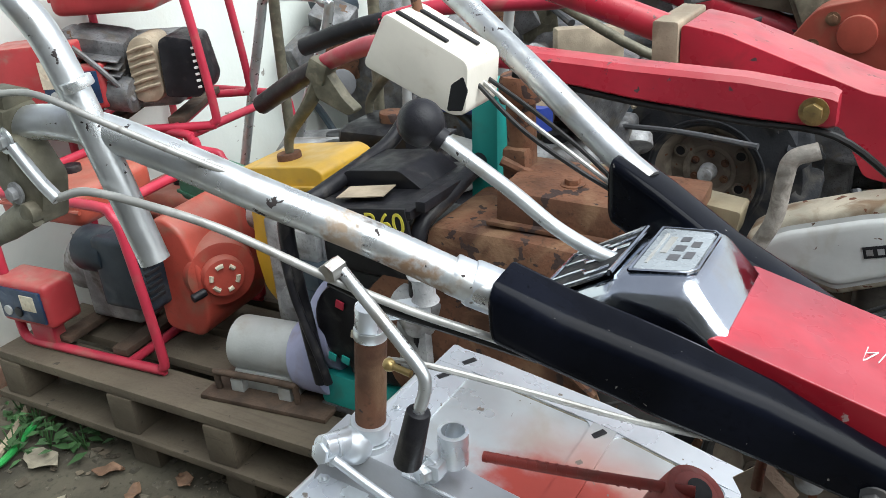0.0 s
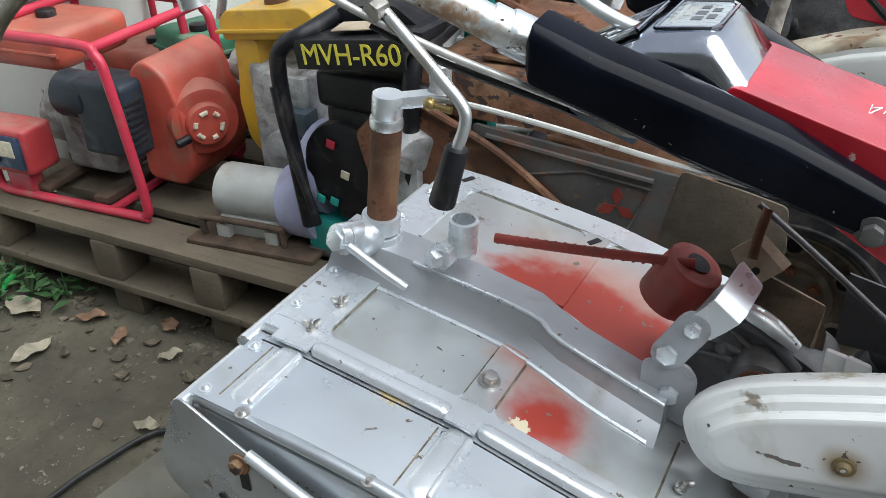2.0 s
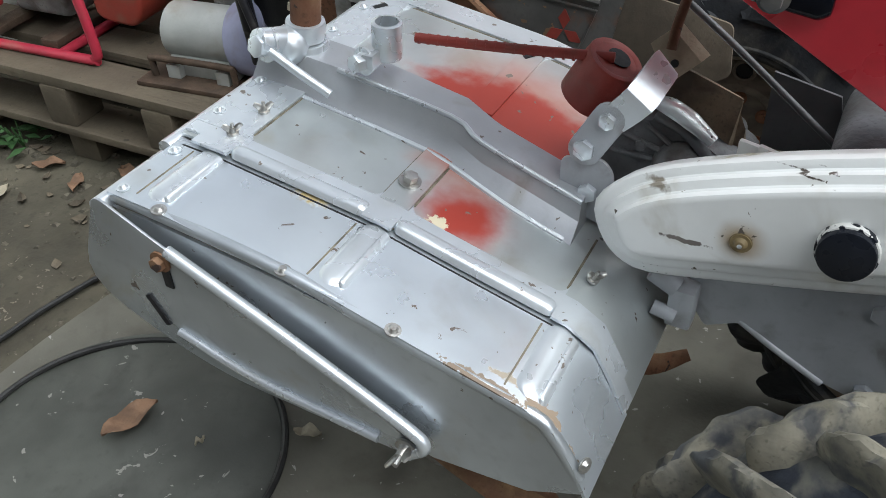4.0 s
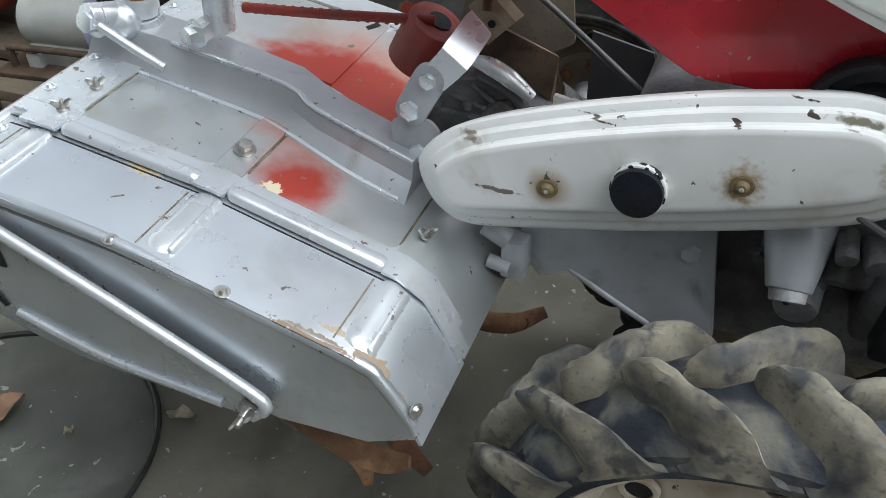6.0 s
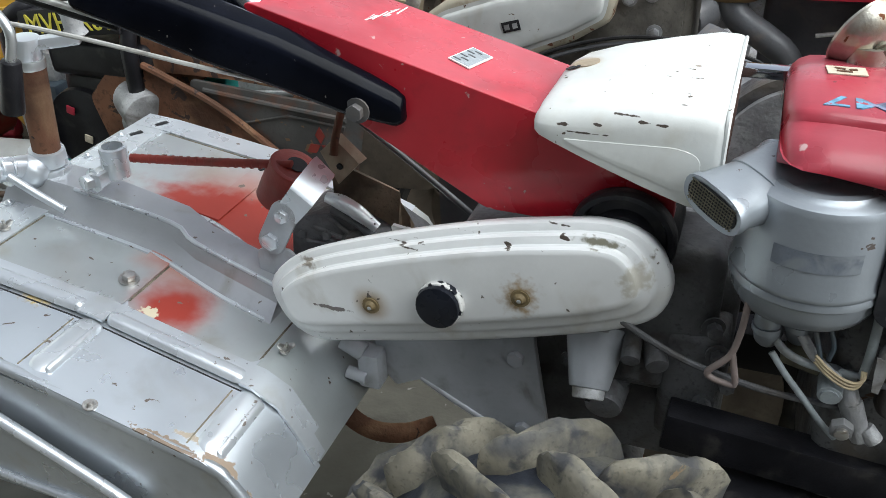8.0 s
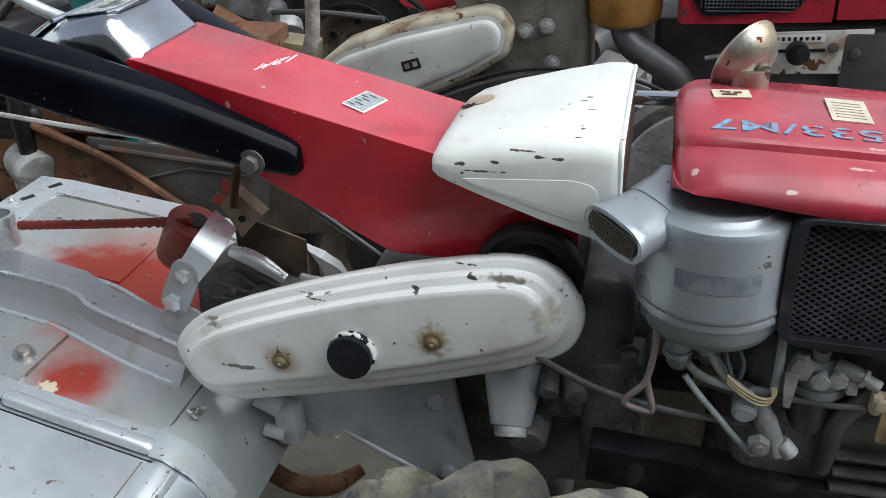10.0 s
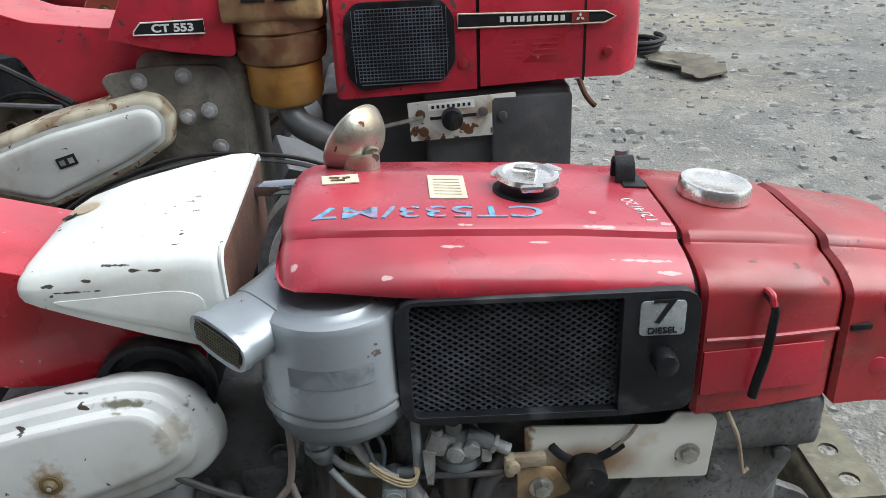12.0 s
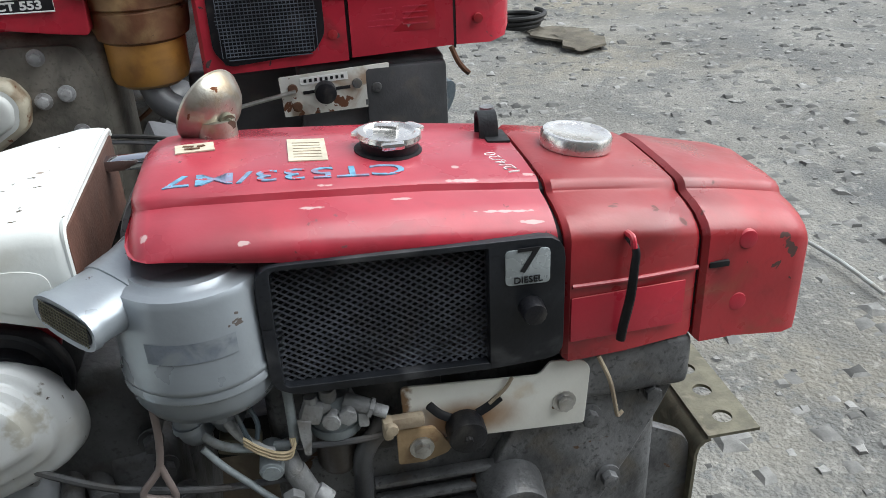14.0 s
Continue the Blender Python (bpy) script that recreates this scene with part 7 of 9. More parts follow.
for sg in (-1, 1):
    if sg < 0:
        a = part("handle_arm", loft(arm2(sg)), "red_old", red2, "red pressed steel handle arm")
        hexbolt(a, (-0.08, Y2 + sg * 0.289, 0.985), (0, sg, 0), 0.014, 0.012, "brass")
    part("handlebar", tube([(-0.54 if sg < 0 else -0.66, Y2 + sg * (0.28 if sg < 0 else 0.10), 1.035 if sg < 0 else 1.12), (-0.70, Y2 + sg * 0.27, 1.04), (-0.87, Y2 + sg * 0.22, 1.035), (-1.0, Y2 + sg * 0.17, 1.0 + (0.03 if sg > 0 else 0)), (-1.12, Y2 + sg * 0.13, 0.955 + (0.05 if sg > 0 else 0))], 0.019, 14), "pinkred", red2, "dusty red handlebar")
    part("grip", tube([(-1.11, Y2 + sg * 0.135, 0.958 + (0.05 if sg > 0 else 0)), (-1.22, Y2 + sg * 0.11, 0.905 + (0.075 if sg > 0 else 0)), (-1.34, Y2 + sg * 0.09, 0.842 + (0.10 if sg > 0 else 0))], [0.021, 0.024, 0.023], 14), "blackmatt", red2, "black rubber grip")
    part("lever_bracket", join(box((-1.09, Y2 + sg * 0.15, 0.955), (0.05, 0.045, 0.05), 0.008, rot=(0, 25, 0)), prism(rounded([(-1.12, 0.945), (-1.07, 0.955), (-1.03, 0.90), (-1.0, 0.875), (-1.02, 0.862), (-1.10, 0.895)], 0.01), 0.03, side(Y2 + sg * 0.15 + 0.015), 0.004)), "olive", red2)
    part("clutch_lever", tube([(-1.10, Y2 + sg * 0.15, 0.93), (-1.13, Y2 + sg * 0.16, 0.88), (-1.20, Y2 + sg * 0.16, 0.80), (-1.21, Y2 + sg * 0.16, 0.74)], [0.018, 0.016, 0.012, 0.009], 10, flat=0.6), "olive", red2)
COVER2 = [(-0.182, 0.722), (-0.125, 0.763), (-0.004, 0.804), (0.165, 0.841), (0.196, 0.832), (0.216, 0.800), (0.206, 0.752), (0.135, 0.708), (-0.031, 0.639), (-0.168, 0.682)]


def oval2(grow, y):
    """The hexagonal outline of the cover, drawn in or out."""
    k, out = len(COVER2), []
    for i, q in enumerate(COVER2):
        a, b, c = Vector(COVER2[i - 1]), Vector(q), Vector(COVER2[(i + 1) % k])
        d1, d2 = (b - a).normalized(), (c - b).normalized()
        n_ = (Vector((-d1.y, d1.x)) + Vector((-d2.y, d2.x))).normalized()
        out.append(tuple(b + n_ * grow))
    return [(x, y, z) for x, z in rounded(out, 0.012, 3)]


M["cover_pale"] = mat("weathered_pale_paint", (0.66, 0.68, 0.66), 0.45, 0.0, 0.10, 9, ((0.45, 0.43, 0.36), 0.30, 12), ((0.12, 0.07, 0.045), 0.020, 60), 0.06)
M["cover_rust"] = mat("rust_streaked_cream_edge", (0.50, 0.46, 0.36), 0.6, 0.0, 0.16, 14, ((0.20, 0.12, 0.06), 0.55, 22), (RUST, 0.12, 50), 0.15)
cov2 = part("chain_cover", loft([oval2(-0.012, 1.4545), oval2(-0.020, 1.4540), oval2(-0.0225, 1.4475), oval2(-0.026, 1.4450), oval2(-0.034, 1.4440)]), "cover_pale", red2, "weathered pale chain cover with pressed panel")
part("cover_flange", loft([oval2(0.002, 1.53), oval2(0.002, 1.470), oval2(0.0, 1.462), oval2(-0.006, 1.457), oval2(-0.015, 1.4562)]), "cover_rust", cov2, "rust-streaked cream flange")
part("cover_label", box((0.021, 1.4430, 0.735), (0.036, 0.002, 0.020), 0.0006, rot=(0, -16, 0)), "ink_shade", cov2)
part("cover_emblem", box((0.013, 1.4418, 0.7325), (0.010, 0.001, 0.010), rot=(0, -16, 0)), "cast", cov2)
part("cover_emblem", box((0.029, 1.4418, 0.737), (0.010, 0.001, 0.010), rot=(0, -16, 0)), "cast", cov2)

M["dusty_case"] = mat("dusty_greasy_casting", (0.17, 0.158, 0.135), 0.65, 0.1, 0.3, 12, ((0.06, 0.053, 0.045), 0.45, 14), None, 0.35, 120)
part("gear_case", join(box((0.25, 1.60, 0.72), (0.20, 0.20, 0.36), 0.03, 3), box((0.12, 1.60, 0.60), (0.26, 0.18, 0.30), 0.03, 3), prism(rounded([(0.09, 0.87), (0.20, 0.885), (0.31, 0.88), (0.335, 0.80), (0.33, 0.60), (0.20, 0.58), (0.14, 0.75)], 0.02), 0.02, side(1.51), 0.005)), "dusty_case", red2, "greasy dusty brown gear case")
for x, z in ((0.16, 0.86), (0.24, 0.865), (0.275, 0.80), (0.285, 0.73), (0.235, 0.79), (0.29, 0.66)):
    hexbolt(red2, (x, 1.49, z), (0, -1, 0), 0.010, 0.010, "cast")
for k in range(2):
    part("drive_hose", tube([(-0.02, 1.36, 0.64 - 0.012 * k), (0.086, 1.36, 0.706 - 0.012 * k), (0.184, 1.36, 0.744 - 0.011 * k), (0.276, 1.36, 0.761 - 0.010 * k), (0.366, 1.36, 0.758 - 0.010 * k), (0.454, 1.36, 0.742 - 0.011 * k), (0.54, 1.37, 0.70 - 0.012 * k)], 0.0038, 8), "cable_black" if k == 0 else "dkgrey", red2)
for sy, sg in ((1.40, 1), (1.86, -1)):
    wheel(red2, -0.02, sy + (0.0 if sg > 0 else 0.0), 0.325, 0.325, sg, "rubber", 0.2)
part("axle", cyl((-0.02, 1.42, 0.325), (-0.02, 1.84, 0.325), 0.025), "cast", red2)
part("stand", join(tube([(0.85, 1.55, 0.42), (0.87, 1.53, 0.02)], 0.016, 12), tube([(0.85, 1.72, 0.42), (0.87, 1.74, 0.02)], 0.016, 12), box((0.87, 1.635, 0.01), (0.05, 0.30, 0.02), 0.004)), "engine", red2)

# ---- tiller of the red tractor behind: rusty hood ----
rh = []
for x, zt in ((-0.712, 0.655), (-0.711, 0.715), (-0.707, 0.732), (-0.695, 0.739), (-0.60, 0.740), (-0.50, 0.74), (-0.40, 0.733), (-0.30, 0.70), (-0.22, 0.65), (-0.16, 0.60)):
    rh.append([(x, 1.262, zt - 0.10), (x, 1.262, zt - 0.016), (x, 1.268, zt - 0.004), (x, 1.285, zt), (x, 1.56, zt), (x, 1.578, zt - 0.006), (x, 1.582, zt - 0.10)])
part("tiller_hood", loft(rh), "rust", red2, "brown rusted sheet tiller hood")
part("side_plate", prism(rounded([(-0.86, 0.575), (-0.76, 0.672), (-0.70, 0.668), (-0.53, 0.595), (-0.36, 0.478), (-0.36, 0.40), (-0.80, 0.36)], [0.02, 0.05, 0.04, 0.03, 0.03, 0.02, 0.05]), 0.004, side(1.245), 0.001), "rust", red2, "brown rusted side plate")
part("plate_fold", tube([(-0.70, 1.238, 0.66), (-0.53, 1.238, 0.587), (-0.37, 1.238, 0.475)], 0.008, 8), "rust", red2)
M["greyrust"] = mat("rust_freckled_grey_paint", (0.095, 0.092, 0.088), 0.6, 0.2, 0.2, 8, (RUST, 0.40, 14), ((0.20, 0.12, 0.07), 0.10, 40), 0.15)
M["flap_brown"] = mat("dusty_olive_brown_sheet", (0.12, 0.095, 0.07), 0.75, 0.1, 0.25, 9, ((0.06, 0.048, 0.036), 0.45, 12), None, 0.2)
gpanel = part("side_panel", prism(rounded([(-0.60, 0.635), (-0.20, 0.605), (-0.17, 0.585), (-0.24, 0.40), (-0.5, 0.38), (-0.62, 0.5)], 0.01), 0.010, side(1.262), 0.003), "greyrust", red2, "rust-freckled grey side panel with red emblem")
part("mud_flap", prism(rounded([(-0.205, 0.618), (-0.10, 0.602), (-0.03, 0.588), (-0.02, 0.50), (-0.09, 0.46), (-0.24, 0.45)], 0.012), 0.005, side(1.256), 0.001), "flap_brown", red2, "dusty brown sheet mud flap")
part("panel_rib", tube([(-0.57, 1.252, 0.615), (-0.42, 1.250, 0.602), (-0.25, 1.250, 0.588)], 0.006, 8), "greyrust", gpanel)
part("panel_border", tube([(-0.50, 1.250, 0.55), (-0.38, 1.250, 0.582), (-0.255, 1.250, 0.572), (-0.285, 1.250, 0.49), (-0.40, 1.250, 0.43)], 0.003, 6, 1), "greyrust", gpanel)
for k in range(3):
    a = math.pi / 2 + k * 2 * math.pi / 3
    c = Vector((-0.312, 0.528)) + Vector((math.cos(a), math.sin(a))) * 0.020
    part("emblem_shape", prism([(c.x + 0.019 * math.cos(a), c.y + 0.019 * math.sin(a)), (c.x + 0.011 * math.cos(a + 1.57), c.y + 0.011 * math.sin(a + 1.57)), (c.x - 0.019 * math.cos(a), c.y - 0.019 * math.sin(a)), (c.x - 0.011 * math.cos(a + 1.57), c.y - 0.011 * math.sin(a + 1.57))], 0.0012, side(1.2515)), "redprimer", gpanel)
part("rust_bracket", join(box((-0.420, 1.41, 0.770), (0.34, 0.19, 0.066), 0.006, rot=(0, 3, 4)), box((-0.420, 1.41, 0.742), (0.37, 0.22, 0.008), 0.002, rot=(0, 3, 4)), box((-0.60, 1.44, 0.80), (0.05, 0.06, 0.10), 0.01), cyl((-0.60, 1.45, 0.84), (-0.60, 1.45, 0.97), 0.028, n=18, bev=0.004), cyl((-0.60, 1.45, 0.93), (-0.60, 1.45, 0.985), 0.042, 0.038, n=18, bev=0.012)), "rust", red2, "rusted hitch bracket and depth screw")
hexbolt(red2, (-0.470, 1.386, 0.806), (0, 0, 1), 0.015, 0.010, "rust")
hexbolt(red2, (-0.350, 1.460, 0.800), (0, 0, 1), 0.012, 0.008, "rust")
M["tan_paint"] = mat("dirty_ochre_paint", (0.36, 0.31, 0.20), 0.6, 0.0, 0.15, 8, ((0.20, 0.16, 0.10), 0.4, 12), None, 0.15)
part("footboard", bevel(prism(rounded([(-0.50, 0.795), (-0.195, 0.757), (-0.205, 0.700), (-0.50, 0.742)], 0.008), 0.07, side(1.545)), 0.008, 2), "tan_paint", red2, "dirty ochre pressed steel rail")
M["mottled"] = mat("mud_mottled_hose", (0.34, 0.31, 0.27), 0.75, 0.0, 0.25, 30, ((0.12, 0.10, 0.08), 0.5, 40), None, 0.3)
part("bent_hose", tube([(-0.135, 1.30, 0.775), (-0.112, 1.30, 0.830), (-0.104, 1.30, 0.890), (-0.095, 1.30, 0.925), (-0.062, 1.31, 0.938)], 0.013, 12), "mottled", red2, "mud-mottled bent hose")
part("lever_arm", tube([(-0.62, 1.40, 0.83), (-0.56, 1.42, 0.80), (-0.50, 1.43, 0.79)], 0.010, 8), "rust", red2)
part("tan_flap", sheet(loft([[(-0.40, 1.42, 0.79), (-0.40, 1.50, 0.83)], [(-0.30, 1.42, 0.76), (-0.29, 1.50, 0.77)]], cap=False, closed=False), 0.004), "rust", red2)
part("tiller_axle", cyl((-0.42, 1.28, 0.30), (-0.42, 1.95, 0.30), 0.03), "rust", red2)
for i in range(8):
    a = i * 2.1
    c = Vector((-0.42, 1.31 + i * 0.085, 0.30))
    d = Vector((math.cos(a), 0, math.sin(a)))
    e = Vector((-math.sin(a), 0, math.cos(a)))
    part("blade", tube([c + d * 0.03, c + d * 0.14, c + d * 0.2 + e * 0.04, c + d * 0.22 + e * 0.09], [0.016, 0.017, 0.017, 0.01], 8, flat=0.25), "rust", red2)
part("grey_lever", box((-0.33, 1.18, 0.72), (0.14, 0.02, 0.035), 0.008, rot=(0, 20, 8)), "bluegrey", red2)
part("cable_run", tube([(-0.56, 1.345, 1.01), (-0.35, 1.345, 0.978), (-0.18, 1.348, 0.960), (-0.05, 1.36, 0.945), (0.05, 1.45, 0.84)], 0.006, 8), "cable_black", red2)

# ---- pallet with engines beside the wall ----
pal = thing("pallet", (-1.45, 1.5, 0.0), "weathered grey-brown wooden pallet under the generators", "pallet")
for i in range(7):
    y = 1.168 + i * 0.165
    part("deck_board", box((-1.44, y, 0.222), (1.17, 0.118 + 0.01 * (i % 3), 0.026), 0.003, rot=(0, 0, 2.2 + 0.3 * (i % 2))), "wood", pal)
for i in range(3):
    part("bottom_board", box((-1.45, 1.165 + i * 0.45, 0.092), (1.21, 0.135, 0.022), 0.004, rot=(0, 0, 2.2)), "wood", pal)
for x in (-1.98, -1.56, -1.24, -0.90):
    for y in (1.155, 1.62, 2.1):
        yy = y + (x + 1.45) * 0.038
        part("block", box((x, yy, 0.1555), (0.085, 0.10, 0.105), 0.006, rot=(0, 0, 4)), "wood", pal)
        part("foot_block", box((x + 0.02, yy + 0.02, 0.037), (0.09, 0.10, 0.088), 0.006, rot=(0, 0, 4)), "wood", pal)


def generator(at, turn, shroud, frame_mat="pinkred", label="", s=1.0, tank="orange", tall=1.0, shift=0.0, side_x=0.0, bare=False, lift=0.0, tank_x=0.17):
    """An open-frame generator: tube frame, engine with recoil starter, tank, control box."""
    g = thing("generator", (0, 0, 0), label, "generator", "generators")
    W, D, H, r = 0.50 * s, 0.40 * s, 0.445 * s * tall, 0.0125
    P_ = lambda *p: p
    for y in (0, D):
        part("frame_loop", tube([P_(0.06, y, r), P_(W - 0.05, y, r), P_(W - 0.01, y, 0.02), P_(W, y, 0.07), P_(W - 0.03, y, H - 0.08), P_(W - 0.05, y, H - 0.02), P_(W - 0.10, y, H), P_(0.06, y, H), P_(0.01, y, H - 0.02), P_(0, y, H - 0.08), P_(0, y, 0.08), P_(0.01, y, 0.02), P_(0.06, y, r)], r, 12, 4), frame_mat, g, "dusty red tube frame loop")
    for x, z in ((0.02, H - 0.01), (W - 0.07, H - 0.01), (0.1, r), (W - 0.12, r)):
        part("cross_tube", tube([P_(x, 0, z), P_(x, D, z)], r, 10), frame_mat, g)
    # Bars coloured dark to paint in the shade beneath the engine.
    for x in (0.14, 0.34):
        part("mount_bar", box((x, D / 2, 0.03), (0.05, D - 0.02, 0.02), 0.004), "rust_dark", g)
    cs = part("crankcase", join(box((0.24, D * 0.5, 0.15), (0.18, 0.18, 0.20), 0.02, 3), cyl((0.05, D * 0.55, 0.16), (0.2, D * 0.55, 0.16), 0.085, n=24, bev=0.01)), "cast", g, "grimy grey crankcase")
    if bare:
        part("cylinder_head", join(box((0.13, 0.10, 0.20), (0.17, 0.15, 0.17), 0.03, 2, (8, 12, 6)), box((0.05, 0.06, 0.26), (0.10, 0.09, 0.07), 0.02, 2, (0, -20, 10)), cyl((0.16, 0.02, 0.12), (0.24, 0.01, 0.11), 0.05, n=18, bev=0.008), cyl((0.08, 0.03, 0.17), (0.06, -0.03, 0.16), 0.028, n=14, bev=0.004), tube([(0.02, 0.02, 0.29), (0.09, -0.02, 0.27), (0.17, -0.03, 0.20), (0.24, -0.01, 0.10)], 0.008, 8)), "engine", g, "greasy black cylinder and carburettor")
        for i in range(6):
            part("cooling_fin", box((0.14, 0.03, 0.13 + i * 0.020), (0.15, 0.10, 0.005), 0.001, 1, (8, 12, 6)), "engine", g)
        mf = part("muffler", bevel(prism(rounded([(0.235, 0.10), (0.235, 0.235), (0.262, 0.27), (0.310, 0.27), (0.325, 0.23), (0.325, 0.11), (0.30, 0.085), (0.255, 0.085)], 0.02), 0.13, side(0.14)), 0.012, 2), "tan", g, "dusty brown ribbed muffler cover")
        for i in range(6):
            part("muffler_rib", tube([(0.243, 0.009, 0.120 + i * 0.022), (0.28, 0.004, 0.132 + i * 0.022), (0.317, 0.009, 0.138 + i * 0.022)], 0.005, 6, 3), "tan", mf)
        fb = part("filter_box", bevel(prism(rounded([(0.330, 0.10), (0.335, 0.255), (0.36, 0.27), (0.43, 0.255), (0.45, 0.13), (0.43, 0.095)], 0.014), 0.15, side(0.15)), 0.010, 2), "blackmatt", g, "black air filter box with bright slots")
        for i in range(7):
            part("vent_slot", box((0.432, -0.001, 0.125 + i * 0.018), (0.012, 0.004, 0.007), 0.001, 1, (0, -10, 0)), "print_white", fb)
    else:
        part("shroud", join(prism(rounded([(x_ + shift, z_) for x_, z_ in ((0.27, 0.07), (0.27, 0.30 + lift), (0.32, 0.345 + lift), (0.38, 0.31 + lift), (0.42, 0.20 + lift), (0.42, 0.11), (0.39, 0.06))], 0.03), 0.24, side(D * 0.85), 0.012, 3)), shroud, g, "faded orange fan shroud")
        fc = Vector((0.42 + shift, D * 0.42, 0.18 + lift))
        wv = Vector((0.8, -0.6, 0.0))
        part("recoil_cover", join(cyl(fc - wv * 0.05, fc + wv * 0.03, 0.095, 0.085, n=32, bev=0.012), cyl(fc + wv * 0.03, fc + wv * 0.055, 0.055, 0.05, n=28, bev=0.006)), shroud, g)
        up_ = Vector((0, 0, 1))
        ac_ = wv.cross(up_)
        for k in range(6):
            arc = [fc + wv * 0.0565 + (up_ * math.sin(a_) + ac_ * math.cos(a_)) * 0.033 for a_ in [k * math.pi / 3 + 0.14 * j for j in range(5 if k % 2 else 4)]]
            part("vent_slot", tube(arc, 0.0058, 6, 2), "label", g)
        part("pull_handle", cyl(fc + wv * 0.045 + Vector((-0.02, -0.05, -0.02)), fc + wv * 0.06 + Vector((-0.045, -0.075, -0.025)), 0.011, n=10, bev=0.003), "blackmatt", g)
        part("air_filter", join(box((0.17 + side_x, D * 0.22, 0.20 + lift), (0.16, 0.12, 0.19), 0.018, 3), cyl((0.02 + side_x, D * 0.2, 0.24 + lift), (0.12 + side_x, D * 0.2, 0.24 + lift), 0.060, n=20, bev=0.01)), "navy", g, "dark navy air filter housing")
        for i in range(7):
            part("louvre", box((0.17 + side_x + 0.082, D * 0.22 - 0.03, 0.145 + lift + i * 0.017), (0.004, 0.05, 0.008), 0.001), "ink_shade", g)
    tx = tank_x
    tk = part("fuel_tank", join(box((tx, D * 0.55, 0.375), (0.30, 0.27, 0.10), 0.035, 4), tube([(tx - 0.15, D * 0.22, 0.372), (tx + 0.15, D * 0.22, 0.372)], 0.006, 8)), tank, g, "faded orange fuel tank")
    part("tank_cap", cyl((tx, D * 0.55, 0.42), (tx, D * 0.55, 0.443), 0.026, n=20, bev=0.004), "blackmatt", tk)
    pb = part("control_box", box((0.085, 0.015, 0.15), (0.185, 0.10, 0.125), 0.016, 3), "redbox", g, "red control box with meter and sockets")
    part("panel_face", box((0.085, -0.0375, 0.15), (0.158, 0.007, 0.090), 0.003), "panel_blue", pb, "dark blue instrument panel")
    part("meter", box((0.115, -0.0415, 0.160), (0.050, 0.004, 0.044), 0.002), "label", pb)
    for k in range(2):
        part("socket", cyl((0.035 + 0.038 * k, -0.040, 0.130), (0.035 + 0.038 * k, -0.046, 0.130), 0.014, n=14, bev=0.002), "blackmatt" if k else "lightgrey", pb)
    part("box_foot", box((0.085, 0.015, 0.052), (0.085, 0.04, 0.075), 0.006), frame_mat, pb)
    g.matrix_world = at if isinstance(at, Matrix) else pose(*at, 0, 0, turn)
    return g


M["rust_dark"] = mat("dark_rusted_steel", (0.10, 0.065, 0.045), 0.75, 0.2, 0.3, 14, ((0.06, 0.045, 0.035), 0.4, 18), None, 0.25)
M["navy"] = mat("dark_navy_plastic", (0.018, 0.026, 0.036), 0.5, 0.0, 0.2, 10, ((0.06, 0.07, 0.075), 0.35, 14), None, 0.1)
M["panel_blue"] = mat("dark_blue_panel", (0.012, 0.035, 0.085), 0.4, 0, 0.2, 20, ((0.10, 0.12, 0.16), 0.3, 30), None, 0.02)
M["redbox"] = mat("bright_red_plastic", (0.42, 0.042, 0.048), 0.45, 0, 0.12, 9, ((0.30, 0.16, 0.13), 0.3, 12), None, 0.05, dust_sheen=(DUST, 0.35))
M["shroud_red"] = mat("dusty_brick_red_paint", (0.40, 0.060, 0.040), 0.5, 0, 0.18, 8, ((0.24, 0.12, 0.08), 0.4, 12), None, 0.1, 160, dust_sheen=(DUST, 0.3))
GEN = "red tube-framed petrol generator with faded orange engine shroud"
generator((-1.975, 1.150, 0.235), 5.5, "shroud_red", label=GEN + " on a pallet", shift=0.160, side_x=0.220, lift=0.045, tank_x=0.085)
generator((-2.24, 1.62, 0.0), 4, "orange", label="lower red petrol generator standing against the whitewashed wall", s=1.1, tall=1.42)
upper = generator((-2.10, 1.50, 0.695), 28, "engine", label="upper red petrol generator stacked on another one", tank="redbox", s=0.92, tall=1.15, bare=True)
part("tool_box", bevel(prism(rounded([(-0.15, 0.085), (-0.15, 0.265), (0.11, 0.275), (0.12, 0.09)], 0.01), 0.14, side(0.10)), 0.004), "redbox", upper, "red box with printed label")
part("box_label", box((0.03, -0.0415, 0.19), (0.05, 0.002, 0.075)), "label", upper)

# electric motor on a steel base
mo = thing("electric_motor", (-1.2, 1.27, 0.235), "grey electric motor on a grimy steel base plate", "motor")
part("base_plate", box((-1.17, 1.285, 0.241), (0.34, 0.20, 0.012), 0.003, rot=(0, 0, 8)), "rust_dark", mo, "grimy brown steel base plate")
part("motor_body", join(cyl((-1.285, 1.285, 0.335), (-1.105, 1.31, 0.335), 0.066, n=32, bev=0.01), box((-1.19, 1.298, 0.27), (0.17, 0.12, 0.05), 0.006, rot=(0, 0, 8))), "lightgrey", mo, "light grey motor body")
part("handle_loop", tube([(-1.30, 1.205, 0.247), (-1.30, 1.203, 0.285), (-1.285, 1.203, 0.295), (-1.10, 1.23, 0.295), (-1.085, 1.233, 0.285), (-1.085, 1.235, 0.247)], 0.008, 10, 3), "rust_dark", mo, "rusty carrying loop")
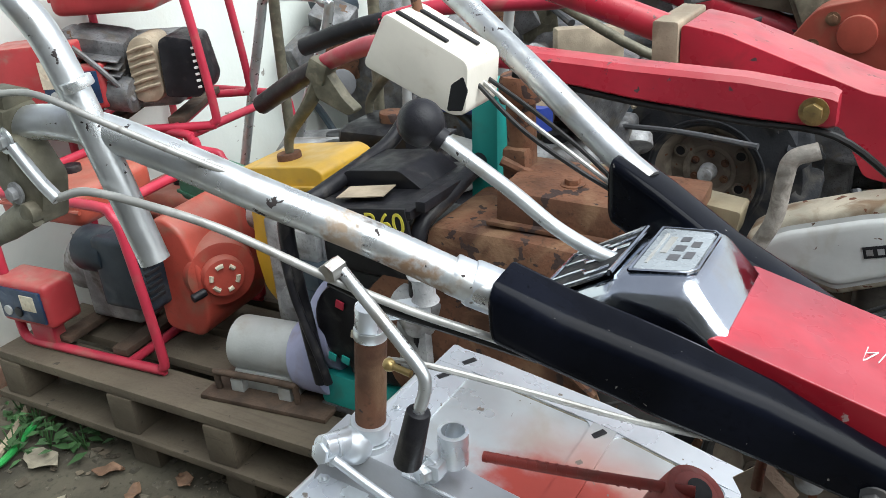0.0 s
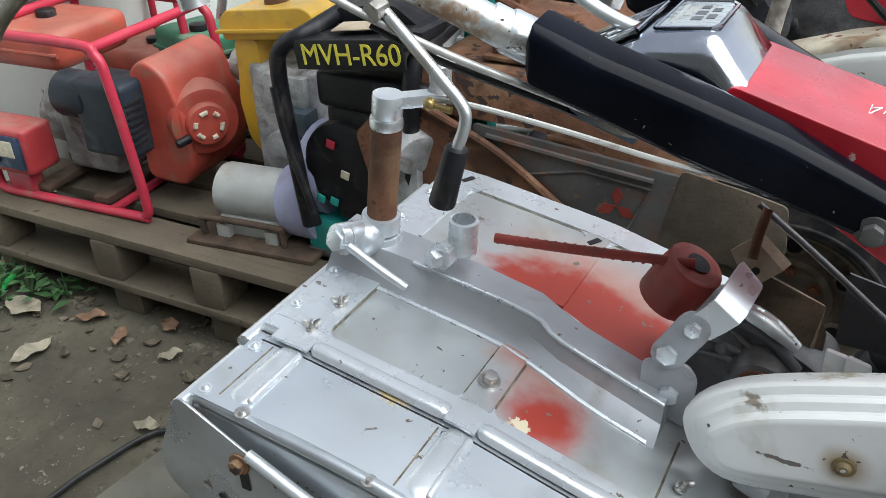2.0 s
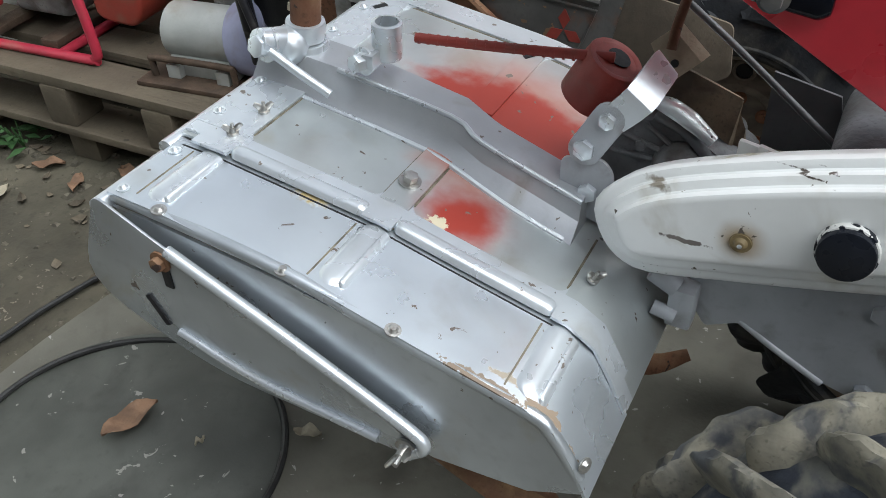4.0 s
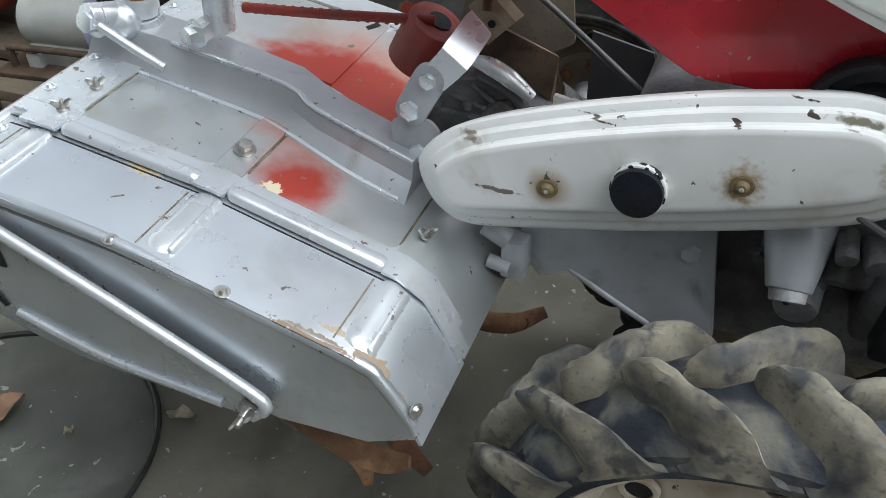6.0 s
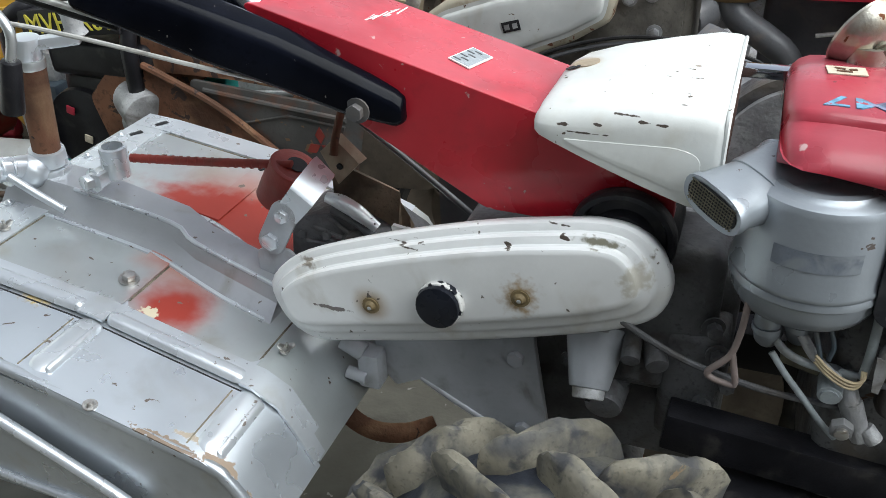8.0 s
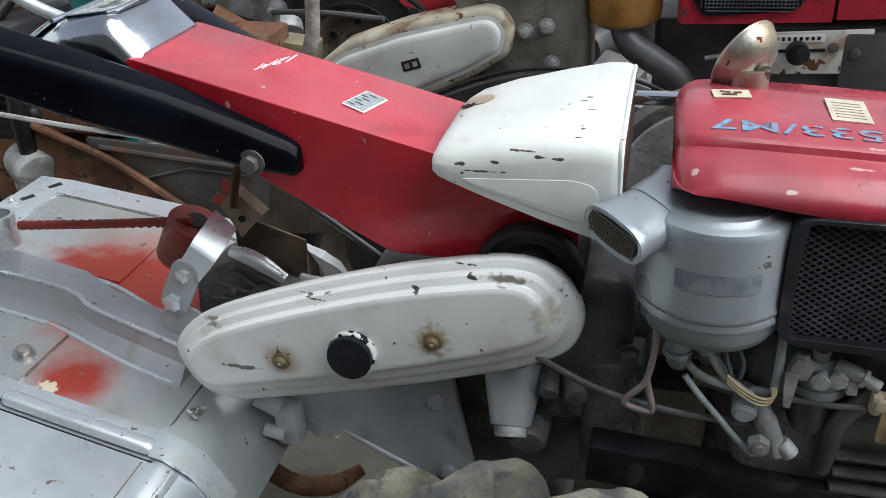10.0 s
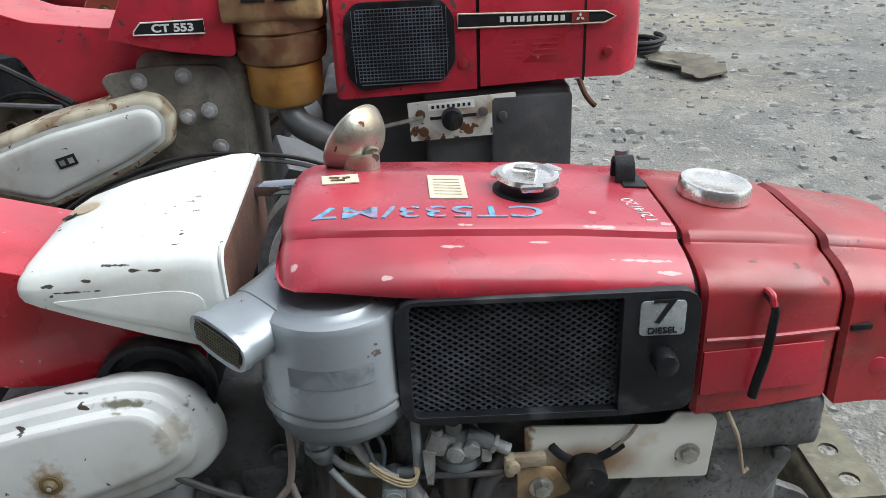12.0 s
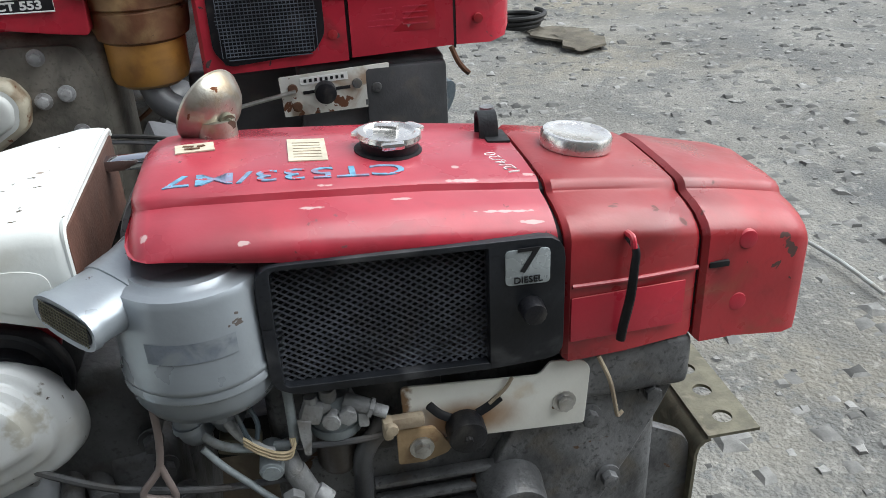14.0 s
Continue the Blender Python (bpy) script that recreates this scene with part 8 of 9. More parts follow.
for x in (-1.25, -1.12):
    part("foot", box((x, 1.225 + (x + 1.25) * 0.14, 0.262), (0.035, 0.03, 0.035), 0.004, rot=(0, 0, 8)), "lightgrey", mo)
    hexbolt(mo, (x, 1.222 + (x + 1.25) * 0.14, 0.279), (0, 0, 1), 0.009, 0.008)
part("coupling", cyl((-1.105, 1.31, 0.335), (-1.02, 1.32, 0.345), 0.085, 0.095, n=32, bev=0.012), "violet", mo, "violet-grey coupling housing")


def small_engine(at, turn, body, tank, label, s=1.0, cap="blackmatt", tall=True):
    """A loose single-cylinder engine: crankcase, cylinder fins, tank, filler cap, muffler, starter cover."""
    e = thing("small_engine", (0, 0, 0), label, "engine", "loose engines")
    part("crankcase", join(box((0, 0, 0.09), (0.20, 0.18, 0.16), 0.02, 3), box((0, 0, 0.008), (0.22, 0.2, 0.016), 0.003), cyl((0.09, -0.02, 0.10), (0.13, -0.02, 0.10), 0.07, n=24, bev=0.01)), body, e)
    for i in range(5):
        part("cooling_fin", box((-0.05, -0.06, 0.17 + i * 0.014), (0.11, 0.12, 0.006), 0.002), body, e)
    part("muffler", box((-0.12, 0.03, 0.22), (0.07, 0.15, 0.10), 0.02, 3), "engine", e)
    part("air_filter", box((0.12, -0.05, 0.21), (0.08, 0.11, 0.09), 0.02, 3), "blackmatt", e)
    tk = part("fuel_tank", join(box((0, 0.0, 0.30), (0.24, 0.19, 0.085), 0.025, 4), box((0, 0, 0.285), (0.25, 0.20, 0.012), 0.004)), tank, e)
    part("tank_cap", cyl((0.03, -0.02, 0.34), (0.03, -0.02, 0.362), 0.028, n=20, bev=0.004), cap, tk)
    part("starter_cover", cyl((0.0, -0.085, 0.13), (0.0, -0.115, 0.13), 0.075, 0.06, n=28, bev=0.008), body, e)
    part("hose", tube([(0.1, 0.05, 0.28), (0.14, 0.02, 0.26), (0.15, -0.03, 0.22), (0.12, -0.07, 0.18)], 0.006, 8), "cable_black", e)
    e.matrix_world = pose(*at, 0, 0, turn) @ Matrix.Diagonal((s, s, s, 1))
    return e


# yellow engine
ye = thing("small_engine", (-1.25, 1.5, 0.235), "grey engine with a yellow fuel tank and brown cap", "engine", "loose engines")
part("fuel_tank", join(prism(rounded([(-1.335, 0.655), (-1.075, 0.690), (-1.07, 0.745), (-1.10, 0.757), (-1.32, 0.728), (-1.345, 0.70)], 0.012), 0.19, side(1.60), 0.010, 3), prism(rounded([(-1.35, 0.672), (-1.065, 0.708), (-1.065, 0.716), (-1.35, 0.680)], 0.002), 0.21, side(1.61), 0.002)), "yellow", ye, "yellow painted fuel tank")
part("tank_cap", join(cyl((-1.215, 1.475, 0.735), (-1.217, 1.475, 0.757), 0.029, n=22, bev=0.005)), "rust", ye, "brown filler cap")
part("air_duct", bevel(prism(rounded([(-1.315, 0.66), (-1.245, 0.665), (-1.24, 0.58), (-1.262, 0.50), (-1.25, 0.42), (-1.225, 0.37), (-1.265, 0.36), (-1.31, 0.41), (-1.325, 0.50), (-1.315, 0.58)], 0.015), 0.08, side(1.50)), 0.008), "yellow", ye, "curved yellow air duct")
part("engine_body", join(box((-1.18, 1.50, 0.43), (0.20, 0.18, 0.36), 0.02, 3), cyl((-1.17, 1.47, 0.40), (-1.17, 1.38, 0.40), 0.065, n=24, bev=0.01), box((-1.16, 1.41, 0.55), (0.12, 0.04, 0.10), 0.008), cyl((-1.40, 1.52, 0.56), (-1.34, 1.52, 0.56), 0.045, n=18, bev=0.01)), "cast", ye, "grimy grey crankcase")
part("carburettor", join(box((-1.12, 1.385, 0.50), (0.08, 0.05, 0.06), 0.008), cyl((-1.12, 1.385, 0.47), (-1.12, 1.385, 0.43), 0.022, n=16)), "bluegrey", ye)

# black compactor engine with its plate
ce = thing("plate_compactor", (-0.87, 1.35, 0.235), "black engine unit with yellow lettered plate on a teal base", "compactor")
part("teal_base", bevel(prism(rounded([(-1.03, 0.252), (-0.74, 0.252), (-0.74, 0.335), (-1.03, 0.335)], 0.012), 0.30, side(1.56)), 0.010), "teal", ce, "teal painted base")
part("skid", box((-0.885, 1.41, 0.2435), (0.30, 0.30, 0.017), 0.003), "engine", ce)
part("engine_body", join(box((-0.84, 1.36, 0.48), (0.22, 0.20, 0.28), 0.03, 3), cyl((-0.90, 1.30, 0.48), (-0.90, 1.245, 0.48), 0.105, n=28, bev=0.015), box((-0.82, 1.36, 0.655), (0.26, 0.24, 0.08), 0.02, 3)), "blackmatt", ce, "black engine shroud")
pl = part("name_plate", box((-0.838, 1.212, 0.746), (0.250, 0.008, 0.058), 0.002, rot=(0, -7, 0)), "ink_shade", ce, "black plate with yellow letters")
text_mesh("MVH-R60", 0.058, pose(-0.832, 1.2068, 0.746, 90, -7, 0) @ Matrix.Diagonal((0.98, 1, 1, 1)), 0.0008, "print_yellow", pl)
part("top_tray", join(box((-0.83, 1.35, 0.765), (0.25, 0.28, 0.02), 0.006, rot=(0, -6, 0)), prism(rounded([(-0.955, 0.765), (-0.93, 0.80), (-0.80, 0.815), (-0.76, 0.79), (-0.74, 0.775)], 0.012), 0.14, side(1.46), 0.015, 3)), "blackmatt", ce, "dusty black top cover")
part("tray_paper", box((-0.845, 1.27, 0.785), (0.10, 0.06, 0.002), rot=(0, -6, 10)), "tan", ce)
part("guard_tube", tube([(-1.0, 1.235, 0.33), (-1.01, 1.225, 0.50), (-1.02, 1.22, 0.68), (-1.0, 1.22, 0.74), (-0.95, 1.25, 0.77), (-0.94, 1.48, 0.80), (-0.93, 1.56, 0.84), (-0.87, 1.60, 0.87), (-0.78, 1.58, 0.84), (-0.72, 1.52, 0.80), (-0.70, 1.35, 0.775), (-0.71, 1.24, 0.74), (-0.72, 1.23, 0.6), (-0.74, 1.25, 0.34)], 0.017, 12, 5), "blackmatt", ce, "black bent guard tube")
part("side_bar", box((-0.70, 1.35, 0.785), (0.02, 0.26, 0.02), 0.003, rot=(-4, 0, 4)), "blackmatt", ce)
for x, z, m_ in ((-0.925, 0.535, "pinkred"), (-0.895, 0.47, "label"), (-0.965, 0.40, "teal"), (-0.93, 0.40, "teal")):
    part("decal", box((x, 1.2405, z), (0.020, 0.004, 0.018), 0.001, rot=(0, 15, 0)), m_, ce)
part("hose", tube([(-1.02, 1.20, 0.66), (-1.0, 1.195, 0.55), (-0.96, 1.195, 0.42), (-0.95, 1.2, 0.36)], 0.009, 10), "blackmatt", ce)
part("side_disc", cyl((-1.04, 1.35, 0.42), (-0.98, 1.35, 0.42), 0.11, n=28, bev=0.01), "violet", ce)
part("cylinder", join(cyl((-0.76, 1.26, 0.58), (-0.70, 1.22, 0.56), 0.045, n=20, bev=0.006), box((-0.74, 1.25, 0.48), (0.07, 0.06, 0.13), 0.012)), "cast", ce)

# teal upright, blue rag, silver knob
tp = bevel(prism(rounded([(-0.775, 0.0), (-0.70, 0.0), (-0.665, 0.955), (-0.72, 0.955)], 0.006), 0.05, side(1.53)), 0.004)
solo("teal_post", tp, "teal", "teal painted steel upright leaning among the machines", "post", at=(-0.74, 1.505, 0.0))
rag = []
for i in range(8):
    t = i / 7
    rag.append([(-0.86 + 0.26 * t + 0.012 * math.sin(k * 1.3 + i), 1.555 + 0.022 * math.cos(k * 1.05) + 0.01 * noise.noise((i, k, 0)), 0.885 - 0.02 * t + 0.026 * math.sin(k * 1.05) * (0.5 + abs(t - 0.4)) + 0.012 * noise.noise((i * 2, k, 5))) for k in range(6)])
solo("rag", loft(rag), "blue", "crumpled dark blue rag over a guard tube", "rag", at=(-0.75, 1.55, 0.86))

# loose engines behind
LE = "loose grimy petrol engine among stacked machine parts"
for at, tn, bd, tk, lb, sc in (
        ((-1.34, 1.76, 0.235), 20, "cast", "cast", "dusty grey loose engine on the pallet", 1.25),
        ((-1.20, 1.92, 0.235), -8, "engine", "blackmatt", LE, 1.15),
        ((-0.92, 1.95, 0.0), 14, "cast", "cast", LE, 1.25),
        ((-1.75, 2.25, 0.0), 30, "engine", "engine", LE, 1.45),
        ((-1.35, 2.35, 0.0), -20, "cast", "lightgrey", "loose pale grey petrol engine among machine parts", 1.4),
        ((-1.02, 2.45, 0.0), 10, "engine", "cast", LE, 1.5),
        ((-1.72, 1.72, 0.235), -15, "bluegrey", "green", "dusty green-tanked loose engine behind a generator", 0.95)):
    small_engine(at, tn, bd, tk, lb, sc)

bt = thing("small_engine", (-1.11, 1.75, 0.235), "grimy engine with a black fuel tank and brown cap", "engine", "loose engines")
part("crankcase", join(box((-1.11, 1.75, 0.43), (0.19, 0.16, 0.39), 0.02, 3), cyl((-1.11, 1.67, 0.46), (-1.11, 1.635, 0.46), 0.07, n=24, bev=0.01)), "engine", bt, "grimy dark crankcase")
bk = part("fuel_tank", join(loft([[(-1.11 + sx * w_, 1.75 + sy * d_, z) for sx, sy in ((-1, -0.8), (-0.85, -1), (0.85, -1), (1, -0.8), (1, 0.8), (0.85, 1), (-0.85, 1), (-1, 0.8))] for w_, d_, z in ((0.095, 0.075, 0.650), (0.112, 0.090, 0.665), (0.118, 0.095, 0.720), (0.112, 0.090, 0.752), (0.095, 0.075, 0.764))]), box((-1.11, 1.75, 0.718), (0.252, 0.206, 0.008), 0.003)), "blackmatt", bt, "black pressed fuel tank")
part("tank_cap", cyl((-1.105, 1.745, 0.762), (-1.104, 1.745, 0.788), 0.033, n=24, bev=0.005), "rust", bk, "brown filler cap")
part("label_strip", box((-1.145, 1.6535, 0.694), (0.105, 0.003, 0.024), 0.001), "print_white", bk, "white label strip with dark print")
for i in range(7):
    part("print_bar", box((-1.186 + i * 0.0135, 1.6513, 0.694), (0.006 + 0.002 * (i % 2), 0.001, 0.014)), "ink_shade", bk)

# push-cart handles
def cart(x, y, w, h, lean, m_, label):
    c = thing("hand_cart", (x, y, 0.0), label, "cart", "hand carts")
    part("handle", tube([(x, y, 0.02), (x + lean * 0.5, y, h * 0.5), (x + lean, y, h - 0.07), (x + lean + 0.02, y, h - 0.015), (x + lean + 0.07, y, h), (x + w - 0.05 + lean, y, h), (x + w + lean, y, h - 0.015), (x + w + lean + 0.01, y, h - 0.07), (x + w + lean * 0.4, y, h * 0.5), (x + w, y, 0.02)], 0.0155, 12, 5), m_, c)
    part("deck", box((x + w / 2, y + 0.12, 0.06), (w, 0.3, 0.03), 0.006), "engine", c)
    for dx in (0.02, w - 0.02):
        part("wheel", cyl((x + dx - 0.015, y + 0.2, 0.07), (x + dx + 0.015, y + 0.2, 0.07), 0.07, n=20, bev=0.01), "rubber", c)
    return c


cart(-1.61, 1.9, 0.33, 1.075, 0.03, "olive", "hand cart with a drab green tube handle")
cart(-2.10, 2.05, 0.25, 1.01, 0.32, "chrome", "hand cart with a shiny bent tube handle")
cart(-1.46, 2.25, 0.34, 1.12, 0.10, "lightgrey", "hand cart with a pale grey tube handle")

# ---- a third row of machines far behind ----
third = thing("walking_tractor", (-0.4, 2.9, 0.0), "scrapped orange walking tractor in the back row", "walking tractor", "walking tractors")
for yy, sg in ((2.72, 1), (3.25, -1)):
    wheel(third, -0.56, yy, 0.36, 0.355, sg, "rubber", 0.1)
part("body", join(box((-0.1, 3.0, 0.55), (0.7, 0.3, 0.35), 0.03, 3), box((-0.55, 3.0, 0.50), (0.3, 0.26, 0.25), 0.03, 3)), "engine", third, "greasy black gear case")
part("cover", bevel(prism(rounded([(-0.42, 0.70), (-0.30, 0.87), (0.25, 0.99), (0.35, 0.90), (0.25, 0.75), (-0.25, 0.66)], 0.04), 0.12, side(2.92)), 0.012, 3), "orange", third, "faded orange side cover")
part("cover_boss", cyl((-0.18, 2.80, 0.80), (-0.18, 2.775, 0.80), 0.055, n=24, bev=0.006), "orange", third)
for x, z in ((-0.3, 0.76), (-0.02, 0.87), (0.12, 0.82), (-0.25, 0.84)):
    hexbolt(third, (x, 2.80, z), (0, -1, 0), 0.014, 0.012, "rust")
part("rod", tube([(-1.05, 2.2, 1.07), (-0.866, 2.2, 0.984), (-0.58, 2.25, 0.83), (-0.40, 2.7, 0.70)], 0.014, 10), "olive", third, "chipped olive control rod")
part("column", tube([(-0.30, 3.0, 0.72), (-0.7, 3.0, 0.86), (-1.1, 3.0, 1.0)], 0.05, 10), "red_old", third, "red handle column")
part("axle", cyl((-0.56, 2.75, 0.36), (-0.56, 3.22, 0.36), 0.03), "cast", third)
plank = thing("timber", (-0.4, 3.5, 0.0), "weathered green-grey timber beam on the scrap heap", "timber")
part("beam", box((-0.50, 3.05, 0.89), (0.72, 0.20, 0.09), 0.01, rot=(0, 10, -4)), "wood", plank)
part("support", box((-0.42, 3.12, 0.40), (0.5, 0.16, 0.80), 0.02), "engine", plank)


def scrap(x, y, z0, n, spread, seed, label, top=0.5):
    """A heap of cast parts, rods and plates, lying on the ground."""
    rnd = random.Random(seed)
    h = thing("scrap_heap", (x, y, z0), label, "scrap heap", "scrap heaps")
    for i in range(n):
        px, py = x + rnd.uniform(-1, 1) * spread, y + rnd.uniform(-0.6, 0.6) * spread
        k = rnd.random()
        m_ = rnd.choice(["engine", "engine", "rust", "cast", "dkgrey", "rust", "bluegrey", "olive", "tan", "dkgrey"])
        pz = z0 + rnd.uniform(0.04, top)
        if k < 0.35:
            b = box((px, py, pz), (rnd.uniform(0.08, 0.24), rnd.uniform(0.06, 0.18), rnd.uniform(0.06, 0.2)), 0.012, 2, (rnd.uniform(-30, 30), rnd.uniform(-30, 30), rnd.uniform(0, 90)))
            nm = "casting"
        elif k < 0.6:
            a = Vector((px, py, pz))
            d = Vector((rnd.uniform(-1, 1), rnd.uniform(-0.6, 0.6), rnd.uniform(-0.4, 0.4))).normalized()
            b = cyl(a, a + d * rnd.uniform(0.04, 0.16), rnd.uniform(0.03, 0.09), n=20, bev=0.006)
            nm = "drum"
        else:
            a = Vector((px, py, pz))
            d = Vector((rnd.uniform(-1, 1), rnd.uniform(-0.5, 0.5), rnd.uniform(-0.15, 0.35))).normalized() * rnd.uniform(0.2, 0.5)
            b = tube([a, a + d * 0.5 + Vector((0, 0, rnd.uniform(-0.06, 0.06))), a + d], rnd.uniform(0.006, 0.018), 8, 4)
            nm = "rod"
        part(nm, b, m_, h)
    # Dark box added inside the heap to close gaps between the parts.
    part("gap_filler", box((x, y + spread * 0.2, z0 + top * 0.35), (spread * 1.8, spread * 0.5, top * 0.7), 0.03, 3), "engine", h)


SC = "heap of rusty scrap castings, rods and plates"
scrap(-0.95, 3.15, 0.0, 70, 0.70, 3, SC, 1.0)
scrap(0.55, 3.3, 0.0, 60, 0.7, 5, SC, 0.95)
scrap(-1.75, 2.95, 0.0, 44, 0.5, 8, SC, 0.95)
scrap(-0.62, 2.28, 0.0, 30, 0.28, 11, SC, 0.28)
scrap(0.25, 2.25, 0.0, 26, 0.3, 13, SC, 0.45)
scrap(-0.98, 2.5, 0.0, 40, 0.25, 17, SC, 0.82)
scrap(-0.2, 3.7, 0.0, 60, 0.8, 19, SC, 1.15)

# ---- things on the floor ----
ds = thing("steel_disc", (-0.75, 0.50, 0.0), "round grey steel disc with a black hoop on the floor", "disc")
part("plate", cyl((-0.78, 0.455, 0.001), (-0.78, 0.455, 0.008), 0.285, n=64, bev=0.002), mat("stained_steel_disc", (0.085, 0.088, 0.078), 0.6, 0.3, 0.2, 4, ((0.05, 0.05, 0.045), 0.4, 6), ((0.28, 0.27, 0.25), 0.035, 50), 0.1), ds)
part("hoop", tube([(-0.765 + 0.283 * math.cos(a), 0.455 + 0.268 * math.sin(a), 0.014 + 0.006 * math.sin(a * 2 + 1)) for a in [k * math.pi / 12 for k in range(25)]], 0.0062, 8, 3), "cable_black", ds, "black rubber hoop")
solo("power_cable", tube([(-1.6, -0.2, 0.006), (-1.35, 0.25, 0.006), (-1.205, 0.50, 0.006), (-1.175, 0.67, 0.006), (-1.12, 0.82, 0.006), (-0.95, 0.80, 0.006), (-0.80, 0.72, 0.006), (-0.62, 0.69, 0.006)], 0.0065, 8), "cable_black", "black cable lying on the dirt", "cable", at=(-1.2, 0.5, 0.0))
M["leaf_dry"] = mat("dry_brown_leaf", (0.20, 0.115, 0.07), 0.8, 0, 0.25, 30, None, None, 0.1)
M["leaf_pale"] = mat("pale_dry_leaf", (0.27, 0.24, 0.18), 0.85, 0, 0.2, 30, None, None, 0.1)
M["weed"] = mat("green_weed", (0.05, 0.13, 0.04), 0.6, 0, 0.3, 25, None, None, 0.05, island=0.4)


def leaf(x, y, z, ln, wd, turn, m_, seed, label):
    rnd = random.Random(seed)
    rows = []
    for i in range(9):
        t = i / 8
        w = wd * (math.sin(math.pi * min(1.0, t * 0.98 + 0.02)) ** 0.8) * (1 + 0.15 * rnd.uniform(-1, 1))
        zz = 0.006 + 0.010 * math.sin(t * 5 + seed) ** 2
        rows.append([(ln * (t - 0.5), -w, zz + 0.008), (ln * (t - 0.5), -w * 0.4, zz + 0.001), (ln * (t - 0.5), 0, zz), (ln * (t - 0.5), w * 0.4, zz + 0.001), (ln * (t - 0.5), w, zz + 0.006)])
    b = sheet(loft(rows, cap=False, closed=False), 0.0008)
    bmesh.ops.transform(b, matrix=pose(x, y, z, 0, 0, turn), verts=b.verts)
    return solo("leaf", b, m_, label, "leaf", "fallen leaves", at=(x, y, z))


DL = "curled dry brown leaf on the ground"
leaf(-0.80, 0.515, 0.008, 0.11, 0.026, 75, "leaf_dry", 1, "large reddish-brown dry leaf on a steel disc")
leaf(-0.505, 0.633, 0.0, 0.05, 0.014, 20, "leaf_pale", 2, "small pale dry leaf on concrete")
leaf(-0.655, 0.53, 0.008, 0.02, 0.007, 60, "leaf_pale", 3, "small pale dry leaf on concrete")
for i, (x, y, s_, m_) in enumerate(((-1.80, 1.0, 0.13, "leaf_pale"), (-1.60, 1.05, 0.08, "leaf_dry"), (-1.62, 0.88, 0.11, "leaf_pale"), (-1.47, 1.02, 0.07, "leaf_dry"), (-1.39, 1.11, 0.07, "leaf_dry"), (-1.17, 0.815, 0.06, "leaf_pale"), (-1.3, 1.02, 0.06, "leaf_pale"), (-1.9, 0.9, 0.09, "leaf_dry"))):
    leaf(x, y, -0.008, s_, s_ * 0.28, 40 * i, m_, 10 + i, DL if m_ == "leaf_dry" else "pale curled dry leaf on the ground")
dirt = rounded([(-2.3, -2.08), (-1.10, -2.08), (-1.08, 0.6), (-0.93, 1.5), (-0.70, 2.6), (-2.3, 2.6)], 0.05)
solo("dirt_strip", prism(dirt, 0.008, Matrix.Translation((0, 0, -0.016))), "dirt", "dark brown soil strip beside the pallet", "soil", kind="structure")


def litter():
    """Crumbs of soil, chips of stone and leaf bits beside the pallet."""
    rnd = random.Random(21)
    bm = bmesh.new()
    for _ in range(600):
        x, y = rnd.uniform(-2.2, -0.75), 1.25 - 0.75 * rnd.random() ** 1.7
        s_ = 0.002 + 0.008 * rnd.random() ** 2 * (1.4 if y > 0.95 else 0.8)
        vs = [bm.verts.new((x + s_ * rnd.uniform(0.6, 1.3) * dx, y + s_ * rnd.uniform(0.6, 1.3) * dy, -0.008 + s_ * dz)) for dx, dy, dz in ((-1, -1, 0), (1, -1, 0), (1, 1, 0), (-1, 1, 0), (-0.5, -0.5, 0.7), (0.6, -0.4, 0.5), (0.4, 0.6, 0.7), (-0.4, 0.5, 0.5))]
        for q in ((0, 1, 5, 4), (1, 2, 6, 5), (2, 3, 7, 6), (3, 0, 4, 7), (4, 5, 6, 7)):
            bm.faces.new([vs[k] for k in q])
    M["crumb"] = mat("soil_crumbs", (0.125, 0.110, 0.082), 0.95, 0, 0.3, 30, None, None, 0.2, island=0.6)
    return solo("soil_litter", bm, "crumb", "crumbs of soil, stone chips and leaf bits", "litter", kind="stuff")


litter()


def leaf_litter():
    """Torn dry leaves and twigs strewn along the pallet's edge, past counting."""
    rnd = random.Random(33)
    bm = bmesh.new()
    for _ in range(85):
        x = rnd.uniform(-2.15, -0.85)
        y = 1.16 + (x + 1.45) * 0.03 - 0.42 * rnd.random() ** 1.6
        ln, wd, a = rnd.uniform(0.012, 0.045), rnd.uniform(0.25, 0.45), rnd.uniform(0, 6.28)
        c_, s_ = math.cos(a), math.sin(a)
        curl = rnd.uniform(0.05, 0.35)
        rows = []
        for i in range(5):
            t = i / 4 - 0.5
            w = ln * wd * max(0.06, 1 - (2 * t) ** 2) * rnd.uniform(0.75, 1.2)
            row = []
            for k in (-1, 0, 1):
                px, py = ln * 2 * t * 0.5, w * k
                pz = -0.006 + ln * curl * (abs(k) * 0.5 + 2 * t * t)
                row.append(bm.verts.new((x + px * c_ - py * s_, y + px * s_ + py * c_, pz)))
            rows.append(row)
        for p, q in zip(rows, rows[1:]):
            for k in range(2):
                bm.faces.new((p[k], p[k + 1], q[k + 1], q[k]))
    M["leaf_bits"] = mat("mixed_dry_leaf_bits", (0.155, 0.125, 0.088), 0.9, 0, 0.25, 30, None, None, 0.1, island=0.7)
    return solo("leaf_litter", sheet(bm, 0.0006), "leaf_bits", "torn brown and grey dry leaves strewn on soil", "litter", kind="stuff")


leaf_litter()


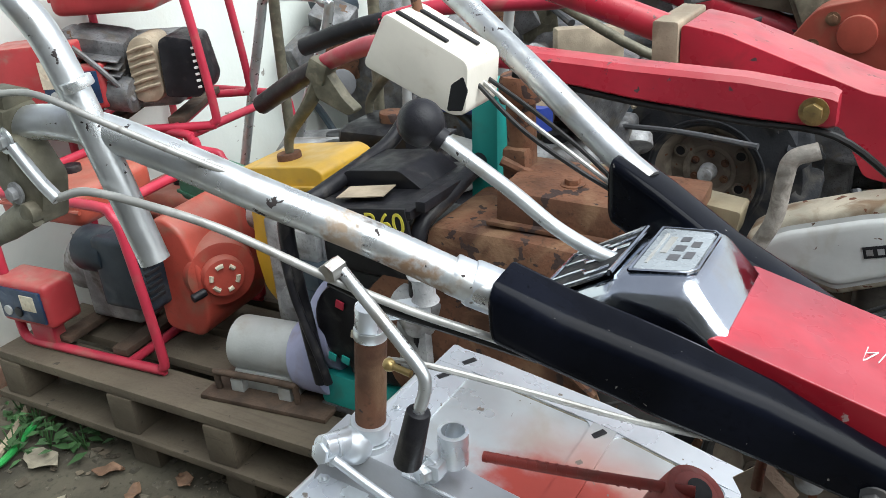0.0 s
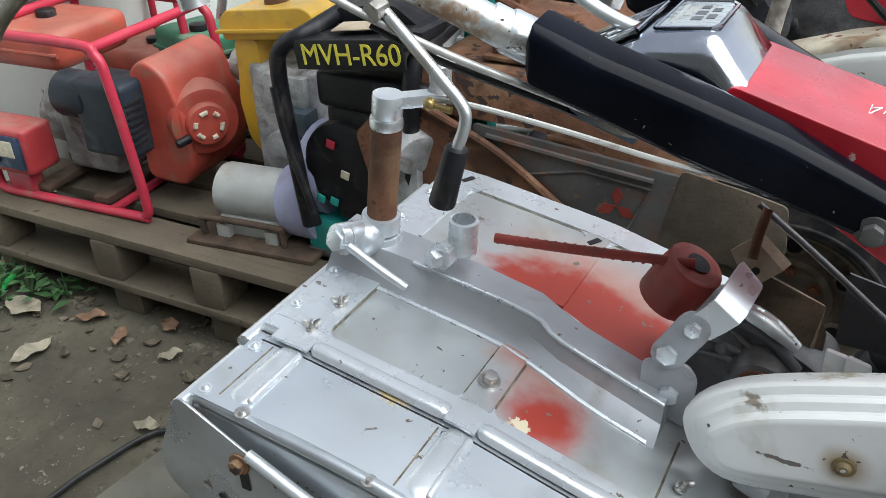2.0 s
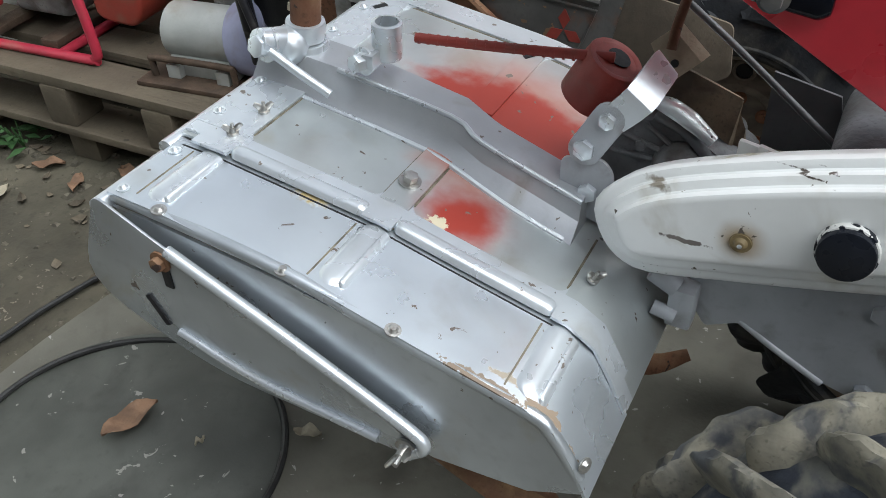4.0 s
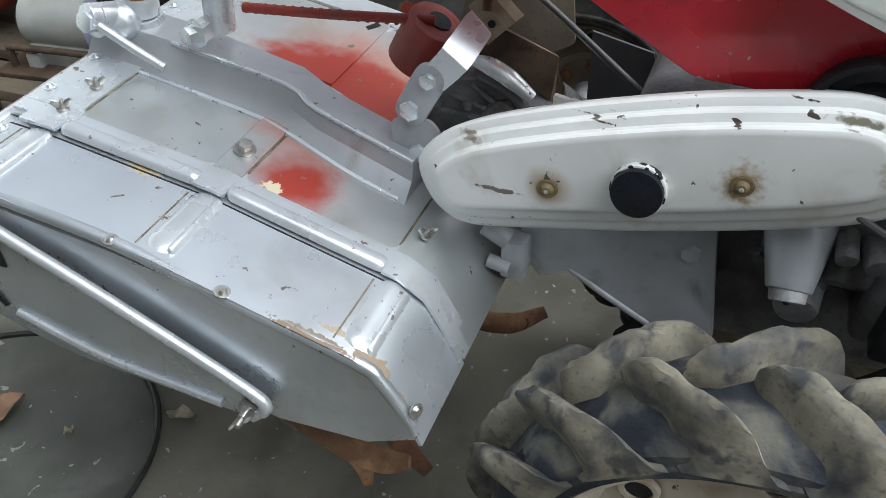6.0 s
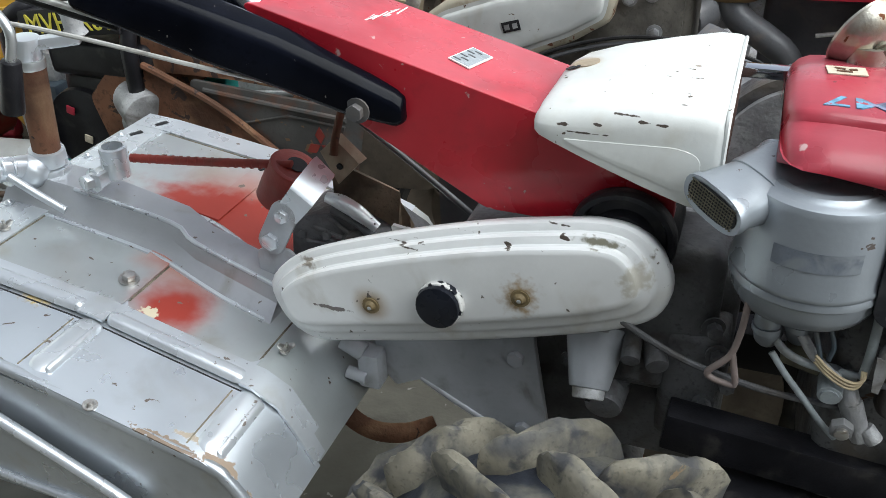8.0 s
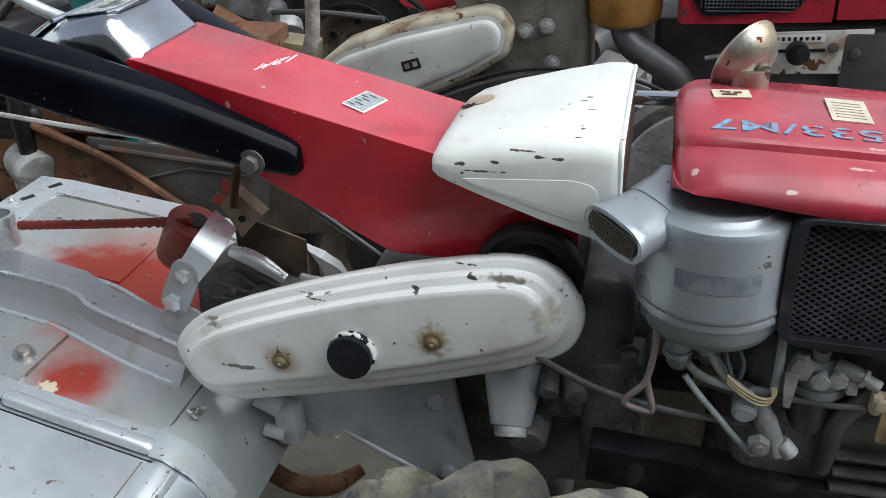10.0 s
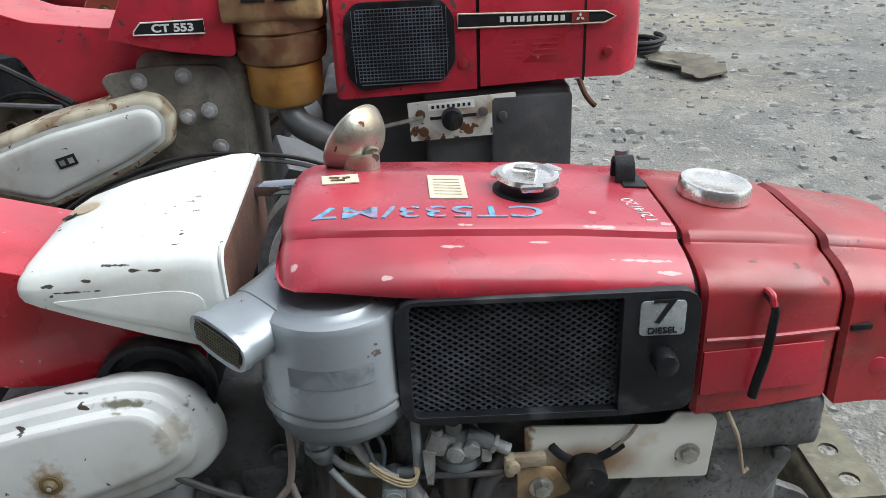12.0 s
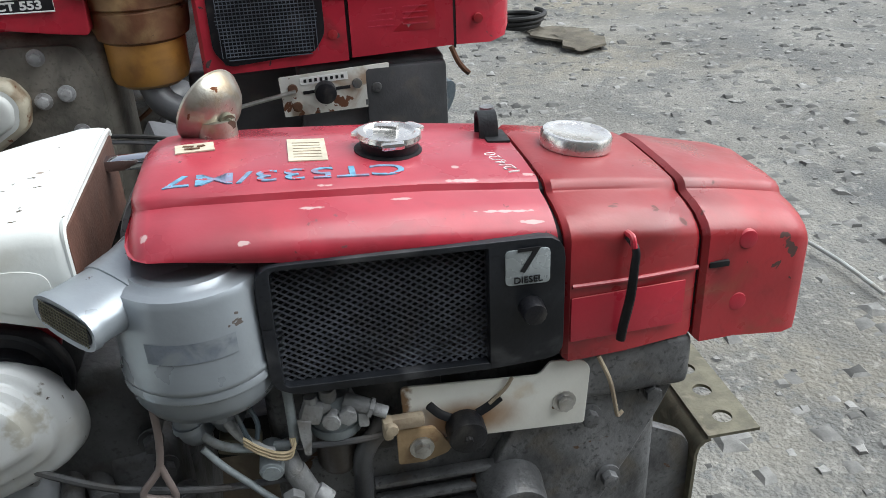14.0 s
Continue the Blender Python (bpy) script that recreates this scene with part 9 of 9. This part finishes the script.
def gravel():
    """Pebbles strewn over the open yard."""
    rnd = random.Random(5)
    bm = bmesh.new()
    for _ in range(15000):
        x, y = 0.9 + 5.6 * rnd.random() ** 1.3, 0.6 + 7.4 * rnd.random() ** 1.3
        if x < 1.3 and y < 2.2:
            continue
        s_ = 0.004 + 0.024 * rnd.random() ** 4
        far = min(1.0, max(0.0, (x - 1.3) / 1.2) + max(0.0, (y - 2.4) / 1.2))
        z = -0.012 + far * (0.03 * noise.noise((x * 0.9, y * 0.9, 0)) + 0.018 * noise.noise((x * 3.1, y * 3.1, 4)))
        h = rnd.uniform(0.15, 0.7)
        vs = [bm.verts.new((x + s_ * rnd.uniform(0.6, 1.4) * dx, y + s_ * rnd.uniform(0.6, 1.4) * dy, z - 0.002 + s_ * dz * h)) for dx, dy, dz in ((-1, -1, 0), (1, -1, 0), (1, 1, 0), (-1, 1, 0), (-0.6, -0.5, 0.9), (0.6, -0.6, 0.8), (0.5, 0.6, 1), (-0.5, 0.5, 0.8))]
        for q in ((0, 1, 5, 4), (1, 2, 6, 5), (2, 3, 7, 6), (3, 0, 4, 7), (4, 5, 6, 7)):
            bm.faces.new([vs[k] for k in q])
    return solo("gravel", bm, "stone", "loose grey pebbles strewn over the yard", "gravel", kind="stuff")


gravel()

# rag of sacking with a coil of rope, farther out
sk = []
for i in range(9):
    t = i / 8
    sk.append([(2.05 + 0.34 * t + 0.07 * noise.noise((i * 0.9, k * 0.9, 1)), 4.95 - 0.25 * t - 0.50 * (k / 6) * (0.6 + 0.4 * math.sin(t * 3)) + 0.05 * noise.noise((i, k, 3)), 0.022 + 0.02 * noise.noise((i * 0.8, k * 0.8, 9))) for k in range(7)])
M["sack"] = mat("brown_sacking", (0.13, 0.115, 0.09), 0.95, 0, 0.2, 12, None, None, 0.4)
solo("sack", sheet(loft(sk, cap=False, closed=False), 0.012), "sack", "flattened brown sack lying on the gravel", "sack", at=(2.3, 4.6, 0.0))
solo("rope", tube([(2.02 + 0.10 * math.cos(a) * (1 + a * 0.03), 4.85 + 0.13 * math.sin(a), 0.03 + a * 0.004) for a in [k * 0.5 for k in range(40)]], 0.014, 8, 2), "cable_black", "dark coil of rope beside a sack", "rope", at=(2.02, 4.85, 0.0))
solo("stick", tube([(2.10, 2.02, 0.012), (2.125, 1.85, 0.012), (2.13, 1.66, 0.012)], 0.0065, 8), "lightgrey", "thin pale stick lying on the gravel", "stick", at=(2.12, 1.85, 0.0))
solo("bamboo_stick", tube([(-2.05, 1.16, 0.03), (-1.95, 1.02, 0.022), (-1.86, 0.86, 0.012)], 0.011, 8), "tan", "pale bamboo stick leaning by the pallet", "stick", at=(-1.95, 1.02, 0.0))
M["hose_green"] = mat("green_hose", (0.03, 0.30, 0.07), 0.4, 0, 0.1, 20, None, None, 0.0)
solo("green_hose", tube([(-1.98, 1.17, 0.02), (-1.92, 1.03, 0.014), (-1.88, 0.93, 0.012), (-1.90, 0.80, 0.012)], 0.010, 8), "hose_green", "bright green garden hose piece on soil", "hose", at=(-1.92, 1.0, 0.0))


def weed(x, y, n, h, seed):
    rnd = random.Random(seed)
    w = thing("weed", (x, y, -0.008), "small green leafy weed growing beside the pallet", "plant", "weeds")
    bm = bmesh.new()
    for i in range(n):
        a, ln, lift = rnd.uniform(0, 6.28), rnd.uniform(0.025, 0.062), rnd.uniform(0.3, 1.0) * h
        c = Vector((x + rnd.uniform(-0.05, 0.05), y + rnd.uniform(-0.04, 0.04), -0.008 + lift * rnd.uniform(0.3, 1)))
        d = Vector((math.cos(a), math.sin(a), rnd.uniform(-0.2, 0.5))).normalized()
        s_ = d.cross(Vector((0, 0, 1))).normalized() * ln * 0.24
        vs = [bm.verts.new(p) for p in (c, c + d * ln * 0.45 + s_, c + d * ln + Vector((0, 0, -0.008)), c + d * ln * 0.45 - s_)]
        m_ = bm.verts.new(c + d * ln * 0.5 + Vector((0, 0, -0.005)))
        for k in range(4):
            bm.faces.new((vs[k], vs[(k + 1) % 4], m_))
    part("leaves", bm, "weed", w)
    part("stem", join(*[tube([(x, y, -0.008), (x + rnd.uniform(-0.03, 0.03), y + rnd.uniform(-0.03, 0.03), h * 0.8)], 0.002, 5) for _ in range(5)]), "weed", w)


for i, (x, y) in enumerate(((-1.93, 1.08), (-1.84, 1.05), (-1.90, 0.99), (-1.74, 1.09), (-2.02, 1.1))):
    weed(x, y, 18, 0.085, 40 + i)
bk = thing("brick", (-2.24, 1.2, 0.0), "worn reddish brick edging at the wall foot", "brick")
part("brick_body", box((-2.25, 1.17, 0.03), (0.10, 0.42, 0.10), 0.012, 2), mat("worn_brick", (0.28, 0.16, 0.11), 0.9, 0, 0.2, 12, ((0.3, 0.28, 0.24), 0.4, 10), None, 0.4), bk)
